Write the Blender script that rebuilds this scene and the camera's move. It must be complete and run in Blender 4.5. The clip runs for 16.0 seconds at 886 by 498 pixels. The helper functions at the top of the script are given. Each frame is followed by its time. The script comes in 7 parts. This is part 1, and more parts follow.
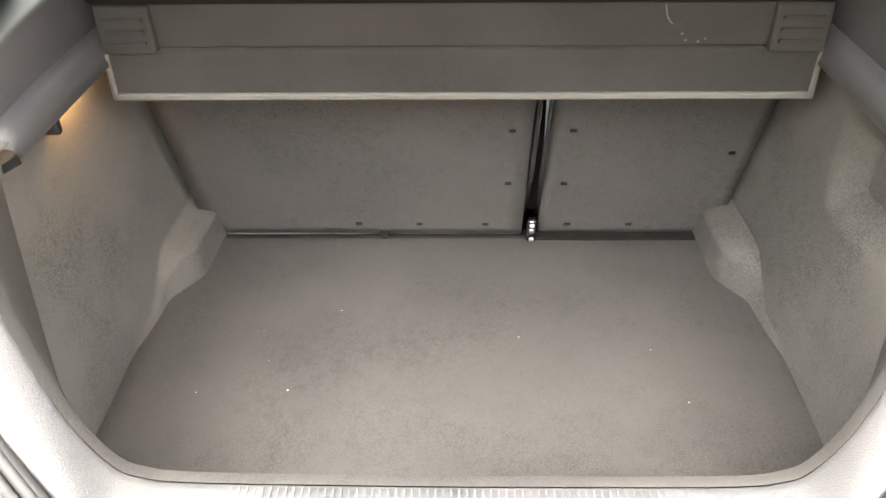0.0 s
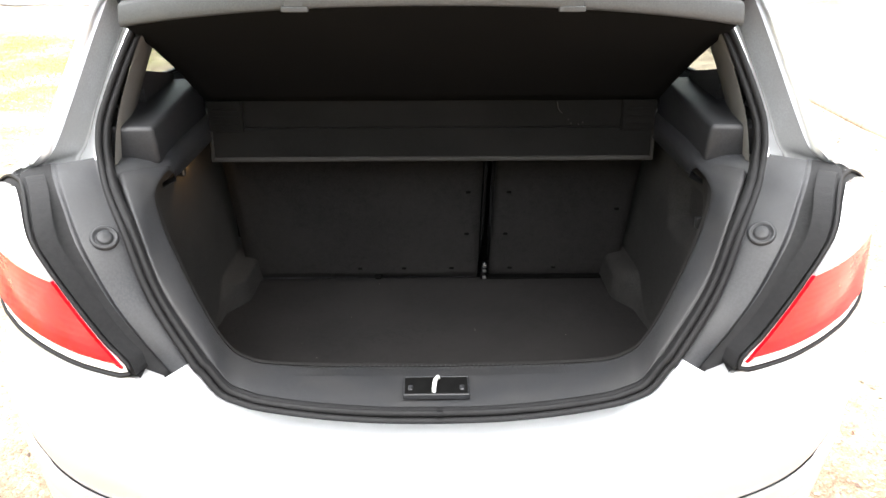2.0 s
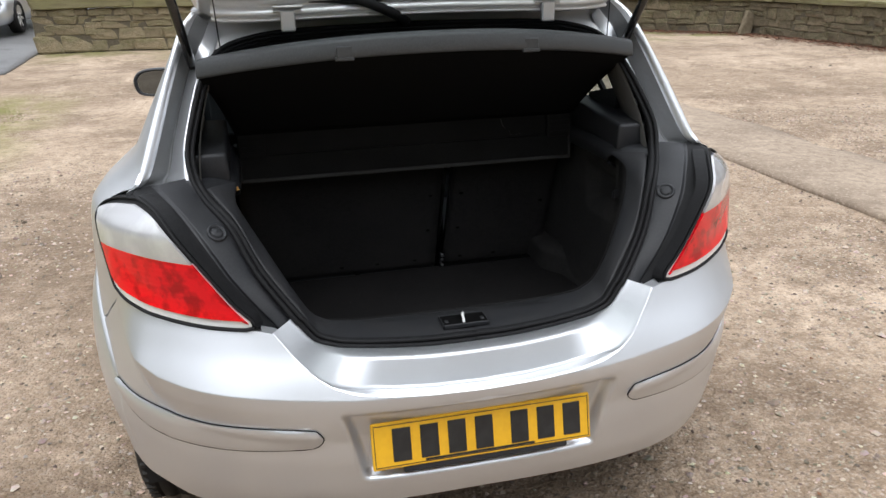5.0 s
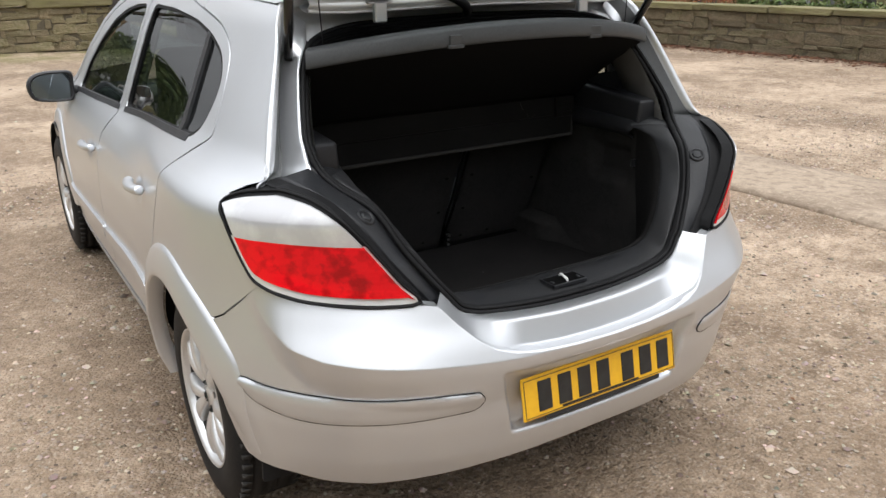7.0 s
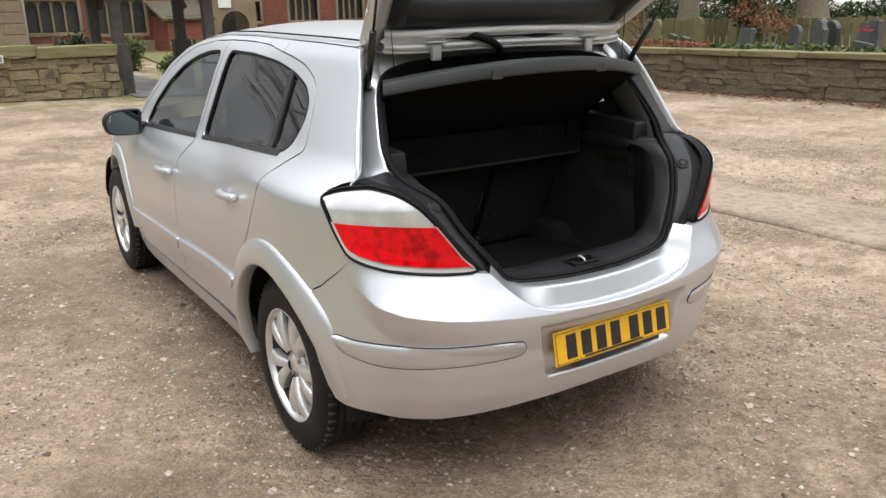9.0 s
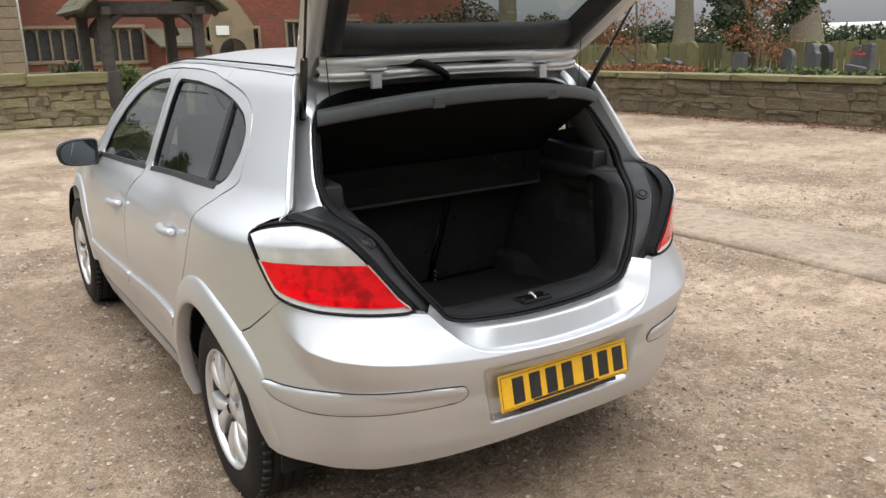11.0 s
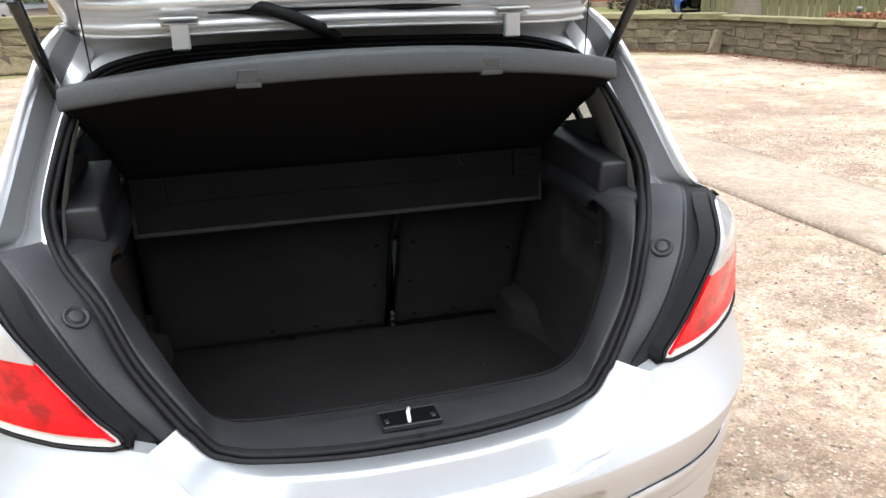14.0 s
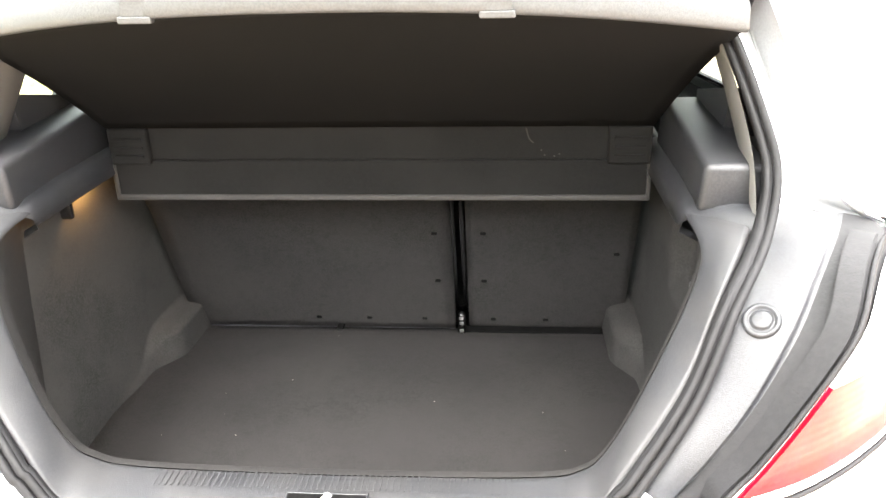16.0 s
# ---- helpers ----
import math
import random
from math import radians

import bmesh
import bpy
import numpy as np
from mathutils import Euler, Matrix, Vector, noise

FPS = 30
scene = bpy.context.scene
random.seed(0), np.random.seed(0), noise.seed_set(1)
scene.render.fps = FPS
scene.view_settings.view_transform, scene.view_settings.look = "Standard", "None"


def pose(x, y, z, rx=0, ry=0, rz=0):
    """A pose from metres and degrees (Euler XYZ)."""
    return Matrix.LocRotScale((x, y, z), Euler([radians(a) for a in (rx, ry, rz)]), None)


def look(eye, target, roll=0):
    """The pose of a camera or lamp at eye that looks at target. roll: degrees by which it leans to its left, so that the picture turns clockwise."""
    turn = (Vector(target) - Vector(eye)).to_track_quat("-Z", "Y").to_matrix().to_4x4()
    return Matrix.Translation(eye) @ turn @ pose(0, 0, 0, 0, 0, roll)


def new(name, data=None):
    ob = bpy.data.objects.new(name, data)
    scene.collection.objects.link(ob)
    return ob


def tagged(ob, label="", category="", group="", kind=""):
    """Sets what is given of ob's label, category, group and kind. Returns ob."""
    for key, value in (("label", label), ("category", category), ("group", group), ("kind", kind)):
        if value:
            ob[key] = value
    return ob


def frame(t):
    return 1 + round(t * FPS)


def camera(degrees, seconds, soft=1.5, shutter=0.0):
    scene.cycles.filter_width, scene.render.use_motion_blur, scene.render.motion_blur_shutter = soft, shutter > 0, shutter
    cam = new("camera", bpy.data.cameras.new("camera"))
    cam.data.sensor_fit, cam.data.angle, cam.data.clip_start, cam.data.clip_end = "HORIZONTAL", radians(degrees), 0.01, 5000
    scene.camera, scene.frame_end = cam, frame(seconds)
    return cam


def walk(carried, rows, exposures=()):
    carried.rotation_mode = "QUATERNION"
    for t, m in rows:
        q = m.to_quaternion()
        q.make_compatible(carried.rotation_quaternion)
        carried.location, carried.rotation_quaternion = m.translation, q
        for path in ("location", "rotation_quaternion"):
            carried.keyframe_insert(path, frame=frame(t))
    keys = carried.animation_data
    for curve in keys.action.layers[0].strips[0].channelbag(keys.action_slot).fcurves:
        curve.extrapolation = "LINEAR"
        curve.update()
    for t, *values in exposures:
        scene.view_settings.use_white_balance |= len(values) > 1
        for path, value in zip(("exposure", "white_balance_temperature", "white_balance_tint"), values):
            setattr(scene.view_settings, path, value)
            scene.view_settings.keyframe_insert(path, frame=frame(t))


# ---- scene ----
from mathutils.geometry import delaunay_2d_cdt

cam = camera(58.0, 16.0)
PATH = [
    (0, (0.002, -0.04, 1.39), (-0.043, 1.605, 0.252), -0.8),
    (0.5, (0.058, -0.113, 1.39), (-0.049, 1.528, 0.252), -0.7),
    (1, (0.013, -0.298, 1.396), (-0.003, 1.41, 0.356), -1.4),
    (1.5, (-0.051, -0.509, 1.437), (0.047, 1.266, 0.521), -0.2),
    (2, (-0.01, -0.718, 1.434), (0.024, 1.125, 0.658), 0.0),
    (2.5, (-0.046, -0.874, 1.451), (-0.027, 0.98, 0.7), -1.6),
    (3, (-0.202, -1.006, 1.448), (0.006, 0.85, 0.732), -1.4),
    (3.5, (-0.25, -1.161, 1.471), (0.029, 0.714, 0.831), -0.5),
    (4, (-0.255, -1.3, 1.484), (-0.067, 0.583, 0.836), -3.3),
    (4.2, (-0.275, -1.333, 1.489), (-0.054, 0.545, 0.838), -3.1),
    (6.3, (-1.007, -0.985, 1.477), (-0.137, 0.685, 0.803), -1.0),
    (6.5, (-1.121, -0.974, 1.473), (-0.184, 0.661, 0.805), -1.4),
    (7, (-1.312, -1.06, 1.487), (-0.323, 0.541, 0.809), -0.7),
    (7.5, (-1.424, -1.26, 1.485), (-0.414, 0.347, 0.855), -1.8),
    (8, (-1.559, -1.372, 1.502), (-0.573, 0.26, 0.899), -3.2),
    (8.5, (-1.755, -1.415, 1.498), (-0.692, 0.161, 0.877), -1.3),
    (8.7, (-1.792, -1.446, 1.5), (-0.745, 0.151, 0.905), -1.0),
    (10.8, (-1.652, -1.422, 1.492), (-0.607, 0.201, 0.969), -1.6),
    (11, (-1.553, -1.428, 1.495), (-0.503, 0.194, 0.981), -1.5),
    (11.5, (-1.342, -1.403, 1.497), (-0.362, 0.24, 0.912), -2.8),
    (12, (-1.133, -1.221, 1.466), (-0.146, 0.42, 0.891), -0.9),
    (12.5, (-0.932, -1.108, 1.472), (0.046, 0.541, 0.903), -1.6),
    (13, (-0.66, -1.091, 1.465), (0.07, 0.689, 0.915), -1.4),
    (13.5, (-0.451, -0.996, 1.445), (0.151, 0.822, 0.869), -1.6),
    (14, (-0.284, -0.836, 1.45), (0.223, 0.994, 0.822), -1.4),
    (14.5, (-0.121, -0.785, 1.436), (0.244, 1.082, 0.817), -0.1),
    (15, (0.086, -0.725, 1.428), (0.144, 1.151, 0.737), -1.4),
    (15.5, (0.161, -0.539, 1.405), (0.156, 1.329, 0.69), -0.9),
    (16, (0.236, -0.37, 1.399), (0.081, 1.471, 0.632), -1.5),
]
walk(cam, [(t, look(eye, target, roll)) for t, eye, target, roll in PATH],
     exposures=[(0, 6.0, 7300, 10), (0.5, 5.85, 7350, 10), (1, 4.95, 7200, 10), (1.5, 4.05, 6900, 10), (2, 3.0, 6550, 10), (2.5, 1.9, 6050, 10), (3, 1.2, 6150, 10), (3.5, 1.0, 6100, 10), (4.2, 1.0, 6100, 10), (6.3, 0.96, 6300, 10), (8.5, 0.92, 6400, 10), (12.5, 1.12, 6350, 10), (13, 1.3, 6300, 10), (13.5, 1.5, 6250, 10), (14, 1.8, 6050, 10), (14.5, 2.15, 6050, 10), (15, 2.85, 6350, 10), (15.5, 3.75, 6550, 10), (16, 4.85, 6800, 10)])

# ---- world and light ----
world = bpy.data.worlds.new("overcast_sky")
world.use_nodes = True
scene.world = world
wn = world.node_tree
sky = wn.nodes.new("ShaderNodeTexSky")
sky.sky_type = 'NISHITA'
sky.sun_disc = False
sky.sun_elevation, sky.sun_rotation = radians(68), radians(200)
sky.air_density, sky.dust_density, sky.ozone_density = 1.0, 5.0, 1.0
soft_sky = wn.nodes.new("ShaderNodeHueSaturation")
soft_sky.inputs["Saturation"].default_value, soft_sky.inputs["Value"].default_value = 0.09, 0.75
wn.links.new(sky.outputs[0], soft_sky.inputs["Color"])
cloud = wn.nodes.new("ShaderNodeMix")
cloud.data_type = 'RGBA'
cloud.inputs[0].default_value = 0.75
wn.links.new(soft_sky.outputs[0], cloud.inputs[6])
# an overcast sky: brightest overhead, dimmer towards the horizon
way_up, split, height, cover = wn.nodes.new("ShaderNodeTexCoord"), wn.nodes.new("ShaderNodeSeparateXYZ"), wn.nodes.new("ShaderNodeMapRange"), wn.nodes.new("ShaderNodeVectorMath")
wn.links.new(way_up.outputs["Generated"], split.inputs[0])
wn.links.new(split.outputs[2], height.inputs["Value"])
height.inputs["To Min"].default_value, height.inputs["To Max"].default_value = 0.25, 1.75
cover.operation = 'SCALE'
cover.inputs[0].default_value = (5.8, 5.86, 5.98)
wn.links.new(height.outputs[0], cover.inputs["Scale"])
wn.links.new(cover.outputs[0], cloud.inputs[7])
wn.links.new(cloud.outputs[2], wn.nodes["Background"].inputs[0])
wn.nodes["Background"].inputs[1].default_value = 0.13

sun_data = bpy.data.lights.new("sun", 'SUN')
sun_data.energy, sun_data.angle, sun_data.color = 1.15, radians(60), (1.0, 0.98, 0.95)
sun = new("sun", sun_data)
sun.matrix_world = look((0, 0, 30), (5.2 * math.sin(radians(20)), 5.2 * math.cos(radians(20)), 30 - 15))

# ---- materials ----
MATS = {}


def material(name, colour, rough=0.5, metal=0.0, grain=None, grain_amount=0.2, stain=None, bump=0.0, bump_scale=400,
             coat=0.0, spec=0.5, island=0.0, colours=None, distort=0.0):
    """A procedural surface: base colour varied at two scales, with fine relief."""
    m = bpy.data.materials.new(name)
    m.use_nodes = True
    nt = m.node_tree
    b = nt.nodes["Principled BSDF"]
    b.inputs["Roughness"].default_value, b.inputs["Metallic"].default_value = rough, metal
    b.inputs["Coat Weight"].default_value, b.inputs["Specular IOR Level"].default_value = coat, spec
    b.inputs["Coat Roughness"].default_value = 0.04
    b.inputs["Base Color"].default_value = (*colour, 1)
    tc = nt.nodes.new("ShaderNodeTexCoord")
    last = None

    def mixin(fac_socket, c2, amount):
        nonlocal last
        mx = nt.nodes.new("ShaderNodeMix")
        mx.data_type = 'RGBA'
        mul = nt.nodes.new("ShaderNodeMath")
        mul.operation = 'MULTIPLY'
        mul.inputs[1].default_value = amount
        nt.links.new(fac_socket, mul.inputs[0])
        nt.links.new(mul.outputs[0], mx.inputs[0])
        if last is None:
            mx.inputs[6].default_value = (*colour, 1)
        else:
            nt.links.new(last, mx.inputs[6])
        mx.inputs[7].default_value = (*c2, 1)
        last = mx.outputs[2]

    def ntex(scale, detail=4.0, lo=0.4, hi=0.6):
        t = nt.nodes.new("ShaderNodeTexNoise")
        t.inputs["Scale"].default_value, t.inputs["Detail"].default_value = scale, detail
        t.inputs["Distortion"].default_value = distort
        nt.links.new(tc.outputs["Object"], t.inputs["Vector"])
        r = nt.nodes.new("ShaderNodeMapRange")
        r.inputs[1].default_value, r.inputs[2].default_value = lo, hi
        nt.links.new(t.outputs["Fac"], r.inputs[0])
        return r.outputs[0]
    if colours:
        for c2, sc, am, lo, hi in colours:
            mixin(ntex(sc, 5.0, lo, hi), c2, am)
    if stain:
        mixin(ntex(stain[1], 3.0), stain[0], stain[2])
    if grain:
        mixin(ntex(grain[1], 6.0), grain[0], grain_amount)
    if island:
        oi = nt.nodes.new("ShaderNodeObjectInfo")
        mixin(oi.outputs["Random"], tuple(c * 0.45 for c in colour), island)
    if last is not None:
        nt.links.new(last, b.inputs["Base Color"])
    if bump:
        t = nt.nodes.new("ShaderNodeTexNoise")
        t.inputs["Scale"].default_value, t.inputs["Detail"].default_value = bump_scale, 5
        nt.links.new(tc.outputs["Object"], t.inputs["Vector"])
        bp = nt.nodes.new("ShaderNodeBump")
        bp.inputs["Strength"].default_value, bp.inputs["Distance"].default_value = 1.0, bump
        nt.links.new(t.outputs["Fac"], bp.inputs["Height"])
        nt.links.new(bp.outputs[0], b.inputs["Normal"])
    MATS[name] = m
    return m


def glass_material(name, tint, straight=0.08, rough=0.0):
    """A thin clear pane: straight is its gloss when seen straight on, rising to full gloss at a glance."""
    m = bpy.data.materials.new(name)
    m.use_nodes = True
    nt = m.node_tree
    nt.nodes.remove(nt.nodes["Principled BSDF"])
    out = nt.nodes["Material Output"]
    tr, gl = nt.nodes.new("ShaderNodeBsdfTransparent"), nt.nodes.new("ShaderNodeBsdfGlossy")
    tr.inputs[0].default_value = (*tint, 1)
    gl.inputs["Roughness"].default_value = rough
    fr, mx = nt.nodes.new("ShaderNodeLayerWeight"), nt.nodes.new("ShaderNodeMixShader")
    fr.inputs[0].default_value = .5
    power, spread = nt.nodes.new("ShaderNodeMath"), nt.nodes.new("ShaderNodeMath")
    power.operation, spread.operation = 'POWER', 'MULTIPLY_ADD'
    power.inputs[1].default_value, spread.inputs[1].default_value, spread.inputs[2].default_value = 5.0, 1 - straight, straight
    nt.links.new(fr.outputs["Facing"], power.inputs[0])
    nt.links.new(power.outputs[0], spread.inputs[0])
    nt.links.new(spread.outputs[0], mx.inputs[0])
    nt.links.new(tr.outputs[0], mx.inputs[1])
    nt.links.new(gl.outputs[0], mx.inputs[2])
    nt.links.new(mx.outputs[0], out.inputs[0])
    return m


SILVER = material("silver_paint", (0.685, 0.70, 0.722), 0.37, 0.80, grain=((0.575, 0.592, 0.618), 900), grain_amount=0.3,
                  stain=((0.62, 0.634, 0.66), 2.2, 0.25), coat=0.3)
SILVER_IN = material("silver_paint_inner", (0.82, 0.826, 0.835), 0.34, 0.5, grain=((0.62, 0.625, 0.64), 500), grain_amount=0.35,
                     stain=((0.56, 0.555, 0.54), 5, 0.35), coat=0.4)
# mottled grey for the floor of the rain channel
CHANNEL_GREY = material("grey_channel_floor", (0.19, 0.195, 0.20), 0.55, 0.0, grain=((0.14, 0.143, 0.148), 300), grain_amount=0.5, stain=((0.12, 0.118, 0.112), 9, 0.4))
PLASTIC = material("black_trim_plastic", (0.0136, 0.0145, 0.0168), 0.40, grain=((0.0263, 0.0269, 0.0300), 260), grain_amount=0.6,
                   stain=((0.0375, 0.0363, 0.0350), 9, 0.25), bump=0.0006, bump_scale=700, spec=0.36)
SCUFFED = material("dark_grey_trim_plastic", (0.0165, 0.0172, 0.0195), 0.5, grain=((0.0265, 0.0265, 0.028), 300), grain_amount=0.6,
                   stain=((0.040, 0.0375, 0.0355), 12, 0.3), bump=0.0006, bump_scale=600, spec=0.36)
RUBBER = material("black_rubber", (0.007, 0.007, 0.0078), 0.65, grain=((0.013, 0.013, 0.0135), 120), grain_amount=0.4, bump=0.0005, bump_scale=300, spec=0.22)
GLOSSBLACK = material("gloss_black_plastic", (0.008, 0.008, 0.009), 0.12, stain=((0.02, 0.02, 0.02), 15, 0.4), coat=0.3)
CARPET = material("charcoal_boot_carpet", (0.0130, 0.0124, 0.0126), 0.95, grain=((0.0261, 0.0246, 0.0242), 420), grain_amount=0.7,
                  colours=[((0.0070, 0.0067, 0.0070), 60, 0.6, 0.48, 0.62)], stain=((0.0267, 0.0251, 0.0244), 5, 0.4), bump=0.0016, bump_scale=900, spec=0.15)
# light missing on the upright backs is put into this lighter carpet
SEATBACK = material("seat_back_carpet_lit", (0.0199, 0.0191, 0.0193), 0.95, grain=((0.0397, 0.0377, 0.0371), 420), grain_amount=0.7,
                    colours=[((0.0108, 0.0104, 0.0108), 60, 0.6, 0.48, 0.62)], stain=((0.0365, 0.0344, 0.0333), 5, 0.4), bump=0.0016, bump_scale=900, spec=0.15)
FELT = material("grey_felt_lining", (0.0190, 0.0186, 0.0185), 0.95, grain=((0.0408, 0.0394, 0.0380), 350), grain_amount=0.7,
                colours=[((0.0123, 0.0116, 0.0112), 45, 0.6, 0.48, 0.62)], stain=((0.0514, 0.0478, 0.0447), 5, 0.45), bump=0.0006, bump_scale=800, spec=0.15)
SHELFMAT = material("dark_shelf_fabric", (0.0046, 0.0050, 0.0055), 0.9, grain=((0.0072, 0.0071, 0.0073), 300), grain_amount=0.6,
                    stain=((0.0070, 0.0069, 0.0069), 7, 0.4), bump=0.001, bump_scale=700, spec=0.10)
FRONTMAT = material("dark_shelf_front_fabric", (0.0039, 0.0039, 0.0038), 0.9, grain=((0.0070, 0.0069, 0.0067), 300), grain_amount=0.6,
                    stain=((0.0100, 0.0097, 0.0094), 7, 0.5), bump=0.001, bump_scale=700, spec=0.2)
LIPMAT = material("grey_shelf_plastic", (0.0442, 0.0481, 0.0520), 0.5, grain=((0.0754, 0.0780, 0.0806), 350), grain_amount=0.5,
                  stain=((0.0520, 0.0520, 0.0520), 8, 0.4), bump=0.0005, bump_scale=800)
EDGING = material("pale_shelf_edging", (0.015, 0.0145, 0.0138), 0.8, grain=((0.024, 0.023, 0.0215), 200), grain_amount=0.5,
                  stain=((0.03, 0.028, 0.026), 10, 0.4))
BEIGE = material("grey_pillar_trim", (0.115, 0.112, 0.106), 0.7, grain=((0.09, 0.087, 0.082), 300), grain_amount=0.5,
                 stain=((0.095, 0.09, 0.083), 4, 0.3), bump=0.0004, bump_scale=700)
# near-black for joints and pins, and in place of shade in gaps and recesses
VOID = material("black_joint_and_shade", (0.003, 0.003, 0.003), 0.95, grain=((0.006, 0.006, 0.006), 60), grain_amount=0.5, spec=0.05)
STEEL = material("bright_steel", (0.6, 0.6, 0.6), 0.3, 1.0, stain=((0.35, 0.34, 0.33), 40, 0.4))
DARKSTEEL = material("dark_dusty_steel", (0.045, 0.043, 0.042), 0.6, 0.4, stain=((0.075, 0.066, 0.058), 20, 0.5), grain=((0.03, 0.03, 0.03), 120), grain_amount=0.4)
ALLOY = material("silver_alloy", (0.74, 0.745, 0.75), 0.32, 0.6, grain=((0.62, 0.62, 0.62), 200), grain_amount=0.3,
                 stain=((0.48, 0.46, 0.43), 14, 0.35), coat=0.3)
TYRE = material("tyre_rubber", (0.009, 0.009, 0.0095), 0.65, grain=((0.02, 0.019, 0.018), 90), grain_amount=0.5,
                stain=((0.03, 0.027, 0.024), 8, 0.3), bump=0.0008, bump_scale=200, spec=0.22)
TREAD = material("dusty_tread_rubber", (0.024, 0.023, 0.022), 0.75, grain=((0.045, 0.041, 0.036), 120), grain_amount=0.6, stain=((0.05, 0.044, 0.037), 12, 0.4), spec=0.25)
YELLOW = material("yellow_reflective_plate", (0.72, 0.40, 0.012), 0.35, grain=((0.62, 0.33, 0.01), 60), grain_amount=0.4, coat=0.4)
INK = material("black_plate_ink", (0.015, 0.015, 0.015), 0.4, stain=((0.03, 0.03, 0.03), 30, 0.5))
WHITEP = material("white_plastic", (0.75, 0.75, 0.73), 0.4, stain=((0.6, 0.6, 0.58), 20, 0.4))
CHROME = material("pale_chrome_trim", (0.82, 0.82, 0.83), 0.2, 0.35, stain=((0.6, 0.6, 0.6), 15, 0.3))
SEATCLOTH = material("dark_seat_cloth", (0.035, 0.036, 0.04), 0.9, grain=((0.06, 0.06, 0.065), 200), grain_amount=0.6, bump=0.001, bump_scale=500)
GLASS = glass_material("tinted_window_glass", (0.50, 0.565, 0.55), 0.11)
CLEARGLASS = glass_material("rear_screen_glass", (0.62, 0.66, 0.64), 0.10)


def lens_material(name, colour, rib_scale, clear, coat=1.0, zones=None):
    """A moulded lamp lens with vertical and horizontal ribs in relief."""
    m = material(name, colour, 0.16, 0.0, grain=(tuple(c * 0.8 for c in colour), 300), grain_amount=0.2, coat=coat, spec=0.3, colours=zones)
    nt = m.node_tree
    b = nt.nodes["Principled BSDF"]
    tc = nt.nodes.new("ShaderNodeTexCoord")
    wv = nt.nodes.new("ShaderNodeTexWave")
    wv.bands_direction = 'Z'
    wv.inputs["Scale"].default_value = rib_scale
    nt.links.new(tc.outputs["Object"], wv.inputs["Vector"])
    bp = nt.nodes.new("ShaderNodeBump")
    bp.inputs["Distance"].default_value, bp.inputs["Strength"].default_value = 0.0006, 0.35
    nt.links.new(wv.outputs["Fac"], bp.inputs["Height"])
    nt.links.new(bp.outputs[0], b.inputs["Normal"])
    b.inputs["Metallic"].default_value = clear
    return m


REDLENS = lens_material("red_lamp_lens", (0.74, 0.002, 0.009), 24, 0.0, 0.22, [((0.20, 0.001, 0.003), 17, 0.75, 0.48, 0.60), ((0.34, 0.001, 0.004), 34, 0.4, 0.48, 0.60)])
CLEARLENS = lens_material("clear_lamp_lens", (0.68, 0.68, 0.69), 0.5, 0.4, 0.7, [((0.44, 0.44, 0.46), 9, 0.6, 0.46, 0.60)])


# ---- mesh helpers ----
def group(name, label="", category="", kind="", grp=""):
    """An Empty that holds the parts of one thing."""
    return tagged(new(name), label, category, grp, kind)


def mesh(name, verts, faces, mat, parent=None, label="", smooth=True):
    me = bpy.data.meshes.new(name)
    me.from_pydata([tuple(map(float, v)) for v in verts], [], [tuple(map(int, f)) for f in faces])
    me.update()
    if smooth:
        me.polygons.foreach_set("use_smooth", [True] * len(me.polygons))
    mats = mat if isinstance(mat, (list, tuple)) else [mat]
    for one in mats:
        me.materials.append(one)
    ob = new(name, me)
    if parent is not None:
        ob.parent = parent
    if label:
        ob["label"] = label
    return ob


def part(name, bm, mat, parent=None, label="", smooth=False):
    me = bpy.data.meshes.new(name)
    bm.to_mesh(me)
    bm.free()
    if smooth:
        me.polygons.foreach_set("use_smooth", [True] * len(me.polygons))
    me.materials.append(mat)
    ob = new(name, me)
    if parent is not None:
        ob.parent = parent
    if label:
        ob["label"] = label
    return ob


def rounded_box(a, b, r=0.01, seg=2):
    bm = bmesh.new()
    bmesh.ops.create_cube(bm, size=1)
    for v in bm.verts:
        v.co = Vector([a[i] + (v.co[i] + 0.5) * (b[i] - a[i]) for i in range(3)])
    if r > 0:
        bmesh.ops.bevel(bm, geom=list(bm.edges), offset=r, segments=seg, profile=0.5, affect='EDGES')
    return bm


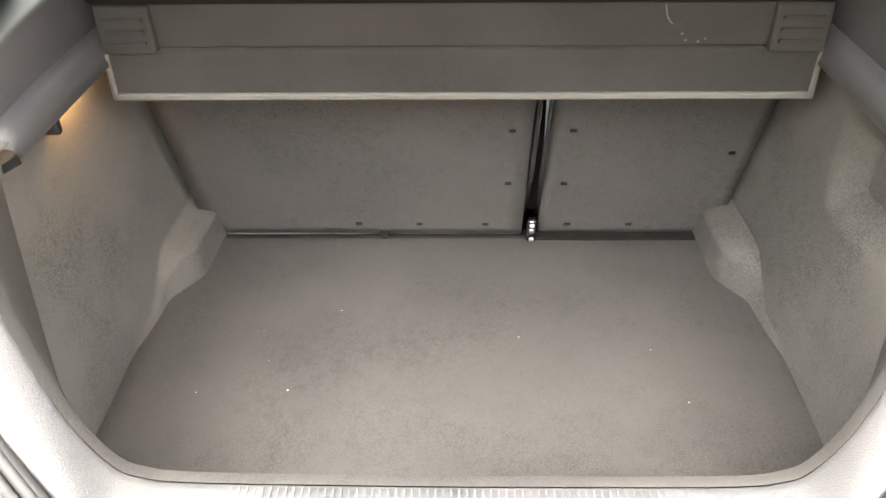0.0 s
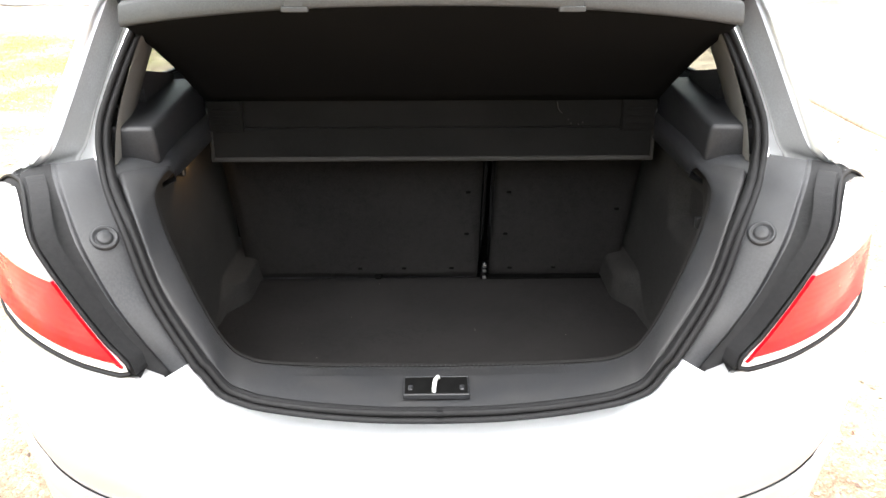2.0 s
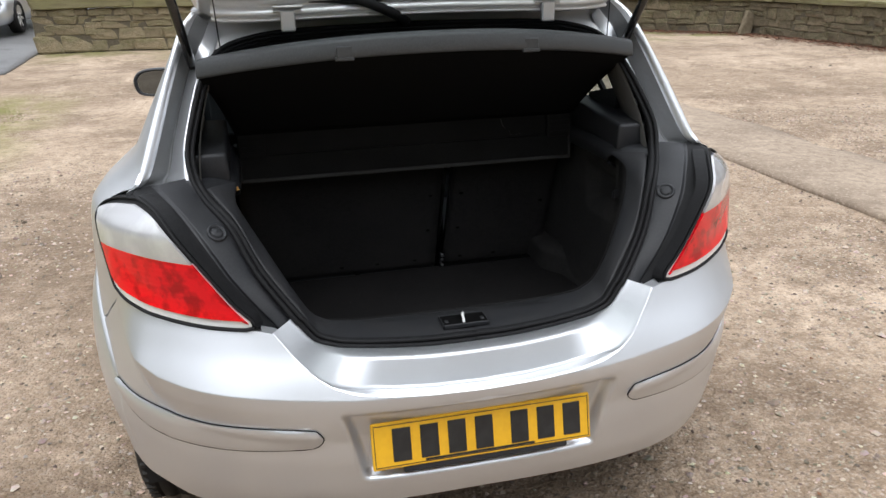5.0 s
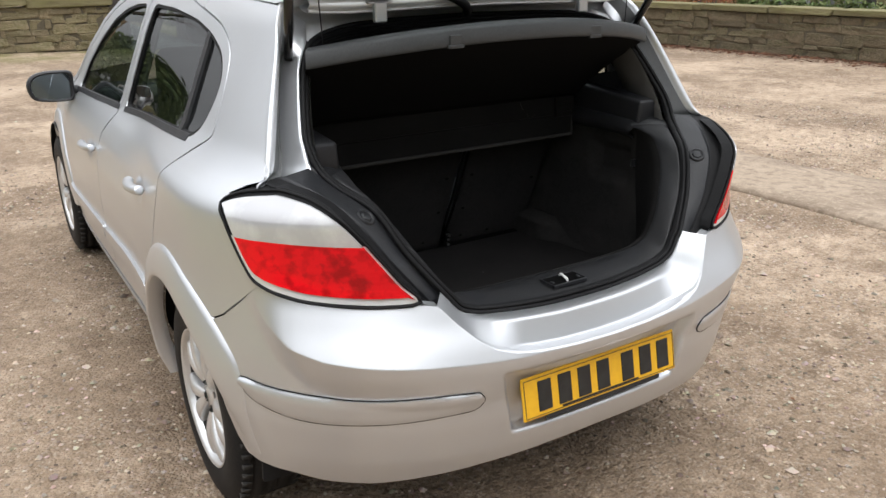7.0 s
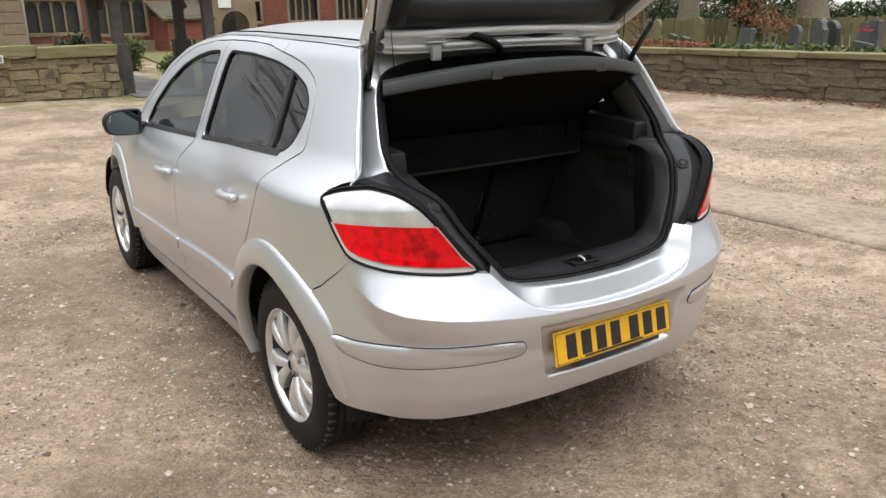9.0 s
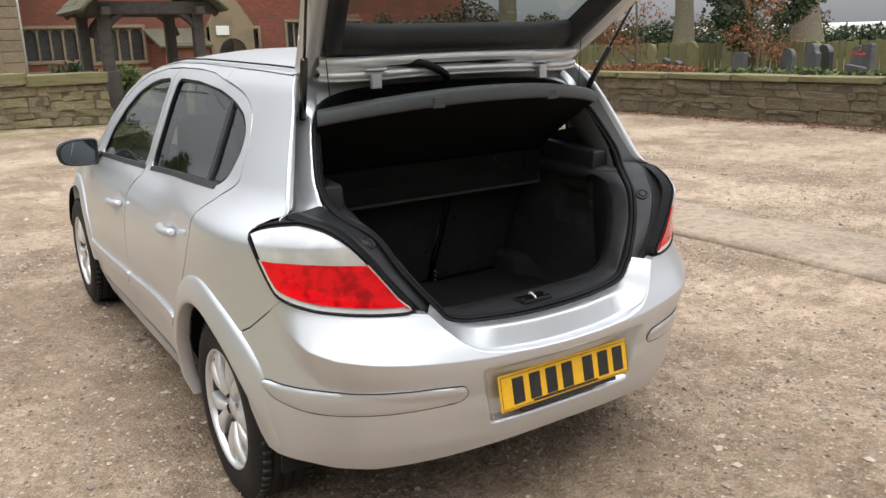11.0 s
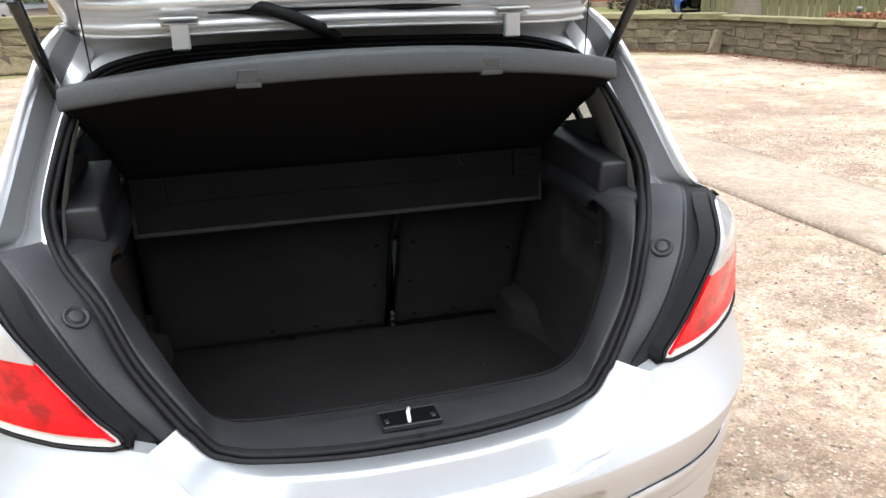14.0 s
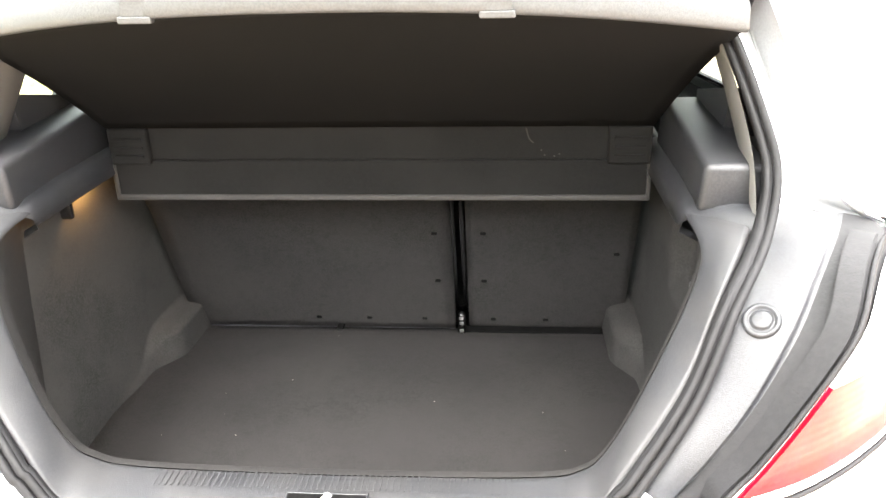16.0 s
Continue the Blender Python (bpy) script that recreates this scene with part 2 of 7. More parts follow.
def grid_mesh(name, P, mat, parent=None, label="", flip=False, thick=0.0, close=False):
    """P: array rows x columns x 3. thick: a second skin, that far along the normal, with closed rims."""
    P = np.asarray(P, float)
    n, m, _ = P.shape
    idx = np.arange(n * m).reshape(n, m)
    cols = m if close else m - 1
    faces = []
    for i in range(n - 1):
        for j in range(cols):
            k = (j + 1) % m
            f = (idx[i, j], idx[i, k], idx[i + 1, k], idx[i + 1, j])
            faces.append(f[::-1] if flip else f)
    verts = P.reshape(-1, 3)
    if thick:
        du = np.gradient(P, axis=0)
        dv = np.gradient(P, axis=1)
        nn = np.cross(dv, du)
        nn /= np.linalg.norm(nn, axis=2, keepdims=True) + 1e-9
        Q = (P + nn * thick).reshape(-1, 3)
        base = len(verts)
        inner = [tuple(base + v for v in f[::-1]) for f in faces]
        rim = []
        border = [idx[0, j] for j in range(m)] + [idx[i, m - 1] for i in range(1, n)] + [idx[n - 1, j] for j in range(m - 2, -1, -1)] + [idx[i, 0] for i in range(n - 2, 0, -1)]
        for a, b in zip(border, border[1:] + border[:1]):
            f = (b, a, base + a, base + b)
            rim.append(f[::-1] if flip else f)
        verts = np.vstack([verts, Q])
        faces = faces + inner + (rim if not close else [])
    return mesh(name, verts, faces, mat, parent, label)


def spline(pts, n=8, closed=False):
    """Catmull-Rom through points of any dimension, n steps to a span."""
    p = np.asarray(pts, float)
    out = []
    k = len(p)
    for i in range(k if closed else k - 1):
        if closed:
            a, b, c, d = p[(i - 1) % k], p[i], p[(i + 1) % k], p[(i + 2) % k]
        else:
            a, b, c, d = p[max(i - 1, 0)], p[i], p[i + 1], p[min(i + 2, k - 1)]
        for t in np.linspace(0, 1, n, endpoint=False):
            out.append(0.5 * ((2 * b) + (c - a) * t + (2 * a - 5 * b + 4 * c - d) * t * t + (3 * b - a - 3 * c + d) * t ** 3))
    if not closed:
        out.append(p[-1])
    return np.array(out)


def resample(pts, n):
    p = np.asarray(pts, float)
    s = np.r_[0, np.cumsum(np.linalg.norm(np.diff(p, axis=0), axis=1))]
    t = np.linspace(0, s[-1], n)
    return np.stack([np.interp(t, s, p[:, i]) for i in range(p.shape[1])], 1)


def tube(name, pts, radius, mat, parent=None, label="", sides=10, squash=1.0, up=(0, 0, 1), caps=True):
    """A round or flattened bar along points; radius may be a list."""
    p = np.asarray(pts, float)
    n = len(p)
    rad = np.broadcast_to(np.asarray(radius, float), (n,))
    tan = np.gradient(p, axis=0)
    tan /= np.linalg.norm(tan, axis=1, keepdims=True) + 1e-9
    side = np.cross(tan, np.asarray(up, float))
    bad = np.linalg.norm(side, axis=1) < 1e-3
    side[bad] = np.cross(tan[bad], (1, 0.1, 0))
    side /= np.linalg.norm(side, axis=1, keepdims=True)
    nrm = np.cross(side, tan)
    a = np.linspace(0, 2 * np.pi, sides, endpoint=False)
    P = p[:, None] + rad[:, None, None] * (np.cos(a)[None, :, None] * side[:, None] + squash * np.sin(a)[None, :, None] * nrm[:, None])
    verts = P.reshape(-1, 3)
    idx = np.arange(n * sides).reshape(n, sides)
    faces = [(idx[i, j], idx[i, (j + 1) % sides], idx[i + 1, (j + 1) % sides], idx[i + 1, j]) for i in range(n - 1) for j in range(sides)]
    if caps:
        faces += [tuple(idx[0, ::-1]), tuple(idx[-1])]
    return mesh(name, verts, faces, mat, parent, label)


def inside(poly, pts):
    """Which of the points lie in the polygon."""
    x, y = pts[:, 0], pts[:, 1]
    r = np.zeros(len(pts), bool)
    a = np.asarray(poly)
    b = np.roll(a, -1, axis=0)
    for (x1, y1), (x2, y2) in zip(a, b):
        if y1 == y2:
            continue
        r ^= ((y1 > y) != (y2 > y)) & (x < (x2 - x1) * (y - y1) / (y2 - y1) + x1)
    return r


def area2(poly):
    a = np.asarray(poly)
    b = np.roll(a, -1, axis=0)
    return 0.5 * np.sum(a[:, 0] * b[:, 1] - b[:, 0] * a[:, 1])


def inset(poly, d):
    """The polygon moved inwards by d."""
    p = np.asarray(poly, float)
    if area2(p) < 0:
        p = p[::-1]
    e = np.roll(p, -1, axis=0) - p
    n = np.stack([-e[:, 1], e[:, 0]], 1)
    n /= np.linalg.norm(n, axis=1, keepdims=True) + 1e-12
    v = n + np.roll(n, 1, axis=0)
    v /= np.maximum(np.sum(v * n, axis=1, keepdims=True), 0.35)
    return p + d * v


def dense(poly, step):
    """The outline with points no further apart than step."""
    p = np.asarray(poly, float)
    out = []
    for a, b in zip(p, np.roll(p, -1, axis=0)):
        k = max(1, int(np.ceil(np.linalg.norm(b - a) / step)))
        out += [a + (b - a) * i / k for i in range(k)]
    return np.array(out)


def rounded_loop(poly, step=.02, turns=3):
    """The outline with its corners worn round."""
    p = dense(poly, step)
    for _ in range(turns):
        p = (np.roll(p, 1, axis=0) + p + np.roll(p, -1, axis=0)) / 3
    return p


def panel(name, outline, fmap, mat, parent, holes=(), step=0.03, skirt=0.02, inward=(0, 0, 0), gap=0.002, label="", lift=0.0, folds=None):
    """A pressed sheet: an outline in the flat with holes, filled by a fine net, laid on a surface by fmap(u, v) and given turned-in
    edges. folds: more points of the net, along creases. inward: a function from the places to the ways in which the edges are turned."""
    loops = [dense(inset(outline, gap), step * 0.7)] + [dense(inset(h, -gap), step * 0.7) for h in holes]
    allp = np.vstack(loops)
    lo, hi = allp.min(0), allp.max(0)
    gx, gy = np.meshgrid(np.arange(lo[0] + step / 2, hi[0], step), np.arange(lo[1] + step / 2, hi[1], step))
    gp = np.stack([gx.ravel(), gy.ravel()], 1)
    keep = inside(loops[0], gp)
    for h in loops[1:]:
        keep &= ~inside(h, gp)
    gp = gp[keep]
    dist = np.min(np.linalg.norm(gp[:, None] - allp[None], axis=2), axis=1) if len(gp) else np.zeros(0)
    gp = gp[dist > step * 0.45]
    if folds is not None:
        keep = inside(loops[0], folds)
        folds = folds[keep]
        folds = folds[np.min(np.linalg.norm(folds[:, None] - allp[None], axis=2), axis=1) > .002]
        gp = np.vstack([gp[np.min(np.linalg.norm(gp[:, None] - folds[None], axis=2), axis=1) > step * .5], folds])
    pts = np.vstack([allp, gp])
    edges, k = [], 0
    for l in loops:
        edges += [(k + i, k + (i + 1) % len(l)) for i in range(len(l))]
        k += len(l)
    res = delaunay_2d_cdt([Vector(p) for p in pts], edges, [], 0, 1e-7)
    v2 = np.array([tuple(v) for v in res[0]])
    tris = np.array([tuple(f) for f in res[2]])
    e1, e2 = v2[tris[:, 1]] - v2[tris[:, 0]], v2[tris[:, 2]] - v2[tris[:, 0]]
    twice = e1[:, 0] * e2[:, 1] - e1[:, 1] * e2[:, 0]
    longest = np.max([np.linalg.norm(v2[tris[:, i]] - v2[tris[:, (i + 1) % 3]], axis=1) for i in range(3)], axis=0)
    tris = np.where((twice < 0)[:, None], tris[:, ::-1], tris)
    tris = tris[np.abs(twice) / (longest + 1e-9) > step * .02]
    c = v2[tris].mean(1)
    ok = inside(loops[0], c)
    for h in loops[1:]:
        ok &= ~inside(h, c)
    tris = tris[ok]
    P = fmap(v2[:, 0], v2[:, 1], lift)
    faces = [tuple(t) for t in tris]
    # turned-in edges, on vertices of their own so that the edge stays crisp
    count = {}
    for t in tris:
        for a, b in ((t[0], t[1]), (t[1], t[2]), (t[2], t[0])):
            count[(a, b)] = 1
    rim = [(a, b) for (a, b) in count if (b, a) not in count]
    if skirt:
        Q = fmap(v2[:, 0], v2[:, 1], lift - skirt)
        n0 = len(P)
        extra, where = [], {}
        for a, b in rim:
            for v in (a, b):
                if v not in where:
                    where[v] = n0 + len(extra)
                    extra += [P[v], Q[v]]
            faces.append((where[b], where[a], where[a] + 1, where[b] + 1))
        P = np.vstack([P, np.array(extra)])
    return mesh(name, P, faces, mat, parent, label)


def mirror_x(P):
    Q = np.array(P, float)
    Q[..., 0] *= -1
    return Q


# ---- the car's outer skin: half width by height and length ----
DOOR_Z = [.15, .30, .45, .60, .75, .85, .92, .97, 1.00, 1.10, 1.27, 1.36, 1.41, 1.44]
DOOR_X = [.78, .83, .85, .857, .852, .83, .795, .758, .742, .705, .640, .600, .545, .46]
HAUNCH_Z = [.15, .30, .45, .60, .75, .85, .92, .958, .985, 1.01, 1.06, 1.12, 1.27, 1.36, 1.41, 1.44]
HAUNCH_X = [.810, .872, .890, .886, .880, .875, .869, .861, .826, .788, .744, .714, .638, .595, .545, .46]
TAIL_Z = [.25, .35, .45, .55, .60, .65, .70, .76, .85, .96, 1.02, 1.27, 1.40]
TAIL_Y = [.33, .290, .272, .266, .270, .287, .308, .325, .31, .29, .29, .29, .30]
Y_TURN, Y_NOSE = 0.95, 4.50
AXLES = ((1.04, 0.315), (3.654, 0.315))
HANDLES = ((1.455, 0.853), (2.41, 0.803))


def ease(a, b, t):
    t = np.clip((t - a) / (b - a), 0, 1)
    return t * t * (3 - 2 * t)


def blend(z, zs, xs):
    return sum(np.interp(z + d, zs, xs) for d in (-.013, -.0065, 0, .0065, .013)) / 5


def tail(z):
    return blend(z, TAIL_Z, TAIL_Y)


def half_width(y, z):
    h = 1 - ease(1.0, 1.9, y)
    w = blend(z, DOOR_Z, DOOR_X) * (1 - h) + blend(z, HAUNCH_Z, HAUNCH_X) * h
    k = np.clip((Y_TURN - y) / (Y_TURN - tail(z)), 0, 1)
    w = w * (1 - k * k) ** (1 / 2.8)
    f = np.clip((y - 3.6) / (Y_NOSE - 3.6), 0, 1)
    return w * (1 - .06 * ease(3.0, 3.7, y)) * (1 - f ** 2.6 * .999) ** (1 / 2.4)


def flare(y, z):
    out = 0
    for ay, az in AXLES:
        r = np.hypot(y - ay, z - az)
        out = out + .004 * (1 - ease(.42, .47, r))
    return out


def dishes(y, z):
    out = 0
    for hy, hz in HANDLES:
        out = out + .009 * np.exp(-((y - hy) / .045) ** 4 - ((z - hz + .012) / .030) ** 4)
    return out


def side_map(s):
    def f(y, z, lift=0.0):
        x = half_width(y, z) + flare(y, z) - dishes(y, z) + lift
        return np.stack([s * x, y, z], 1)
    return f


def u_of_x(x, z):
    """The distance round the tail of the point of the skin that far from the middle."""
    w = blend(z, HAUNCH_Z, HAUNCH_X)
    k = np.sqrt(np.clip(1 - (abs(x) / w) ** 2.8, 0, 1))
    y = Y_TURN - k * (Y_TURN - tail(z))
    return abs(x) + y - tail(z)


def u_of_y(y, z):
    return float(half_width(np.array([y]), np.array([z]))[0]) + y - float(tail(np.array([z]))[0])


THETA = np.linspace(0, np.pi / 2, 160)


def fold_z(u):
    """The height of the bumper's fold, by the distance round the tail."""
    return np.interp(np.abs(u), [0, .30, .45, .55, .65, .75, .85, .95, 1.05, 1.12], [.606, .611, .617, .623, .630, .636, .645, .668, .72, .80])


def tail_map(u, z, lift=0.0):
    u, z = np.asarray(u, float), np.asarray(z, float)
    y0 = tail(z)
    yy = Y_TURN - (Y_TURN - y0)[:, None] * np.cos(THETA)[None]
    xx = blend(z, HAUNCH_Z, HAUNCH_X)[:, None] * np.sin(THETA)[None] ** (2 / 2.8)
    uu = xx + yy - y0[:, None]
    x = np.array([np.interp(abs(a), b, c) for a, b, c in zip(u, uu, xx)])
    y = np.array([np.interp(abs(a), b, c) for a, b, c in zip(u, uu, yy)])
    over = np.maximum(np.abs(u) - uu[:, -1], 0)
    y = y + over
    t = np.clip((x / .86), 0, 1) ** 2.2
    n = np.stack([t, -(1 - t) - .05], 1)
    n /= np.linalg.norm(n, axis=1, keepdims=True)
    # plate recess
    slope = np.interp(z, [.40, .57], [.285, .325])
    rec = .034 * ease(0, .022, slope - x) * ease(.388, .402, z) * (1 - ease(.557, .578, z))
    # pressed fold that climbs towards the lamps
    zc, away = fold_z(u), 1 - ease(.92, 1.15, np.abs(u))
    high = .026 + .022 * ease(.40, .72, np.abs(u))
    crest = np.where(z > zc, high * np.clip(1 - (z - zc) / .165, 0, 1), high * (1 - .93 * np.clip((zc - z) / .115, 0, 1))) * away
    up = lift + flare(y, z) - rec + crest - .006 * away
    return np.stack([np.sign(u) * (x + n[:, 0] * up), y + n[:, 1] * up, z], 1)


def tail_pts(half):
    """Rows of ('x', x, z) or ('y', y, z) as places round the tail."""
    return [(u_of_x(a, z) if k == 'x' else u_of_y(a, z), z) for k, a, z in half]


car = group("hatchback_car", "silver five-door hatchback with its tailgate open, parked on gravel", "car")

# --- rear bumper ---
BUMPER_TOP = [('x', 0, .6075), ('x', .12, .610), ('x', .22, .6155), ('x', .285, .624), ('x', .33, .638), ('x', .368, .662), ('x', .408, .702), ('x', .447, .748)]
LAMP_LOW = [('x', .482, .754), ('x', .55, .752), ('x', .62, .755), ('x', .70, .764), ('x', .745, .778), ('y', .607, .792)]
BUMPER_SIDE = [('y', .66, .742), ('y', .715, .693), ('y', .77, .664), ('y', .80, .640)]
BUMPER_ARCH = [('y', .779, .585), ('y', .752, .52), ('y', .728, .44), ('y', .708, .36), ('y', .69, .315)]
BUMPER_LOW = [('y', .66, .300), ('x', .74, .287), ('x', .69, .277), ('x', .60, .276), ('x', .48, .290), ('x', .32, .305), ('x', .15, .312), ('x', 0, .314)]
half = tail_pts(BUMPER_TOP + LAMP_LOW + BUMPER_SIDE + BUMPER_ARCH + BUMPER_LOW)
loop = [(u, z) for u, z in half] + [(-u, z) for u, z in half[-2:0:-1]]
fold_u = np.arange(-1.09, 1.091, .008)
fold_pts = np.vstack([np.stack([fold_u, fold_z(fold_u) + d], 1) for d in (-.007, -.0025, 0, .0025, .007)] + [np.stack([g.ravel() for g in np.meshgrid(np.arange(-.36, .361, .0065), np.arange(.380, .590, .0065))], 1)])
bumper = panel("rear_bumper", loop, tail_map, SILVER, car, step=.0125, skirt=.03, label="silver painted rear bumper", folds=fold_pts)

# rubbing strips on the bumper
STRIP = [('x', .363, .509), ('x', .372, .530), ('x', .392, .538), ('x', .50, .542), ('x', .64, .538), ('x', .75, .540), ('y', .60, .543), ('y', .66, .548),
         ('y', .655, .520), ('y', .62, .492), ('x', .76, .472), ('x', .70, .467), ('x', .57, .473), ('x', .45, .482), ('x', .385, .488)]
strip_pts = spline(tail_pts(STRIP), 3, True)
strip_top, strip_low = np.array(tail_pts(STRIP[1:8])), np.array(tail_pts(STRIP[8:] + STRIP[:1]))[::-1]
strip_end = strip_pts[:, 0].min()


def strip_map(u, z, lift=0.0):
    """The moulding stands proud of the bumper, roundest along its upper half."""
    lo, hi = np.interp(np.abs(u), *strip_low.T), np.interp(np.abs(u), *strip_top.T)
    f = np.clip((z - lo) / (hi - lo), 0, 1)
    end = ease(strip_end, strip_end + .03, np.abs(u))
    return tail_map(u, z, lift + .0095 * (np.clip(f, 0, 1) ** .55 * np.clip((1 - f) * 3.2, 0, 1) ** .5) * (.25 + .75 * end))


for s in (-1, 1):
    loop = [(s * u, z) for u, z in strip_pts]
    line = dense(inset(loop, -.001), .012)
    ring = tail_map(line[:, 0], line[:, 1], .0015)
    tube("bumper_groove", np.vstack([ring, ring[:1]]), .0010, VOID, bumper, "dark joint round the strip", 6, caps=False)
    panel("bumper_strip", loop, strip_map, SILVER, bumper, step=.007, skirt=.004, gap=.001, lift=.003, label="silver rubbing strip")

# number plate, its characters as plain bars
plate = rounded_box((-.26, -.004, -.0555), (.26, .004, .0555), .003, 1)
plate_ob = part("number_plate", plate, YELLOW, car, "yellow rear number plate with black bars")
plate_ob.matrix_local = pose(0, .287, .478, -11, 0, 0)
for x0 in (-.192, -.128, -.064, 0.0, .085, .149, .213):
    part("plate_bar", rounded_box((x0 - .021, -.0062, -.039), (x0 + .021, -.003, .039), .001, 1), INK, plate_ob, "black bar")
for a, b in (((-.254, -.0052, .0475), (.254, -.003, .049)), ((-.254, -.0052, -.049), (.254, -.003, -.0475)),
             ((-.2545, -.0052, -.049), (-.253, -.003, .049)), ((.253, -.0052, -.049), (.2545, -.003, .049))):
    part("plate_border", rounded_box(a, b, 0), INK, plate_ob, "thin black border line")
part("plate_maker_bar", rounded_box((-.14, -.0052, -.0465), (.12, -.003, -.0415), 0), INK, plate_ob, "small dark line of print")
part("plate_backing", rounded_box((-.19, -.002, -.068), (.20, .006, -.05), .002, 1), PLASTIC, plate_ob, "black plate backing")

# --- boot sill between bumper and seal ---
SEAL = [(0, .378, .667), (.10, .380, .668), (.20, .386, .674), (.29, .399, .681), (.325, .406, .688), (.358, .413, .701), (.387, .422, .737), (.402, .426, .755),
        (.47, .472, .85), (.518, .527, .945), (.565, .604, .986), (.590, .655, 1.018), (.601, .687, 1.06), (.597, .722, 1.11), (.558, .803, 1.228),
        (.512, .862, 1.297), (.43, .886, 1.327), (.30, .893, 1.340), (0, .898, 1.346)]
seal_half = spline(SEAL, 6)


def both(half_pts):
    """A half curve from the middle outwards, made whole from the left end over the middle to the right."""
    h = np.asarray(half_pts, float)
    return np.vstack([mirror_x(h[::-1]), h[1:]])


crease_half = np.array([tail_map(np.array([u]), np.array([z]))[0] for u, z in tail_pts(BUMPER_TOP)])
crease = resample(both(crease_half), 61)
seal_low = resample(both(spline(SEAL[:8], 6)), 61)
level = np.array([1, 1, 0])
way_in = (seal_low - crease) * level
way_in /= np.linalg.norm(way_in, axis=1, keepdims=True)
wide = 1 - ease(.24, .37, np.abs(crease[:, :1]))
ledge_in = crease + way_in * (.004 + .053 * wide) - np.array([0, 0, .012]) * wide
lip_out = seal_low - way_in * (.020 + .028 * (1 - ease(.28, .40, np.abs(crease[:, :1])))) - np.array([0, 0, .003])


def corner(p, q, r, size):
    """Points round the corner q between p and r."""
    a = q + (p - q) * np.minimum(.8, size / (np.linalg.norm(p - q, axis=1, keepdims=True) + 1e-6))
    b = q + (r - q) * np.minimum(.45, size / (np.linalg.norm(r - q, axis=1, keepdims=True) + 1e-6))
    return [a * (1 - t) ** 2 + 2 * q * t * (1 - t) + b * t * t for t in (0, .25, .5, .75, 1)]


rows = [crease - np.array([0, 0, .03]), crease] + corner(crease, ledge_in, lip_out, .008) + corner(ledge_in, lip_out, seal_low, .008) + [seal_low, seal_low - np.array([0, -.004, .012])]
grid_mesh("rear_sill", np.array(rows), SILVER, car, label="silver sill under the boot opening")

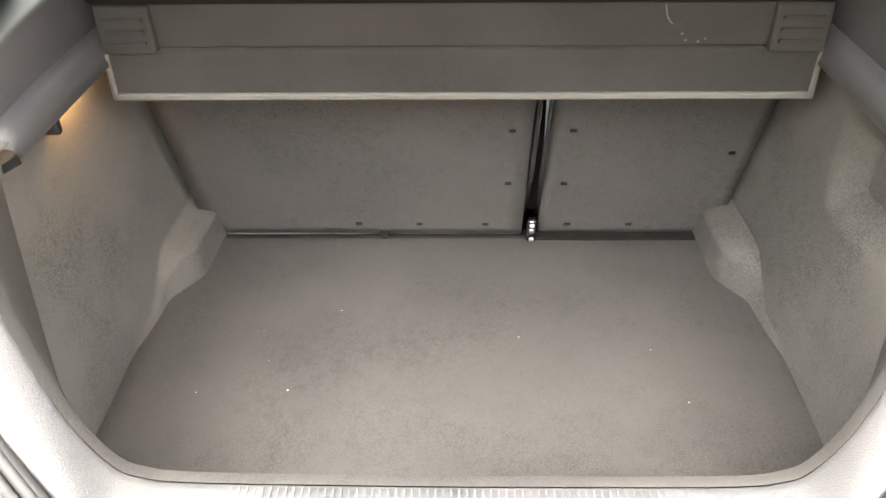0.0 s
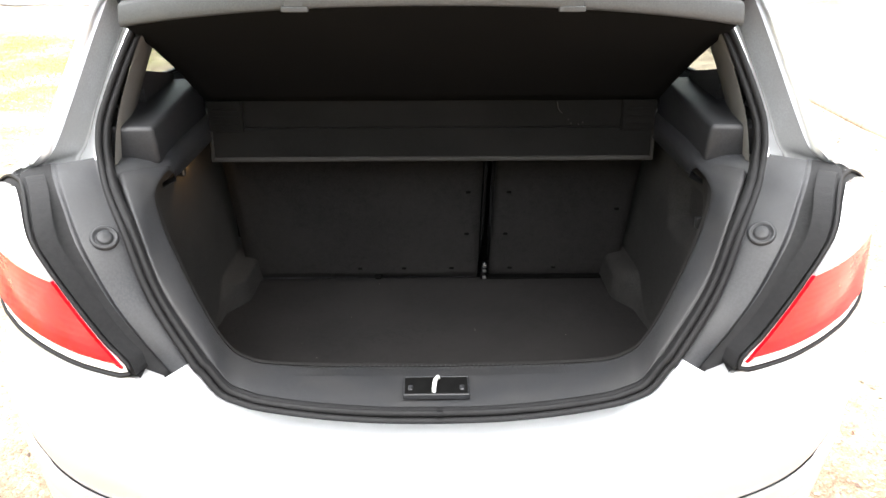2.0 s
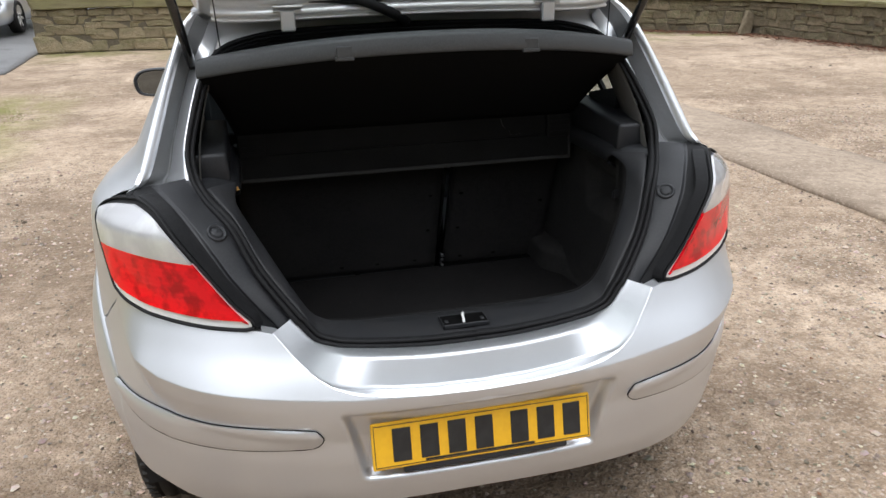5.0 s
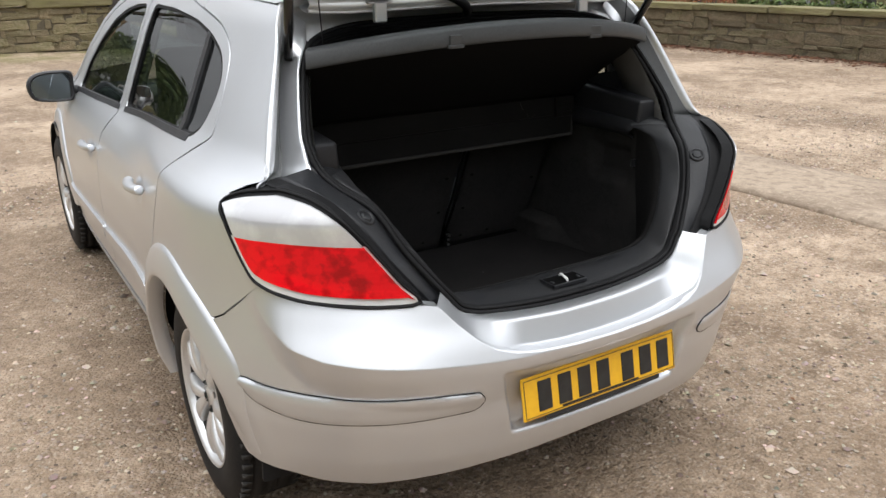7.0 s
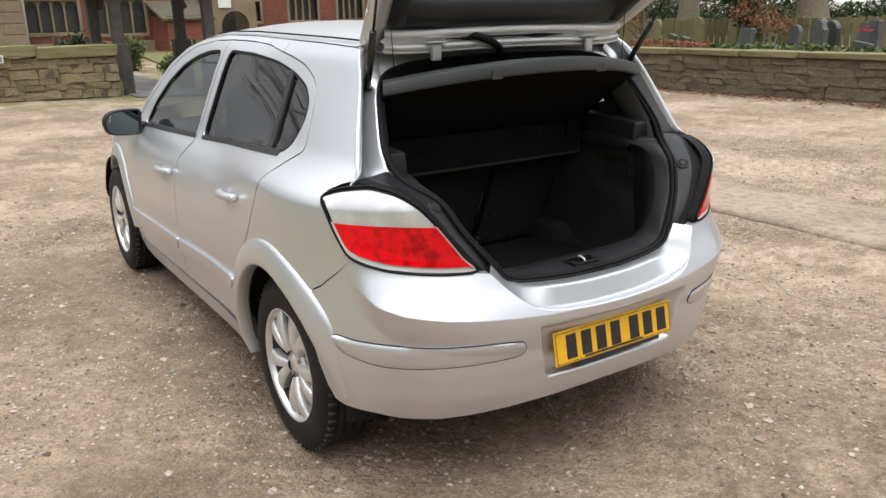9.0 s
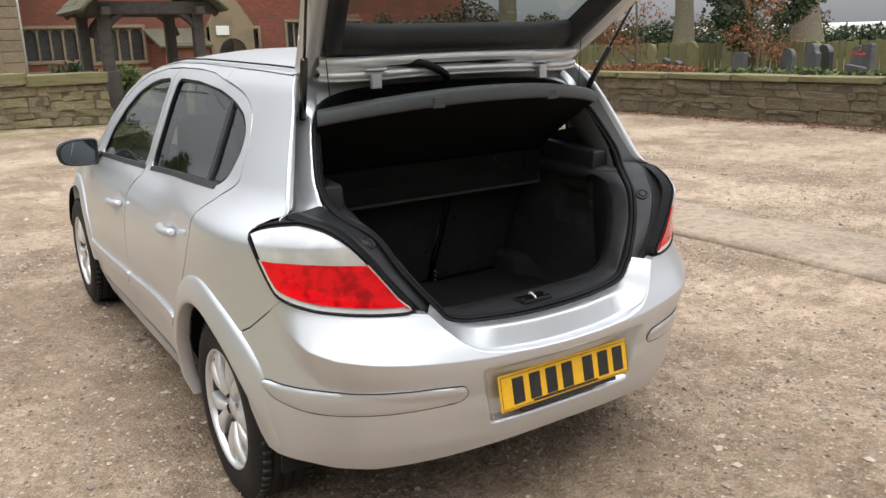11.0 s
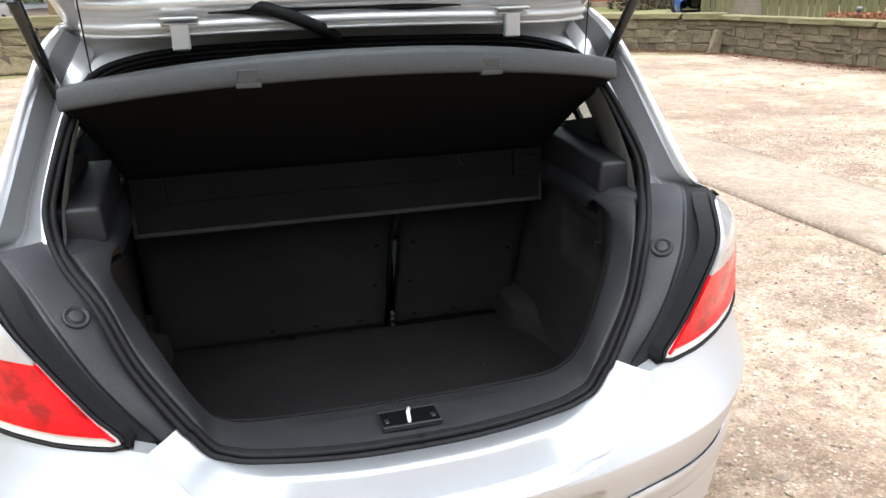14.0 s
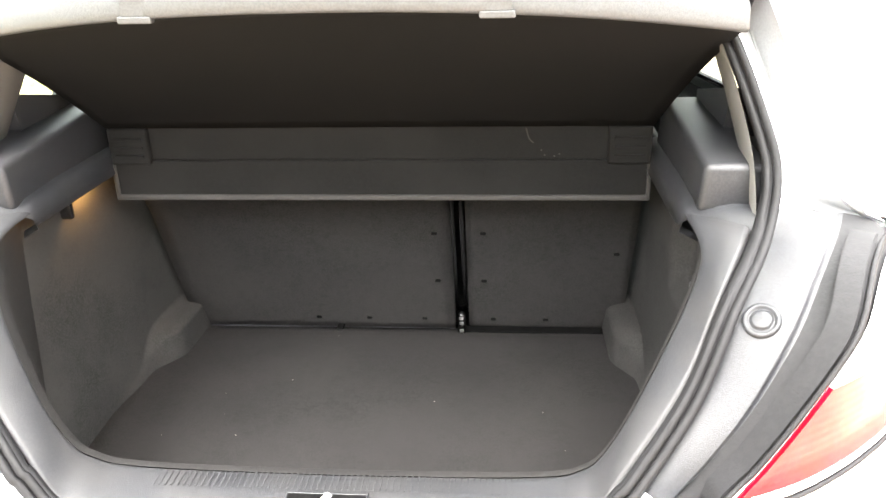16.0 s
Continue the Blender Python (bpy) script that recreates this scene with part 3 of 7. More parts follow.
# --- black gutters beside the lamps ---
LAMP_IN = [(.440, .400, .712), (.462, .392, .735), (.478, .398, .752), (.52, .402, .80), (.565, .415, .858), (.615, .440, .925), (.655, .497, .975), (.70, .575, 1.002), (.735, .650, 1.012)]
SEAL_SIDE = [(.380, .428, .712), (.394, .424, .735), (.404, .428, .752), (.436, .448, .80), (.473, .474, .855), (.518, .528, .945), (.565, .605, .988), (.590, .650, 1.014), (.600, .670, 1.030)]
for s in (-1, 1):
    A, B = spline(LAMP_IN, 6), spline(SEAL_SIDE, 6)
    cols = []
    for t, back in ((.07, -.016), (.09, .014), (.15, .021), (.33, .023), (.385, .021), (.42, .013), (.46, .011), (.90, .010), (.95, .013), (1.0, .006)):
        c = A * (1 - t) + B * t
        c[:, 1] += back
        c[:, 0] *= s
        cols.append(c)
    gut = grid_mesh("lamp_gutter", np.array(cols[3:]), PLASTIC, car, label="black plastic gutter beside the tail lamp", flip=s < 0)
    grid_mesh("gutter_edge", np.array(cols[:4]), RUBBER, gut, label="black rubber strip along the lamp", flip=s < 0)
    # round bump stop, flush in the gutter, with a ring groove
    G = np.array(cols)
    row = int(np.argmin(np.abs(G[6, :, 2] - .938)))
    mid = G[6, row] * .42 + G[7, row] * .58
    along, across = G[7, row + 3] - G[7, row - 3], (G[6, row] - G[7, row]) * s
    out = np.cross(along, across) * s
    out /= np.linalg.norm(out)
    out = out if out[1] < 0 else -out
    ring = [(.001, .006), (.010, .0058), (.0125, .0045), (.0132, .0012), (.0165, .0012), (.0172, .005), (.0205, .0045), (.0225, .003), (.023, -.008)]
    a = np.linspace(0, 2 * np.pi, 28, endpoint=False)
    P = np.array([[(r * math.cos(t), r * math.sin(t), h) for t in a] for r, h in ring])
    stop = grid_mesh("bump_stop", P, PLASTIC, gut, "round black rubber stop", close=True, flip=True)
    stop.matrix_local = Matrix.Translation(Vector(mid)) @ Vector(out).to_track_quat('Z', 'Y').to_matrix().to_4x4()
    fold = spline([(.745, .660, 1.004), (.738, .664, 1.012), (.716, .672, 1.022), (.698, .688, 1.045), (.672, .722, 1.11), (.617, .802, 1.27), (.585, .855, 1.35), (.560, .905, 1.392)], 6)
    seal_up = spline([(.596, .655, 1.006), (.600, .665, 1.018), (.603, .678, 1.035), (.604, .692, 1.06), (.600, .724, 1.11), (.561, .806, 1.235), (.516, .866, 1.303), (.50, .905, 1.345)], 6)
    # rolled hem over the quarter panel's edge, grey floor of the channel, silver flange beside the seal
    skin = half_width(fold[:, 1] + .006, fold[:, 2]) + .0012
    cols = []
    for t, back, hem in ((0, .008, 1), (0, .0005, 1), (0, -.0035, .8), (0, -.0045, .45), (0, -.002, 0), (.06, .004, 0), (.11, .008, 0), (.15, .014, 0), (.50, .070, 0), (.54, .073, 0), (.58, .070, 0), (.90, .012, 0), (.95, .004, 0), (1.0, .006, 0)):
        c = fold * (1 - t) + seal_up * t
        c[:, 0] += hem * (skin - fold[:, 0]) * ease(1.02, 1.06, fold[:, 2])
        c[:, 1] += back * (1 - .85 * ease(1.27, 1.36, fold[:, 2]))
        c[:, 0] *= s
        cols.append(c)
    chan = grid_mesh("pillar_channel", np.array(cols[:8]), SILVER, car, label="silver rain channel beside the opening", flip=s < 0)
    grid_mesh("channel_floor", np.array(cols[7:11]), CHANNEL_GREY, chan, label="dull grey floor of the channel", flip=s < 0)
    grid_mesh("channel_flange", np.array(cols[10:]), SILVER, chan, label="silver flange under the seal", flip=s < 0)

# header channel under the tailgate hinge
top_edge = np.array([(x, .925 - .012 * (1 - (x / .56) ** 2), 1.392 + .045 * (1 - (x / .56) ** 2)) for x in np.linspace(-.56, .56, 41)])
seal_top = resample(both(spline(SEAL[15:], 6)[::-1]), 41)
rows = []
for t, dy, dz in ((0, 0, 0), (.05, .000, -.006), (.14, .030, -.004), (.20, .046, -.004), (.30, .050, -.008), (.72, .020, -.002), (.80, .008, .002), (1, .004, .004)):
    r = top_edge * (1 - t) + seal_top * t
    r[:, 1] += dy
    r[:, 2] += dz
    rows.append(r)
grid_mesh("roof_channel", np.array(rows), SILVER_IN, car, label="silver channel under the tailgate hinges", flip=True)

# rubber seal round the whole opening, in two ridges
ring_pts = np.vstack([seal_half, mirror_x(seal_half[-2:0:-1])])
cen = np.array([0, .6, .95])
for off, rad, back in ((.001, .0062, -.002), (.0125, .0058, .000), (.0235, .0060, .006), (.0345, .0062, .012), (.0455, .0062, .018)):
    d = ring_pts - cen
    d[:, 1] = 0
    d /= np.linalg.norm(d, axis=1, keepdims=True)
    p = ring_pts - d * off
    p[:, 1] += back + off * .35
    p = np.vstack([p, p[:2]]) if off < .02 else p[p[:, 2] > 1.22][1:-1]
    tube("boot_seal", p, rad, RUBBER, car, label="black rubber boot seal", sides=8, caps=False)

# black carrier that the ridges are moulded on
d = ring_pts - cen
d[:, 1] = 0
d /= np.linalg.norm(d, axis=1, keepdims=True)
p = ring_pts - d * .008 + np.array([0, .012, 0])
tube("seal_carrier", np.vstack([p, p[:2]]), .010, RUBBER, car, label="black rubber seal carrier", sides=8, caps=False)

# --- inside of the opening ---
INNER = [(0, .532, .678), (.20, .530, .682), (.300, .524, .692), (.335, .516, .708), (.362, .510, .735), (.40, .520, .80), (.46, .572, .905), (.494, .628, .956), (.501, .658, .976),
         (.499, .695, .988), (.494, .74, .994)]
SEAL_IN = [(0, .393, .669), (.20, .400, .675), (.278, .411, .682), (.317, .419, .690), (.346, .428, .704), (.378, .442, .752), (.450, .483, .853), (.498, .539, .946), (.542, .614, .987),
           (.556, .640, .997), (.566, .657, 1.003)]
inner = both(spline(INNER, 6))
seal_in = both(spline(SEAL_IN, 6))
rows = []
for t, up in ((0, -.012), (.03, 0), (.12, .003), (.5, .004), (.88, .003), (.97, .001), (1.0, -.002)):
    r = seal_in * (1 - t) + inner * t
    r[:, 2] += up
    rows.append(r)
sill_trim = grid_mesh("opening_trim", np.array(rows), SCUFFED, car, label="dark grey plastic trim round the boot opening", flip=True)
# fine ribs along the inner edge of the sill
for x in np.arange(-.28, .2801, .0085):
    part("sill_rib", rounded_box((x - .0010, .490, .6864), (x + .0010, .522, .6872), 0), SCUFFED, sill_trim)

# latch recess in the sill
latch = part("boot_latch", rounded_box((-.054, .428, .683), (.054, .480, .6878), .0005, 1), VOID, car, "black latch recess with a pale striker")
for a, b in (((-.056, .424, .680), (-.053, .484, .6882)), ((.053, .424, .680), (.056, .484, .6882)), ((-.056, .479, .680), (.056, .483, .6884)), ((-.056, .424, .678), (.056, .429, .6880))):
    part("latch_rim", rounded_box(a, b, .001, 1), PLASTIC, latch)
tube("striker", [(-.004, .432, .684), (-.004, .436, .693), (-.002, .455, .6965), (.003, .470, .694), (.004, .476, .686)], .0036, WHITEP, latch, "pale bent latch striker", 8)
for s in (-1, 1):
    part("latch_foot", rounded_box((s * .044 - .0045, .438, .686), (s * .044 + .0045, .454, .6892), .002, 1), PLASTIC, latch, "black latch foot")

# liner from the trim's inner edge to the boot walls
liner_in = both(spline([(0, .66, .515), (.30, .66, .515), (.42, .665, .518), (.485, .68, .53), (.515, .70, .56), (.53, .72, .65), (.535, .745, .80), (.536, .76, .90), (.536, .77, .96), (.534, .78, .985), (.532, .79, .992)], 6))
inner_r, liner_r = inner, liner_in
rows = []
for t in (0, .03, .2, .45, .75, 1):
    r = inner_r * (1 - t) + liner_r * t
    if 0 < t < 1:
        r[:, 1] += .015 * (1 - t)
    rows.append(r)
grid_mesh("boot_liner", np.array(rows), CARPET, car, label="charcoal felt lining behind the trim", flip=True)

# boot floor, with a turned-down rim
n = 28
xs, ys = np.linspace(-.545, .545, n), np.linspace(.655, 1.302, 18)
P = np.array([[(x, y, .510 + .0025 * math.sin(9 * x + 2) * math.sin(7 * y) - .012 * ease(1.28, 1.302, y) + .001 * noise.noise((x * 9, y * 9, 0))) for x in xs] for y in ys])
boot_floor = grid_mesh("boot_floor", P, CARPET, car, label="charcoal carpeted boot floor with lint", thick=-.02)
# side walls with the wheel-arch bulge and the recess in one
for s in (-1, 1):
    ys, zs = np.linspace(.70, 1.315, 52), np.r_[np.linspace(.50, .62, 26), np.linspace(.64, 1.0, 26)]
    P = np.zeros((len(ys), len(zs), 3))
    for i, y in enumerate(ys):
        top = .512 + .066 * float(ease(1.0, 1.13, y))
        deep = .006 * float(ease(.90, 1.0, y)) + .046 * float(ease(1.06, 1.16, y))
        for j, z in enumerate(zs):
            x = .530 + .012 * math.sin((z - .5) * 5) - .006 * float(ease(.9, 1.1, y))
            x -= deep * float(1 - ease(top - .010, top + .014, z))
            if s > 0:
                x += .035 * float(ease(.76, .79, y)) * float(1 - ease(.93, .96, y)) * float(ease(.79, .81, z)) * float(1 - ease(.90, .93, z))
            P[i, j] = (s * (x + .004 * noise.noise((y * 6, z * 6, s))), y, z)
    w = grid_mesh("boot_side", P, FELT, car, label="grey felt boot side with a wheel-arch bulge", flip=s > 0, thick=.012)
    # ledges that carry the shelf
    front = [(.580, .652, 1.003), (.560, .664, 1.003), (.530, .700, 1.0), (.500, .733, .997), (.493, .741, .990), (.490, .745, .972), (.52, .75, .955)]
    second = [(.595, .715, 1.016), (.56, .718, 1.016), (.53, .735, 1.014), (.503, .755, 1.011), (.492, .760, 1.0), (.487, .760, .972), (.52, .76, .955)]
    ledge = [[(s * x, y - .002, z - .008) for x, y, z in front], [(s * x, y, z + .003) for x, y, z in front], [(s * x, y, z) for x, y, z in second]]
    for y in (.85, 1.0, 1.09):
        ledge.append([(s * x, y, z) for x, z in ((.60, 1.02), (.56, 1.02), (.53, 1.02), (.505, 1.016), (.492, 1.004), (.487, .972), (.52, .955))])
    low = grid_mesh("shelf_ledge", np.array(ledge), PLASTIC, car, label="black plastic ledge under the parcel shelf", flip=s < 0)
    bm = rounded_box((min(s * .508, s * .60), .722, 1.0), (max(s * .508, s * .60), 1.07, 1.073), .010, 3)
    for v in bm.verts:
        if v.co.z > 1.04:
            v.co.z += .07 * max(0, v.co.y - .735)
            v.co.x += s * .004
    part("ledge_block", bm, PLASTIC, low, "black moulded block with a rising top", True)
    # pillar trim
    a = spline([(.578, .684, 1.012), (.572, .726, 1.10), (.540, .802, 1.222), (.497, .864, 1.290)], 6)
    b = spline([(.598, .84, 1.03), (.578, .905, 1.13), (.545, .975, 1.25), (.515, 1.02, 1.33)], 6)
    rows = []
    for t, dx in ((0, 0), (.06, -.004), (.5, -.006), (.95, 0), (1, .02)):
        r = a * (1 - t) + b * t
        r[:, 0] += dx
        r[:, 0] *= s
        rows.append(r)
    grid_mesh("pillar_trim", np.array(rows), BEIGE, car, label="grey inner pillar trim", flip=s > 0)
    # black corner piece at the pillar's foot
    v = [(.575, .89, 1.07), (.585, .895, 1.145), (.57, 1.06, 1.11), (.57, 1.06, 1.07)]
    vs = [(s * x, y, z) for x, y, z in v] + [(s * (x + .06), y, z) for x, y, z in v]
    mesh("pillar_corner", vs, [(0, 1, 2, 3), (4, 7, 6, 5), (0, 4, 5, 1), (1, 5, 6, 2), (2, 6, 7, 3), (3, 7, 4, 0)], PLASTIC, car, "black corner trim", smooth=False)

# boot lamp under the ledge, lit
LAMPGLOW = bpy.data.materials.new("warm_lamp_glow")
LAMPGLOW.use_nodes = True
LAMPGLOW.node_tree.nodes["Principled BSDF"].inputs["Emission Color"].default_value = (1, .55, .15, 1)
LAMPGLOW.node_tree.nodes["Principled BSDF"].inputs["Emission Strength"].default_value = 6
part("boot_lamp", rounded_box((-.534, .93, .974), (-.516, .99, .982), .002, 1), LAMPGLOW, car, "lit amber boot lamp")
bulb = bpy.data.lights.new("boot_lamp_light", 'POINT')
bulb.energy, bulb.color, bulb.shadow_soft_size = 0.05, (1, .52, .16), .010
new("boot_lamp_light", bulb).location = (-.516, .958, .966)
# black blocks added on the boot sides in place of dark slots
part("side_hook", rounded_box((-.540, .888, .925), (-.519, .902, .958), .004, 2), GLOSSBLACK, car, "small black block for a dark slot")
part("side_hook", rounded_box((.512, .735, .86), (.534, .748, .885), .004, 2), PLASTIC, car, "small black block for a dark slot")

# --- rear seat backs seen from the boot ---
for nm, x0, x1 in (("seat_back", -.505, .122), ("seat_back", .154, .505)):
    cols = []
    for y, z in ((1.40, .50), (1.296, .505), (1.288, .525), (1.22, .69), (1.155, .84), (1.10, .955), (1.09, .975), (1.11, .99), (1.24, .99)):
        cols.append([(x, y + .002 * noise.noise((x * 7, z * 7, 3)), z) for x in np.linspace(x0, x1, 20)])
    sb = grid_mesh(nm, np.array(cols), SEATBACK, car, label="charcoal carpeted seat back", thick=-.02)
    pins = ((.088, .79), (.088, .655), (-.20, .535), (-.08, .535), (.05, .535)) if x0 < 0 else ((.190, .79), (.190, .655), (.21, .535), (.33, .535), (.47, .735))
    for px, pz in pins:
        py = np.interp(pz, [.525, .69, .84, .955], [1.288, 1.22, 1.155, 1.10])
        part("trim_pin", rounded_box((px - .006, py - .003, pz - .0035), (px + .006, py + .002, pz + .0035), .0015, 1), VOID, sb)
# black boxes stand in for the shade in the gaps round the seats
part("seat_gap", rounded_box((.12, 1.30, .50), (.156, 1.34, .99), 0), VOID, car, "black box for the shade between the seat backs")
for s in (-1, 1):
    part("seat_gap", rounded_box((min(s * .49, s * .60), 1.33, .50), (max(s * .49, s * .60), 1.36, 1.0), 0), VOID, car, "black box for the shade beside the seat back")
for x in (.128, .147):
    tube("gap_rail", [(x, 1.285, .56), (x, 1.21, .70), (x, 1.145, .85), (x, 1.10, .94)], .0045, GLOSSBLACK, car, label="black rail in the seat gap", sides=6)
catch = tube("seat_catch", [(.138, 1.262, .515), (.138, 1.262, .535), (.138, 1.255, .555), (.138, 1.25, .565)], [.011, .010, .009, .008], GLOSSBLACK, car, "black seat catch with steel studs", 10)
for z, y in ((.521, 1.2505), (.541, 1.2495), (.556, 1.244)):
    part("catch_stud", rounded_box((.1335, y - .003, z - .0035), (.1425, y + .002, z + .0035), .001, 1), STEEL, catch)
# black pieces laid on the floor in place of shade at the seat's foot
part("boot_cross_gap", rounded_box((.145, 1.264, .507), (.46, 1.290, .5128), 0), VOID, car, "black strip for the shade at the foot of the seat")
part("floor_notch", rounded_box((-.158, 1.268, .5085), (-.142, 1.295, .5135), .001, 1), VOID, boot_floor, "small black block for the shade in a notch")

# pale lint on the floor
lrng = np.random.default_rng(8)
vs, fs = [], []
for k in range(9):
    x, y, r, t = lrng.uniform(-.42, .42), lrng.uniform(.75, 1.24), lrng.uniform(.0008, .0024), lrng.uniform(0, 6.28)
    k0 = len(vs)
    for a, b, c in ((1, 0, 0), (0, .5, 0), (-1, 0, 0), (0, -.5, 0), (0, 0, .8)):
        vs.append((x + r * (a * math.cos(t) - b * math.sin(t)), y + r * (a * math.sin(t) + b * math.cos(t)), .5125 + r * c))
    fs += [(k0, k0 + 1, k0 + 4), (k0 + 1, k0 + 2, k0 + 4), (k0 + 2, k0 + 3, k0 + 4), (k0 + 3, k0, k0 + 4)]
tagged(mesh("lint", vs, fs, material("pale_lint", (.26, .25, .23), .9, grain=((.3, .28, .25), 400), grain_amount=.5)),
       "pale specks of lint on the boot carpet", "lint", kind="stuff")

# --- parcel shelf, drawn up ---
shelf = group("parcel_shelf", "dark fabric parcel shelf drawn up by its cords", "parcel shelf")
xs = np.linspace(-1, 1, 41)
rows = []
for v in np.linspace(0, 1, 16):
    row = []
    for q in xs:
        hw = .492 + (.560 - .492) * v
        x = q * hw
        yr, zr = .612 + .160 * abs(q) ** 2.3, 1.302 - .052 * abs(q) ** 2.2
        y, z = 1.010 + (yr - 1.010) * v, 1.058 + (zr - 1.058) * v + .010 * math.sin(math.pi * v)
        row.append((x, y, z))
    rows.append(row)
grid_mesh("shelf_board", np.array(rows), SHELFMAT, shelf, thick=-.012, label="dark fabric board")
edge = np.array(rows[-1])
nrm = np.stack([np.interp(xs, [-1, 0, 1], [-.55, 0, .55]), -np.ones(41), np.zeros(41)], 1)
nrm /= np.linalg.norm(nrm, axis=1, keepdims=True)
prof = [(.030, -.004), (.004, -.006), (-.003, -.005), (-.0055, -.001), (-.006, .006), (-.003, .030), (.001, .0355), (.010, .039), (.05, .041), (.12, .030)]
P = np.array([edge - nrm * a + np.array([0, 0, b]) for a, b in prof])
lip = grid_mesh("shelf_lip", P, LIPMAT, shelf, label="grey plastic rear lip", flip=False)
for s in (-1, 1):
    q = s * .22 / .56
    y, z = .612 + .160 * abs(q) ** 2.3, 1.302 - .052 * abs(q) ** 2.2
    part("shelf_clip", rounded_box((s * .225 - .022, y - .0085, z - .010), (s * .225 + .022, y + .004, z - .001), .002, 2), LIPMAT, lip, "grey hook clip")
    part("clip_pad", rounded_box((s * .225 - .018, y - .0072, z - .002), (s * .225 + .018, y + .004, z + .022), .002, 2), LIPMAT, lip, "raised pad over the clip")
    tube("shelf_cord", spline([(s * .50, .80, 1.285), (s * .505, .80, 1.40), (s * .51, .80, 1.52)], 5), .0016, RUBBER, shelf, label="thin black cord", sides=5)
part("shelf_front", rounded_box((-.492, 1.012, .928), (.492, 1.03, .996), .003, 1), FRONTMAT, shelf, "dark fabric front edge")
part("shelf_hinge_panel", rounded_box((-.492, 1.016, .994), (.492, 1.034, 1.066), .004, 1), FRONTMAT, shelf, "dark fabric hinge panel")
part("shelf_edging", rounded_box((-.494, 1.008, .920), (.494, 1.034, .931), .003, 2), EDGING, shelf, "pale binding strip")
CHALK = material("pale_scuff", (.038, .036, .033), .9, grain=((.024, .023, .021), 300), grain_amount=.5)
tube("shelf_scuff", spline([(.272, 1.0148, 1.053), (.275, 1.0148, 1.040), (.279, 1.0148, 1.032), (.285, 1.0148, 1.027)], 4), .0011, CHALK, shelf, "pale chalky scuff", 5)
for x, z in ((.299, 1.013), (.305, 1.004), (.322, 1.002), (.331, 1.006)):
    part("scuff_speck", rounded_box((x - .0014, 1.0142, z - .0012), (x + .0014, 1.0165, z + .0012), .0004, 1), CHALK, shelf)
for s in (-1, 1):
    part("shelf_end_edging", rounded_box((s * .490 - .004, 1.008, .922), (s * .490 + .004, 1.03, .995), .002, 1), EDGING, shelf, "pale binding strip")
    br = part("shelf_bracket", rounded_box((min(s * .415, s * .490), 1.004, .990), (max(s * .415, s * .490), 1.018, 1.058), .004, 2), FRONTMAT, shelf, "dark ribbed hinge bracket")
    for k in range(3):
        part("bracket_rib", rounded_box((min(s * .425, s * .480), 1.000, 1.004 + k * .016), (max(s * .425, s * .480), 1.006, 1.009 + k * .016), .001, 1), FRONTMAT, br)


# --- tail lamps ---
LAMP = [('y', .716, .967), ('y', .700, .983), ('y', .668, .993), ('y', .625, 1.000), ('x', .708, 1.002), ('x', .672, .990), ('x', .64, .962), ('x', .605, .918), ('x', .56, .855),
        ('x', .52, .800), ('x', .487, .764), ('x', .545, .761), ('x', .61, .764), ('x', .69, .772), ('x', .735, .785), ('y', .607, .806), ('y', .632, .835), ('y', .655, .875), ('y', .687, .935)]
lamp_loop = np.array(spline(tail_pts(LAMP), 3, True))
RED_LINE = .903


def clip_poly(poly, zc, below):
    out = []
    p = [tuple(q) for q in poly]
    for a, b in zip(p, p[1:] + p[:1]):
        ina, inb = (a[1] < zc) == below, (b[1] < zc) == below
        if ina:
            out.append(a)
        if ina != inb:
            t = (zc - a[1]) / (b[1] - a[1])
            out.append((a[0] + t * (b[0] - a[0]), zc))
    return np.array(out)


for s in (-1, 1):
    def side(poly):
        q = np.array(poly, float)
        q[:, 0] *= s
        return q
    lamp = panel("tail_lamp", side(inset(lamp_loop, -.009)), tail_map, RUBBER, car, step=.014, skirt=.03, gap=0, lift=.001, label="tail lamp with clear top and red base")
    near, far_in = inset(lamp_loop, .004), inset(lamp_loop, .0165)
    way = (far_in - near) / (np.linalg.norm(far_in - near, axis=1, keepdims=True) + 1e-9)
    inner_loop = np.where(((way[:, 1] > .3) | (way[:, 0] < -.6))[:, None], far_in, near)
    panel("lamp_rim", side(clip_poly(inset(lamp_loop, .000), RED_LINE, True)), tail_map, CHROME, lamp, step=.012, skirt=.010, gap=0, lift=.006, label="pale lamp rim")
    panel("clear_lens", side(clip_poly(inner_loop, RED_LINE, False)), tail_map, CLEARLENS, lamp, step=.012, skirt=.006, gap=0, lift=.012, label="clear upper lens")
    panel("red_lens", side(clip_poly(inner_loop, RED_LINE, True)), tail_map, REDLENS, lamp, step=.012, skirt=.006, gap=0, lift=.012, label="bright red lower lens")
    line = dense(side(inset(lamp_loop, -.005)), .015)
    ring = tail_map(line[:, 0], line[:, 1], .006)
    tube("lamp_gasket", np.vstack([ring, ring[:1]]), .0036, RUBBER, lamp, "black lamp gasket", 6, caps=False)

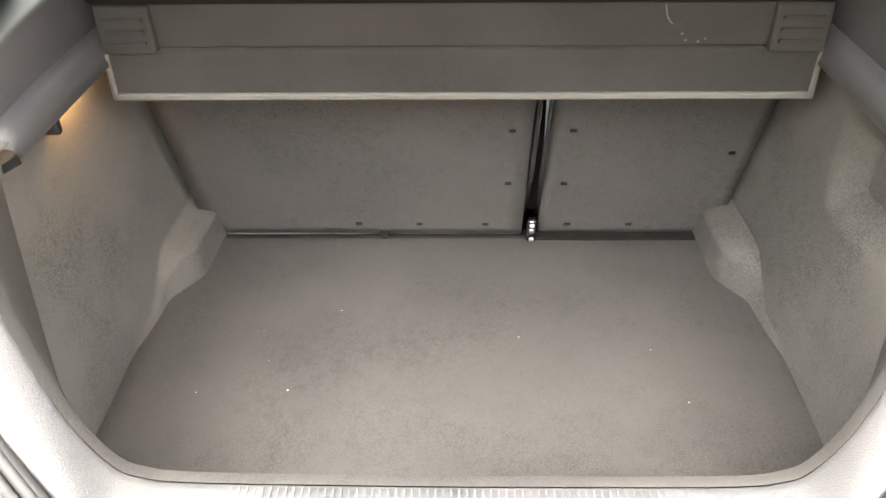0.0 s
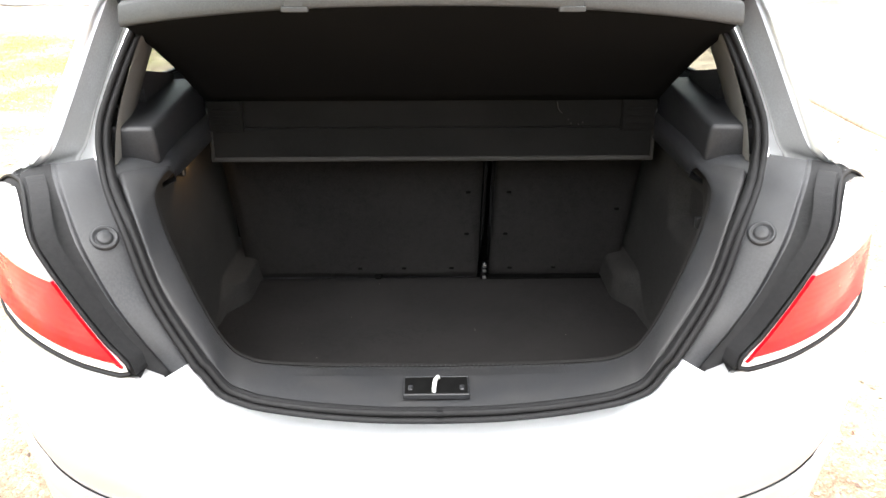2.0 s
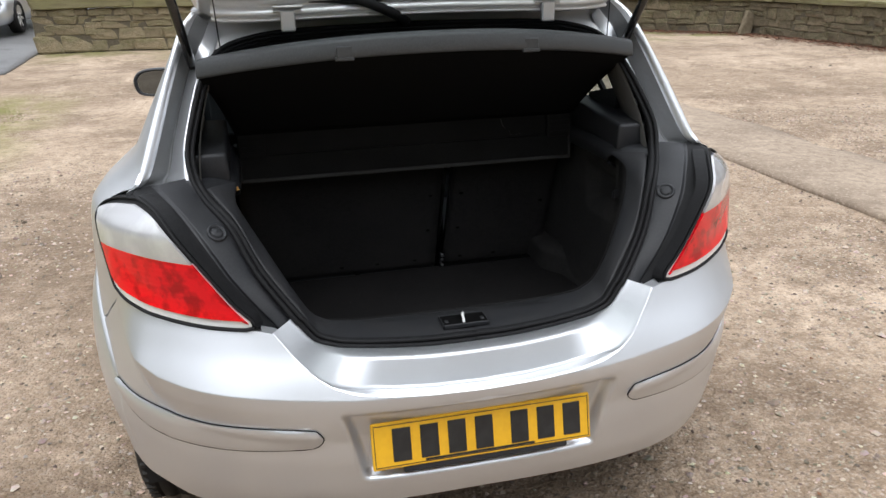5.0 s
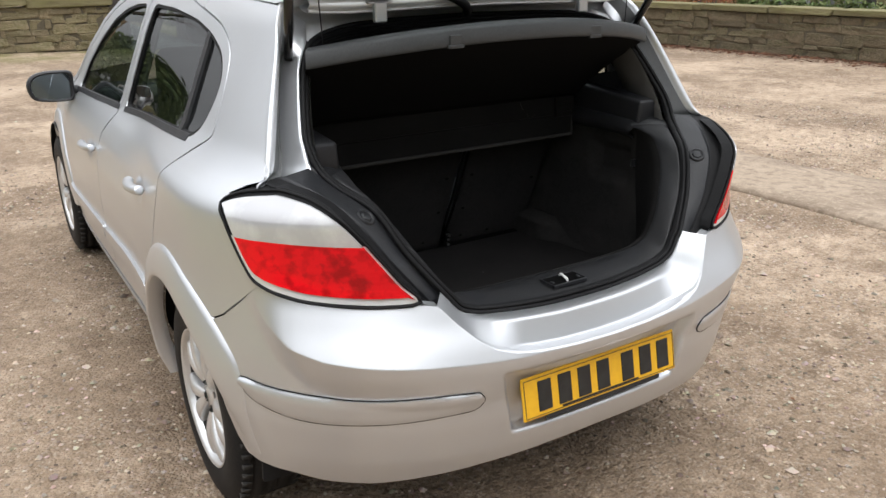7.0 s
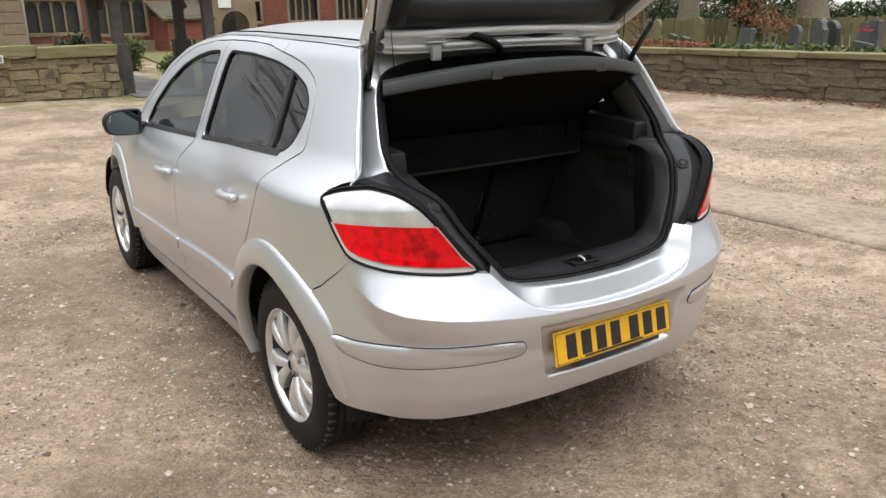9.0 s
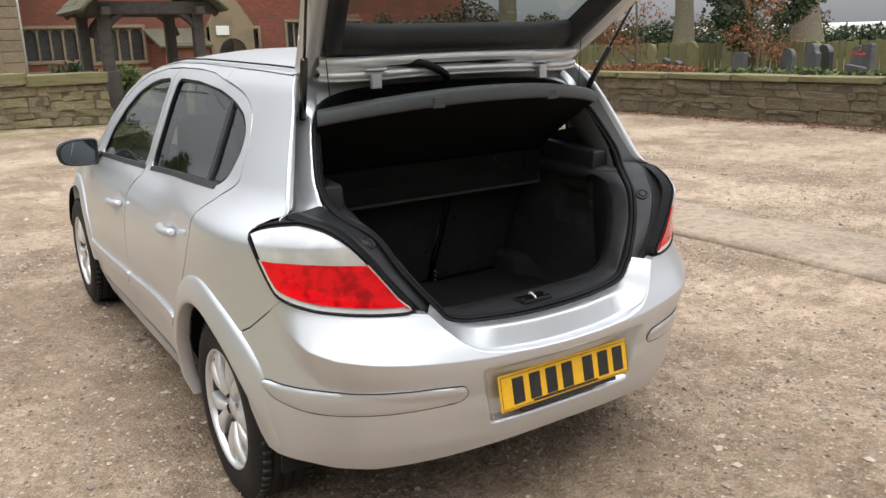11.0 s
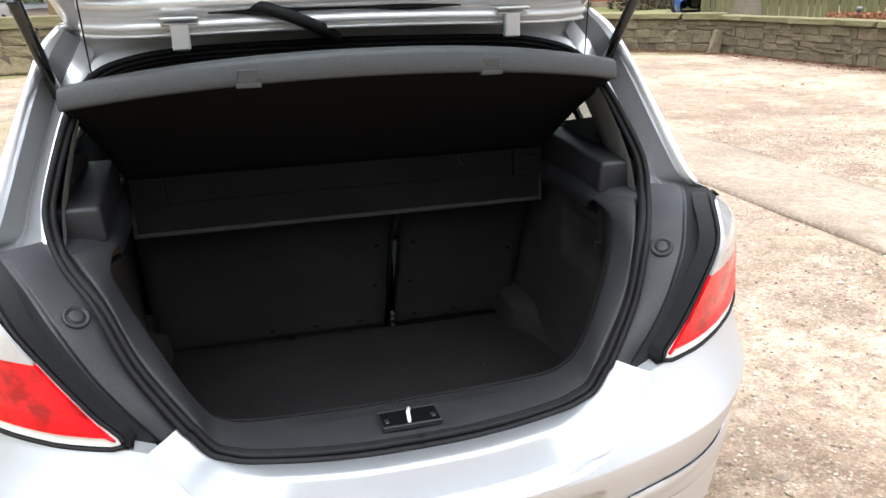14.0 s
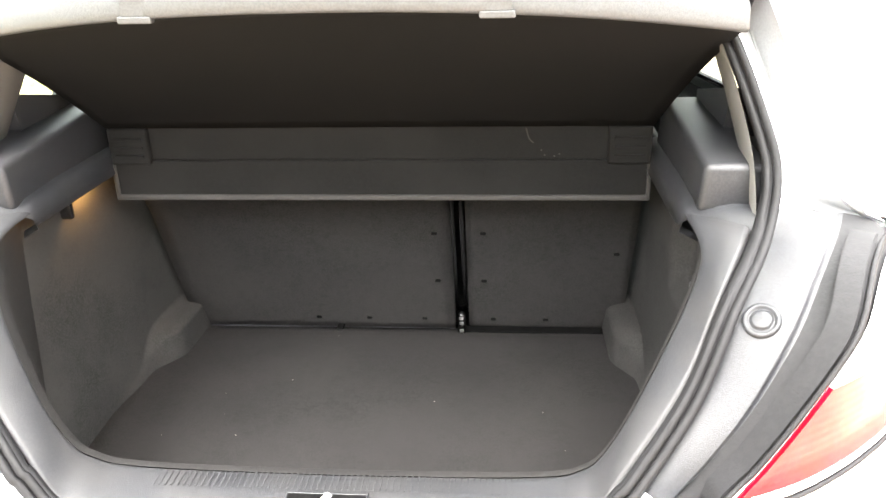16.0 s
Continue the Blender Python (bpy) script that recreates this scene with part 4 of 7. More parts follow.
# --- sides ---
BELT_EDGE = [(.93, 1.392), (1.2, 1.400), (1.5, 1.406), (1.9, 1.413), (2.25, 1.412), (2.45, 1.395), (2.65, 1.348), (2.85, 1.268), (3.05, 1.142), (3.2, 1.035), (3.35, .965),
             (3.6, .925), (3.9, .885), (4.2, .82), (4.40, .75), (4.495, .68)]
edge_y, edge_z = np.array(BELT_EDGE).T
DOOR_TOP = [(2.10, 1.394), (1.86, 1.393), (1.65, 1.384), (1.466, 1.362), (1.32, 1.342), (1.2, 1.315), (1.10, 1.270), (1.045, 1.20), (1.005, 1.10), (1.000, 1.068), (1.03, 1.045), (1.075, 1.02), (1.11, .99), (1.133, .955),
            (1.155, .90), (1.185, .846), (1.24, .755), (1.31, .66), (1.40, .54), (1.47, .44), (1.52, .37), (1.54, .325)]
DOOR_TOP = [tuple(p) for p in spline(DOOR_TOP, 4)]
REAR_DOOR = DOOR_TOP + [(1.9, .312), (2.262, .308), (2.262, .60), (2.250, .88), (2.165, .955), (2.135, 1.10)]
FRONT_DOOR = [(2.10, 1.394), (2.135, 1.10), (2.165, .955), (2.250, .88), (2.262, .60), (2.262, .308), (2.8, .300), (3.16, .300), (3.25, .45), (3.28, .70), (3.26, .90), (3.17, 1.012),
              (3.00, 1.130), (2.84, 1.242), (2.68, 1.312), (2.50, 1.360), (2.30, 1.388)]
REAR_WINDOW = [(2.035, 1.352), (1.75, 1.348), (1.477, 1.327), (1.30, 1.298), (1.16, 1.258), (1.085, 1.205), (1.072, 1.15), (1.10, 1.075), (1.145, 1.042), (1.30, 1.032), (1.527, 1.019), (2.085, .987), (2.065, 1.155)]
FRONT_WINDOW = [(2.140, 1.350), (2.165, 1.15), (2.185, .983), (2.60, .966), (2.96, .952), (3.02, .965), (2.96, 1.065), (2.80, 1.185), (2.62, 1.272), (2.45, 1.320), (2.30, 1.342)]
FRONT_ARCH = [(AXLES[1][0] + .375 * math.cos(a), AXLES[1][1] + .375 * math.sin(a)) for a in np.radians(np.linspace(176, 4, 20))]
REAR_ARCH = [(AXLES[0][0] + .375 * math.cos(a), AXLES[0][1] + .375 * math.sin(a)) for a in np.radians(np.linspace(130, 4, 16))]
QUARTER = ([(.727, .985), (.700, 1.003), (.672, 1.013), (.665, 1.02), (.684, 1.043), (.72, 1.11), (.80, 1.27), (.85, 1.35), (.895, 1.388), (.93, 1.3915), (1.2, 1.3995), (1.466, 1.4045)]
           + DOOR_TOP[12:] + [(1.54, .315), (1.41, .31)] + [p for p in REAR_ARCH[::-1]] + [(.80, .640), (.77, .664), (.715, .693), (.66, .742), (.601, .797), (.626, .838), (.648, .878), (.68, .938), (.716, .974)])
CANT = [(1.466, 1.362), (1.65, 1.384), (1.86, 1.393), (2.10, 1.394), (2.30, 1.388), (2.50, 1.360), (2.68, 1.312), (2.84, 1.242), (3.00, 1.130), (3.17, 1.012), (3.26, .945),
        (3.35, .965), (3.2, 1.035), (3.05, 1.142), (2.85, 1.268), (2.65, 1.348), (2.45, 1.395), (2.25, 1.412), (1.9, 1.413), (1.5, 1.406), (1.466, 1.402)]
WING = [(3.26, .945), (3.26, .90), (3.28, .70), (3.25, .45), (3.16, .30), (3.279, .30)] + FRONT_ARCH + [(4.15, .27), (4.35, .24), (4.494, .26), (4.494, .68), (4.40, .75), (4.2, .82), (3.9, .885), (3.6, .925), (3.35, .963)]


for s in (-1, 1):
    m = side_map(s)
    panel("quarter_panel", QUARTER, m, SILVER, car, step=.018, skirt=.010, gap=.0024, label="silver rear quarter panel")
    panel("cant_rail", CANT, m, SILVER, car, step=.018, skirt=.015, gap=.0015, label="silver roof side rail")
    panel("front_wing", WING, m, SILVER, car, step=.035, skirt=.02, label="silver front wing")
    for nm, out, win, hd in (("rear_door", REAR_DOOR, REAR_WINDOW, HANDLES[0]), ("front_door", FRONT_DOOR, FRONT_WINDOW, HANDLES[1])):
        hole = rounded_loop(win)
        door = panel(nm, out, m, SILVER, car, holes=[hole], step=.018, skirt=.010, gap=.0034, label="silver side door")
        panel("window_rubber", inset(hole, -.001), m, RUBBER, door, holes=[inset(hole, .0075)], step=.012, skirt=.010, gap=0, lift=-.0025, label="black window rubber")
        g = panel("window_glass", inset(hole, .0065), m, GLASS, door, step=.03, skirt=0, gap=0, lift=-.012, label="tinted side window")
        if s < 0:
            g.data.flip_normals()
        y0, y1 = (1.165, 2.08) if nm == "rear_door" else (2.17, 3.03)
        zz = lambda y: np.interp(y, [1.1, 2.1, 2.6, 3.05], [1.041, .985, .965, .951])
        panel("waist_strip", [(y, float(zz(y)) - .009) for y in np.linspace(y0, y1, 14)] + [(y, float(zz(y)) + .009) for y in np.linspace(y1, y0, 14)], m, PLASTIC, door, step=.012, skirt=.010, gap=0, lift=.003, label="black waist strip")
        hy, hz = hd
        pts = spline([(hy - .105, hz + .008), (hy - .09, hz + .006), (hy - .02, hz + .002), (hy + .06, hz - .004), (hy + .098, hz - .008)], 5)
        base = m(pts[:, 0], pts[:, 1], 0.0)
        bowed = .012 + .026 * np.sin(np.pi * np.clip((pts[:, 0] - hy + .115) / .23, 0, 1)) ** .6
        P = base.copy()
        P[:, 0] = s * (half_width(pts[:, 0], pts[:, 1]) + bowed - .004)
        tube("door_handle", P, [.009] + [.0165] * (len(P) - 2) + [.012], SILVER, door, "silver pull handle", 12, squash=.9)
    # bar between rear window and quarter light
    panel("window_bar", [(1.345, 1.305), (1.310, 1.300), (1.262, 1.02), (1.300, 1.018)], m, PLASTIC, car, step=.014, skirt=.01, gap=0, lift=-.001, label="black window divider")
    # rubbing strips on the doors
    panel("door_strip", [(2.25, .450), (2.25, .498), (1.50, .530), (1.452, .524), (1.462, .500), (1.49, .478)], m, SILVER, car, step=.018, skirt=.016, gap=0, lift=.012, label="silver door rubbing strip")
    panel("door_strip", [(3.20, .430), (3.20, .470), (2.28, .497), (2.28, .449)], m, SILVER, car, step=.018, skirt=.016, gap=0, lift=.012, label="silver door rubbing strip")
    panel("side_sill", [(1.435, .205), (3.26, .20), (3.26, .296), (1.9, .304), (1.405, .307)], m, SILVER, car, step=.03, skirt=.03, lift=.004, label="silver sill under the doors")
    # small lamp and badge on the wing
    part("side_repeater", rounded_box((min(s * .785, s * .80), 3.30, .845), (max(s * .785, s * .80), 3.345, .868), .005, 2), CLEARLENS, car, "small clear side lamp")
    bd = side_map(s)(np.array([3.34]), np.array([.52]))[0]
    part("wing_badge", rounded_box((bd[0] - .008, 3.325, .505), (bd[0] + .008, 3.36, .54), .004, 2), CHROME, car, "small oval badge")
    # dark inner shell behind the joints
    shell = [(.78, .62), (.80, .98), (1.12, 1.0), (2.0, .97), (3.0, .93), (3.3, .88), (3.32, .30)] + [(1.42, .30)] + [(AXLES[0][0] + .40 * math.cos(a), AXLES[0][1] + .40 * math.sin(a)) for a in np.radians(np.linspace(4, 128, 12))]
    panel("inner_shell", shell, m, RUBBER, car, step=.06, skirt=0, gap=0, lift=-.03, label="dark inside of the doors")
    pill = [(2.04, .99), (2.20, .98), (2.16, 1.385), (2.02, 1.385)]
    panel("pillar_inner", pill, m, SEATCLOTH, car, step=.06, skirt=.01, gap=0, lift=-.035, label="dark inner pillar")
    panel("door_rubber", inset(REAR_DOOR, -.025), m, RUBBER, car, holes=[inset(REAR_DOOR, .024)], step=.02, skirt=0, gap=0, lift=-.013, label="black door rubber behind the joint")
    # raised lips round the wheel arches
    for (ay, az), a0, a1 in ((AXLES[0], -14, 178), (AXLES[1], 4, 176)):
        rows = []
        for t in np.radians(np.linspace(a0, a1, 64)):
            row = []
            low = float(ease(2.45, 3.0, t)) if ay < 2 else 0.0
            for r, up in ((.362, -.03), (.3635, .013), (.366, .0185), (.372, .0205), (.385, .0195), (.415, .0145), (.440, .0085), (.452, .0045), (.456, -.004)):
                r, up = r - low * max(0, r - .385) * .8, up * (1 - .75 * low)
                y, z = ay + r * math.cos(t), az + r * math.sin(t)
                row.append(m(np.array([y]), np.array([z]), up)[0])
            rows.append(row)
        grid_mesh("arch_lip", np.array(rows), SILVER, car, label="silver raised wheel-arch lip", flip=s < 0)
    # wheel liners
    for ay, az in AXLES:
        a = np.radians(np.linspace(-12, 192, 26))
        reach = ease(-.05, .30, a) * (1 - ease(1.9, 2.3, a))
        P = np.array([[(s * (x + out * k), ay + r * math.cos(t), az + r * math.sin(t)) for t, k in zip(a, reach)]
                      for x, out, r in ((.799, .040, .376), (.7995, .024, .386), (.80, 0, .392), (.72, 0, .396), (.54, 0, .396), (.54, 0, .02))])
        grid_mesh("wheel_liner", P, RUBBER, car, label="black wheel-arch liner")
    # door mirror
    mir = spline([(s * .775, 3.02, .945), (s * .83, 3.03, .952), (s * .87, 3.035, .958)], 4)
    tube("mirror_arm", mir, [.032, .028, .03, .032, .034, .034, .034, .036, .036][:len(mir)], PLASTIC, car, "black mirror arm", 12, squash=.7)
    prof = [(.80, 1.030), (.86, 1.037), (.92, 1.034), (.963, 1.018), (.984, .985), (.980, .945), (.965, .920), (.93, .908), (.86, .903), (.812, .906), (.798, .93), (.796, .98)]
    ol = spline(prof, 3, True)
    c = ol.mean(0)
    rows = []
    for yy, k in ((2.990, .93), (2.985, 1.0), (3.00, 1.03), (3.04, 1.0), (3.08, .86), (3.105, .6), (3.11, .05)):
        rows.append([(s * (c[0] + (x - c[0]) * k), yy, c[1] + (z - c[1]) * k) for x, z in ol])
    shellm = grid_mesh("mirror_shell", np.array(rows), SILVER, car, "silver mirror housing", close=True, flip=s > 0)
    rows = [[(s * (c[0] + (x - c[0]) * k), yy, c[1] + (z - c[1]) * k) for x, z in ol] for yy, k in ((3.008, 1.045), (2.988, 1.035), (2.977, .99), (2.975, .93), (2.980, .875), (2.994, .85))]
    grid_mesh("mirror_surround", np.array(rows), PLASTIC, shellm, "black mirror surround", close=True)
    mg = [(s * (c[0] + (x - c[0]) * .845), 2.993, c[1] + (z - c[1]) * .845) for x, z in ol]
    MIRROR = MATS.get("mirror_face") or material("mirror_face", (0.22, 0.245, 0.26), 0.03, 1.0)
    mesh("mirror_face", mg, [tuple(range(len(mg)))], MIRROR, shellm, "mirror glass", smooth=False)


# --- top: roof, windscreen, bonnet ---
def top_grid(y0, y1, n, crown, drop=0.0, shrink=0.0):
    rows = []
    for y in np.linspace(y0, y1, n):
        ze = float(np.interp(y, edge_y, edge_z))
        xe = max(float(half_width(np.array([y]), np.array([ze]))[0]) - shrink, .02)
        cr = float(np.interp(y, *crown))
        rows.append([(q * xe, y, ze + cr * (1 - abs(q) ** 2.4) - drop) for q in np.linspace(-1, 1, 33)])
    return np.array(rows)


CROWN = ([.93, 1.3, 2.2, 2.6, 3.3, 3.5, 4.0, 4.49], [.045, .052, .048, .06, .075, .05, .05, .02])
grid_mesh("roof", top_grid(.925, 2.47, 80, CROWN, -.001, -.004), SILVER, car, label="silver roof skin")
grid_mesh("headlining", top_grid(.96, 2.44, 16, CROWN, .035, .03), BEIGE, car, label="pale grey headlining")
grid_mesh("windscreen", top_grid(2.475, 3.33, 24, CROWN, .004, .01), GLASS, car, label="tinted windscreen")
grid_mesh("bonnet", top_grid(3.335, 4.495, 30, CROWN), SILVER, car, label="silver bonnet")
for s in (-1, 1):
    seam = np.array([(s * .522, y, float(np.interp(y, edge_y, edge_z)) + .0165) for y in np.linspace(.97, 2.4, 24)])
    tube("roof_moulding", seam, .0035, RUBBER, car, label="black roof moulding strip", sides=6)

# --- underside and inside ---
part("underbody", rounded_box((-.62, .62, .25), (.62, 4.25, .40), .04, 2), RUBBER, car, "dark underbody")
part("boot_well", rounded_box((-.52, .44, .34), (.52, 1.30, .488), .04, 2), RUBBER, car, "dark boot well")
part("cabin_floor", rounded_box((-.74, 1.30, .38), (.74, 3.35, .42), .01, 1), SEATCLOTH, car, "dark cabin floor")
part("dashboard", rounded_box((-.70, 3.0, .70), (.70, 3.38, .93), .06, 3), PLASTIC, car, "black dashboard", True)
tube("steering_wheel", [(.37 + .18 * math.cos(a), 2.86 - .06 * math.sin(a), .87 + .17 * math.sin(a)) for a in np.linspace(0, 2 * math.pi, 25)], .014, PLASTIC, car, "black steering wheel", 8, caps=False)
part("silencer", rounded_box((-.30, .44, .27), (.30, .60, .36), .045, 3), STEEL, car, "steel silencer under the bumper", True)


def seat(x, y):
    st = rounded_box((x - .25, y, .45), (x + .25, y + .52, .62), .06, 3)
    ob = part("front_seat", st, SEATCLOTH, car, "dark cloth front seat", True)
    bk = part("seat_backrest", rounded_box((-.245, -.06, 0), (.245, .07, .60), .055, 3), SEATCLOTH, ob, "dark cloth backrest", True)
    bk.matrix_local = pose(x, y + .03, .60, 12)
    hr = part("headrest", rounded_box((-.13, -.05, 0), (.13, .05, .19), .045, 3), SEATCLOTH, ob, "dark cloth headrest", True)
    hr.matrix_local = pose(x, y - .12, 1.20, 8)


seat(-.36, 2.22)
seat(.36, 2.22)
part("rear_bench", rounded_box((-.62, 1.30, .45), (.62, 1.78, .62), .06, 3), SEATCLOTH, car, "dark cloth rear bench", True)
for x in (-.36, .36):
    part("rear_headrest", rounded_box((x - .13, 1.09, 1.0), (x + .13, 1.18, 1.15), .04, 3), SEATCLOTH, car, "dark cloth headrest", True)


# --- wheels ---
def wheel(s, ay):
    w = group("wheel")
    prof = [(.200, -.095), (.215, -.103), (.250, -.106), (.285, -.100), (.303, -.088), (.311, -.074), (.3145, -.062), (.306, -.060), (.306, -.054), (.315, -.052), (.316, -.022), (.308, -.020),
            (.308, -.012), (.3165, -.010), (.3165, .010), (.308, .012), (.308, .020), (.316, .022), (.315, .052), (.306, .054), (.306, .060), (.3145, .062), (.311, .074), (.303, .088), (.285, .100), (.25, .104), (.20, .095)]
    a = np.linspace(0, 2 * np.pi, 72, endpoint=False)
    P = np.array([[(x, r * math.cos(t), r * math.sin(t)) for t in a] for r, x in prof])
    ty = grid_mesh("tyre", P, TYRE, w, "black treaded tyre", close=True, flip=True)
    for k in range(56):
        t = 2 * math.pi * k / 56
        for x0 in (-.082, .068):
            lug = part("tread_lug", rounded_box((x0 - .006, -.0050, -.006), (x0 + .020, .0050, .0100), .001, 1), TREAD, ty)
            lug.matrix_local = pose(0, 0, 0, math.degrees(t)) @ Matrix.Translation((0, 0, .306))
    rim = [(.206, -.100), (.203, -.102), (.197, -.094), (.192, -.080), (.188, -.05), (.186, .02), (.195, .085), (.20, .095)]
    P = np.array([[(x, r * math.cos(t), r * math.sin(t)) for t in a] for r, x in rim])
    rm = grid_mesh("rim", P[:4], ALLOY, w, "silver alloy rim", close=True, flip=True)
    grid_mesh("rim_barrel", P[3:], DARKSTEEL, rm, "dark inside of the rim", close=True, flip=True)
    hub = [(.002, -.080), (.026, -.080), (.030, -.076), (.034, -.074), (.060, -.070), (.066, -.060), (.066, -.03)]
    P = np.array([[(x, r * math.cos(t), r * math.sin(t)) for t in a[::2]] for r, x in hub])
    grid_mesh("hub", P, ALLOY, w, "silver hub with centre cap", close=True, flip=True)
    # ten tapering spokes in five pairs, with deep gaps between
    rr = np.linspace(.048, .194, 9)
    for k in range(10):
        t0 = 2 * math.pi * (k // 2) / 5 + .35 + (-1, 1)[k % 2] * .27
        cols = []
        for r in rr:
            f = (r - .048) / .146
            wd = .0145 + .0145 * f
            x = -.080 - .014 * math.sin(math.pi * f * .9)
            lean_in = (-1, 1)[k % 2] * -.010 * (1 - f)
            cols.append([(x + q, r, lean_in + w * wd) for w, q in ((-.9, .034), (-1, .008), (-.86, .001), (-.5, -.002), (0, -.003), (.5, -.002), (.86, .001), (1, .008), (.9, .034))])
        sp = grid_mesh("spoke", np.array(cols), ALLOY, rm, flip=True)
        sp.matrix_local = pose(0, 0, 0, math.degrees(t0))
    disc = [(.02, .0), (.135, .0), (.135, .02)]
    P = np.array([[(x, r * math.cos(t), r * math.sin(t)) for t in a[::2]] for r, x in disc])
    grid_mesh("brake_disc", P, DARKSTEEL, w, "dark grey brake disc", close=True, flip=True)
    P = np.array([[(x, r * math.cos(t), r * math.sin(t)) for t in a[::2]] for r, x in ((.002, .04), (.188, .04), (.188, .05))])
    grid_mesh("wheel_back", P, RUBBER, w, "dark wheel back", close=True, flip=True)
    for k in range(5):
        t = 2 * math.pi * k / 5 + .35 + math.pi / 5
        nb = bmesh.new()
        bmesh.ops.create_cone(nb, cap_ends=True, segments=8, radius1=.009, radius2=.008, depth=.012)
        nut = part("wheel_nut", nb, STEEL, w)
        nut.matrix_local = Matrix.Translation((-.071, .046 * math.cos(t), .046 * math.sin(t))) @ pose(0, 0, 0, 0, 90, 0)
    w.parent = car
    w.matrix_local = pose(s * -1 * -.741, ay, .3045, 25, 0, 0 if s < 0 else 180)
    return w


for s in (-1, 1):
    for ay, az in AXLES:
        wheel(s, ay)

# --- tailgate, open ---
gate = group("tailgate_frame")
gate.parent = car
# the gate's own line: outward along the skin from the hinge, as (along, across the skin)
HY, HZ, ANG = .945, 1.432, radians(40)


def on_gate(a, b, x):
    """a: along the skin from the hinge, b: inwards from the skin."""
    y = HY - a * math.cos(ANG) - b * math.sin(ANG)
    z = HZ + a * math.sin(ANG) - b * math.cos(ANG)
    return (x, y, z)


def gate_width(a):
    return float(np.interp(a, [0, .1, .3, .6, .68, .9, 1.0], [.555, .575, .62, .685, .70, .62, .50]))


def gate_skin(a):
    """How far the skin bends inwards below the glass, where the tail drops."""
    return 0.55 * max(0, a - .62) ** 1.35


A_OUT = np.linspace(0, 1.0, 26)
P = np.array([[on_gate(a, gate_skin(a) + .03 * abs(q) ** 3, q * gate_width(a)) for q in np.linspace(-1, 1, 31)] for a in A_OUT])
# skin with the glass cut out: header, two sides and the lower panel
ai = [i for i, a in enumerate(A_OUT) if a <= .165]
grid_mesh("gate_header", P[ai], SILVER, gate, "silver tailgate header", thick=.012)
al = [i for i, a in enumerate(A_OUT) if a >= .595]
grid_mesh("gate_panel", P[al], SILVER, gate, "silver lower tailgate panel", thick=.012)
am = list(range(ai[-1], al[0] + 1))
for cols in (range(0, 4), range(27, 31)):
    grid_mesh("gate_side", P[np.ix_(am, list(cols))], SILVER, gate, "silver tailgate side", thick=.012)
G = P[np.ix_(am, list(range(3, 28)))] - np.array([0, -.004, .006])
grid_mesh("rear_screen", G, CLEARGLASS, gate, "clear rear screen")
# inner frame: silver flange all round, returning from the hinge edge
FLANGE = [(.822, 1.447), (.812, 1.442), (.808, 1.434), (.810, 1.424), (.818, 1.417), (.834, 1.413), (.838, 1.408), (.834, 1.404), (.822, 1.401), (.815, 1.396), (.814, 1.389), (.818, 1.384),
          (.828, 1.3825), (.829, 1.380), (.822, 1.378), (.820, 1.374), (.826, 1.371), (.86, 1.374), (.925, 1.40)]
fl = np.array([[(q * .515, y + .02 * abs(q) ** 5, z - .012 * q * q + .012 * abs(q) ** 8) for q in np.linspace(-1, 1, 41)] for y, z in FLANGE])
grid_mesh("gate_flange", fl, SILVER_IN, gate, "silver inner flange at the hinge, pressed into ridges", flip=False)
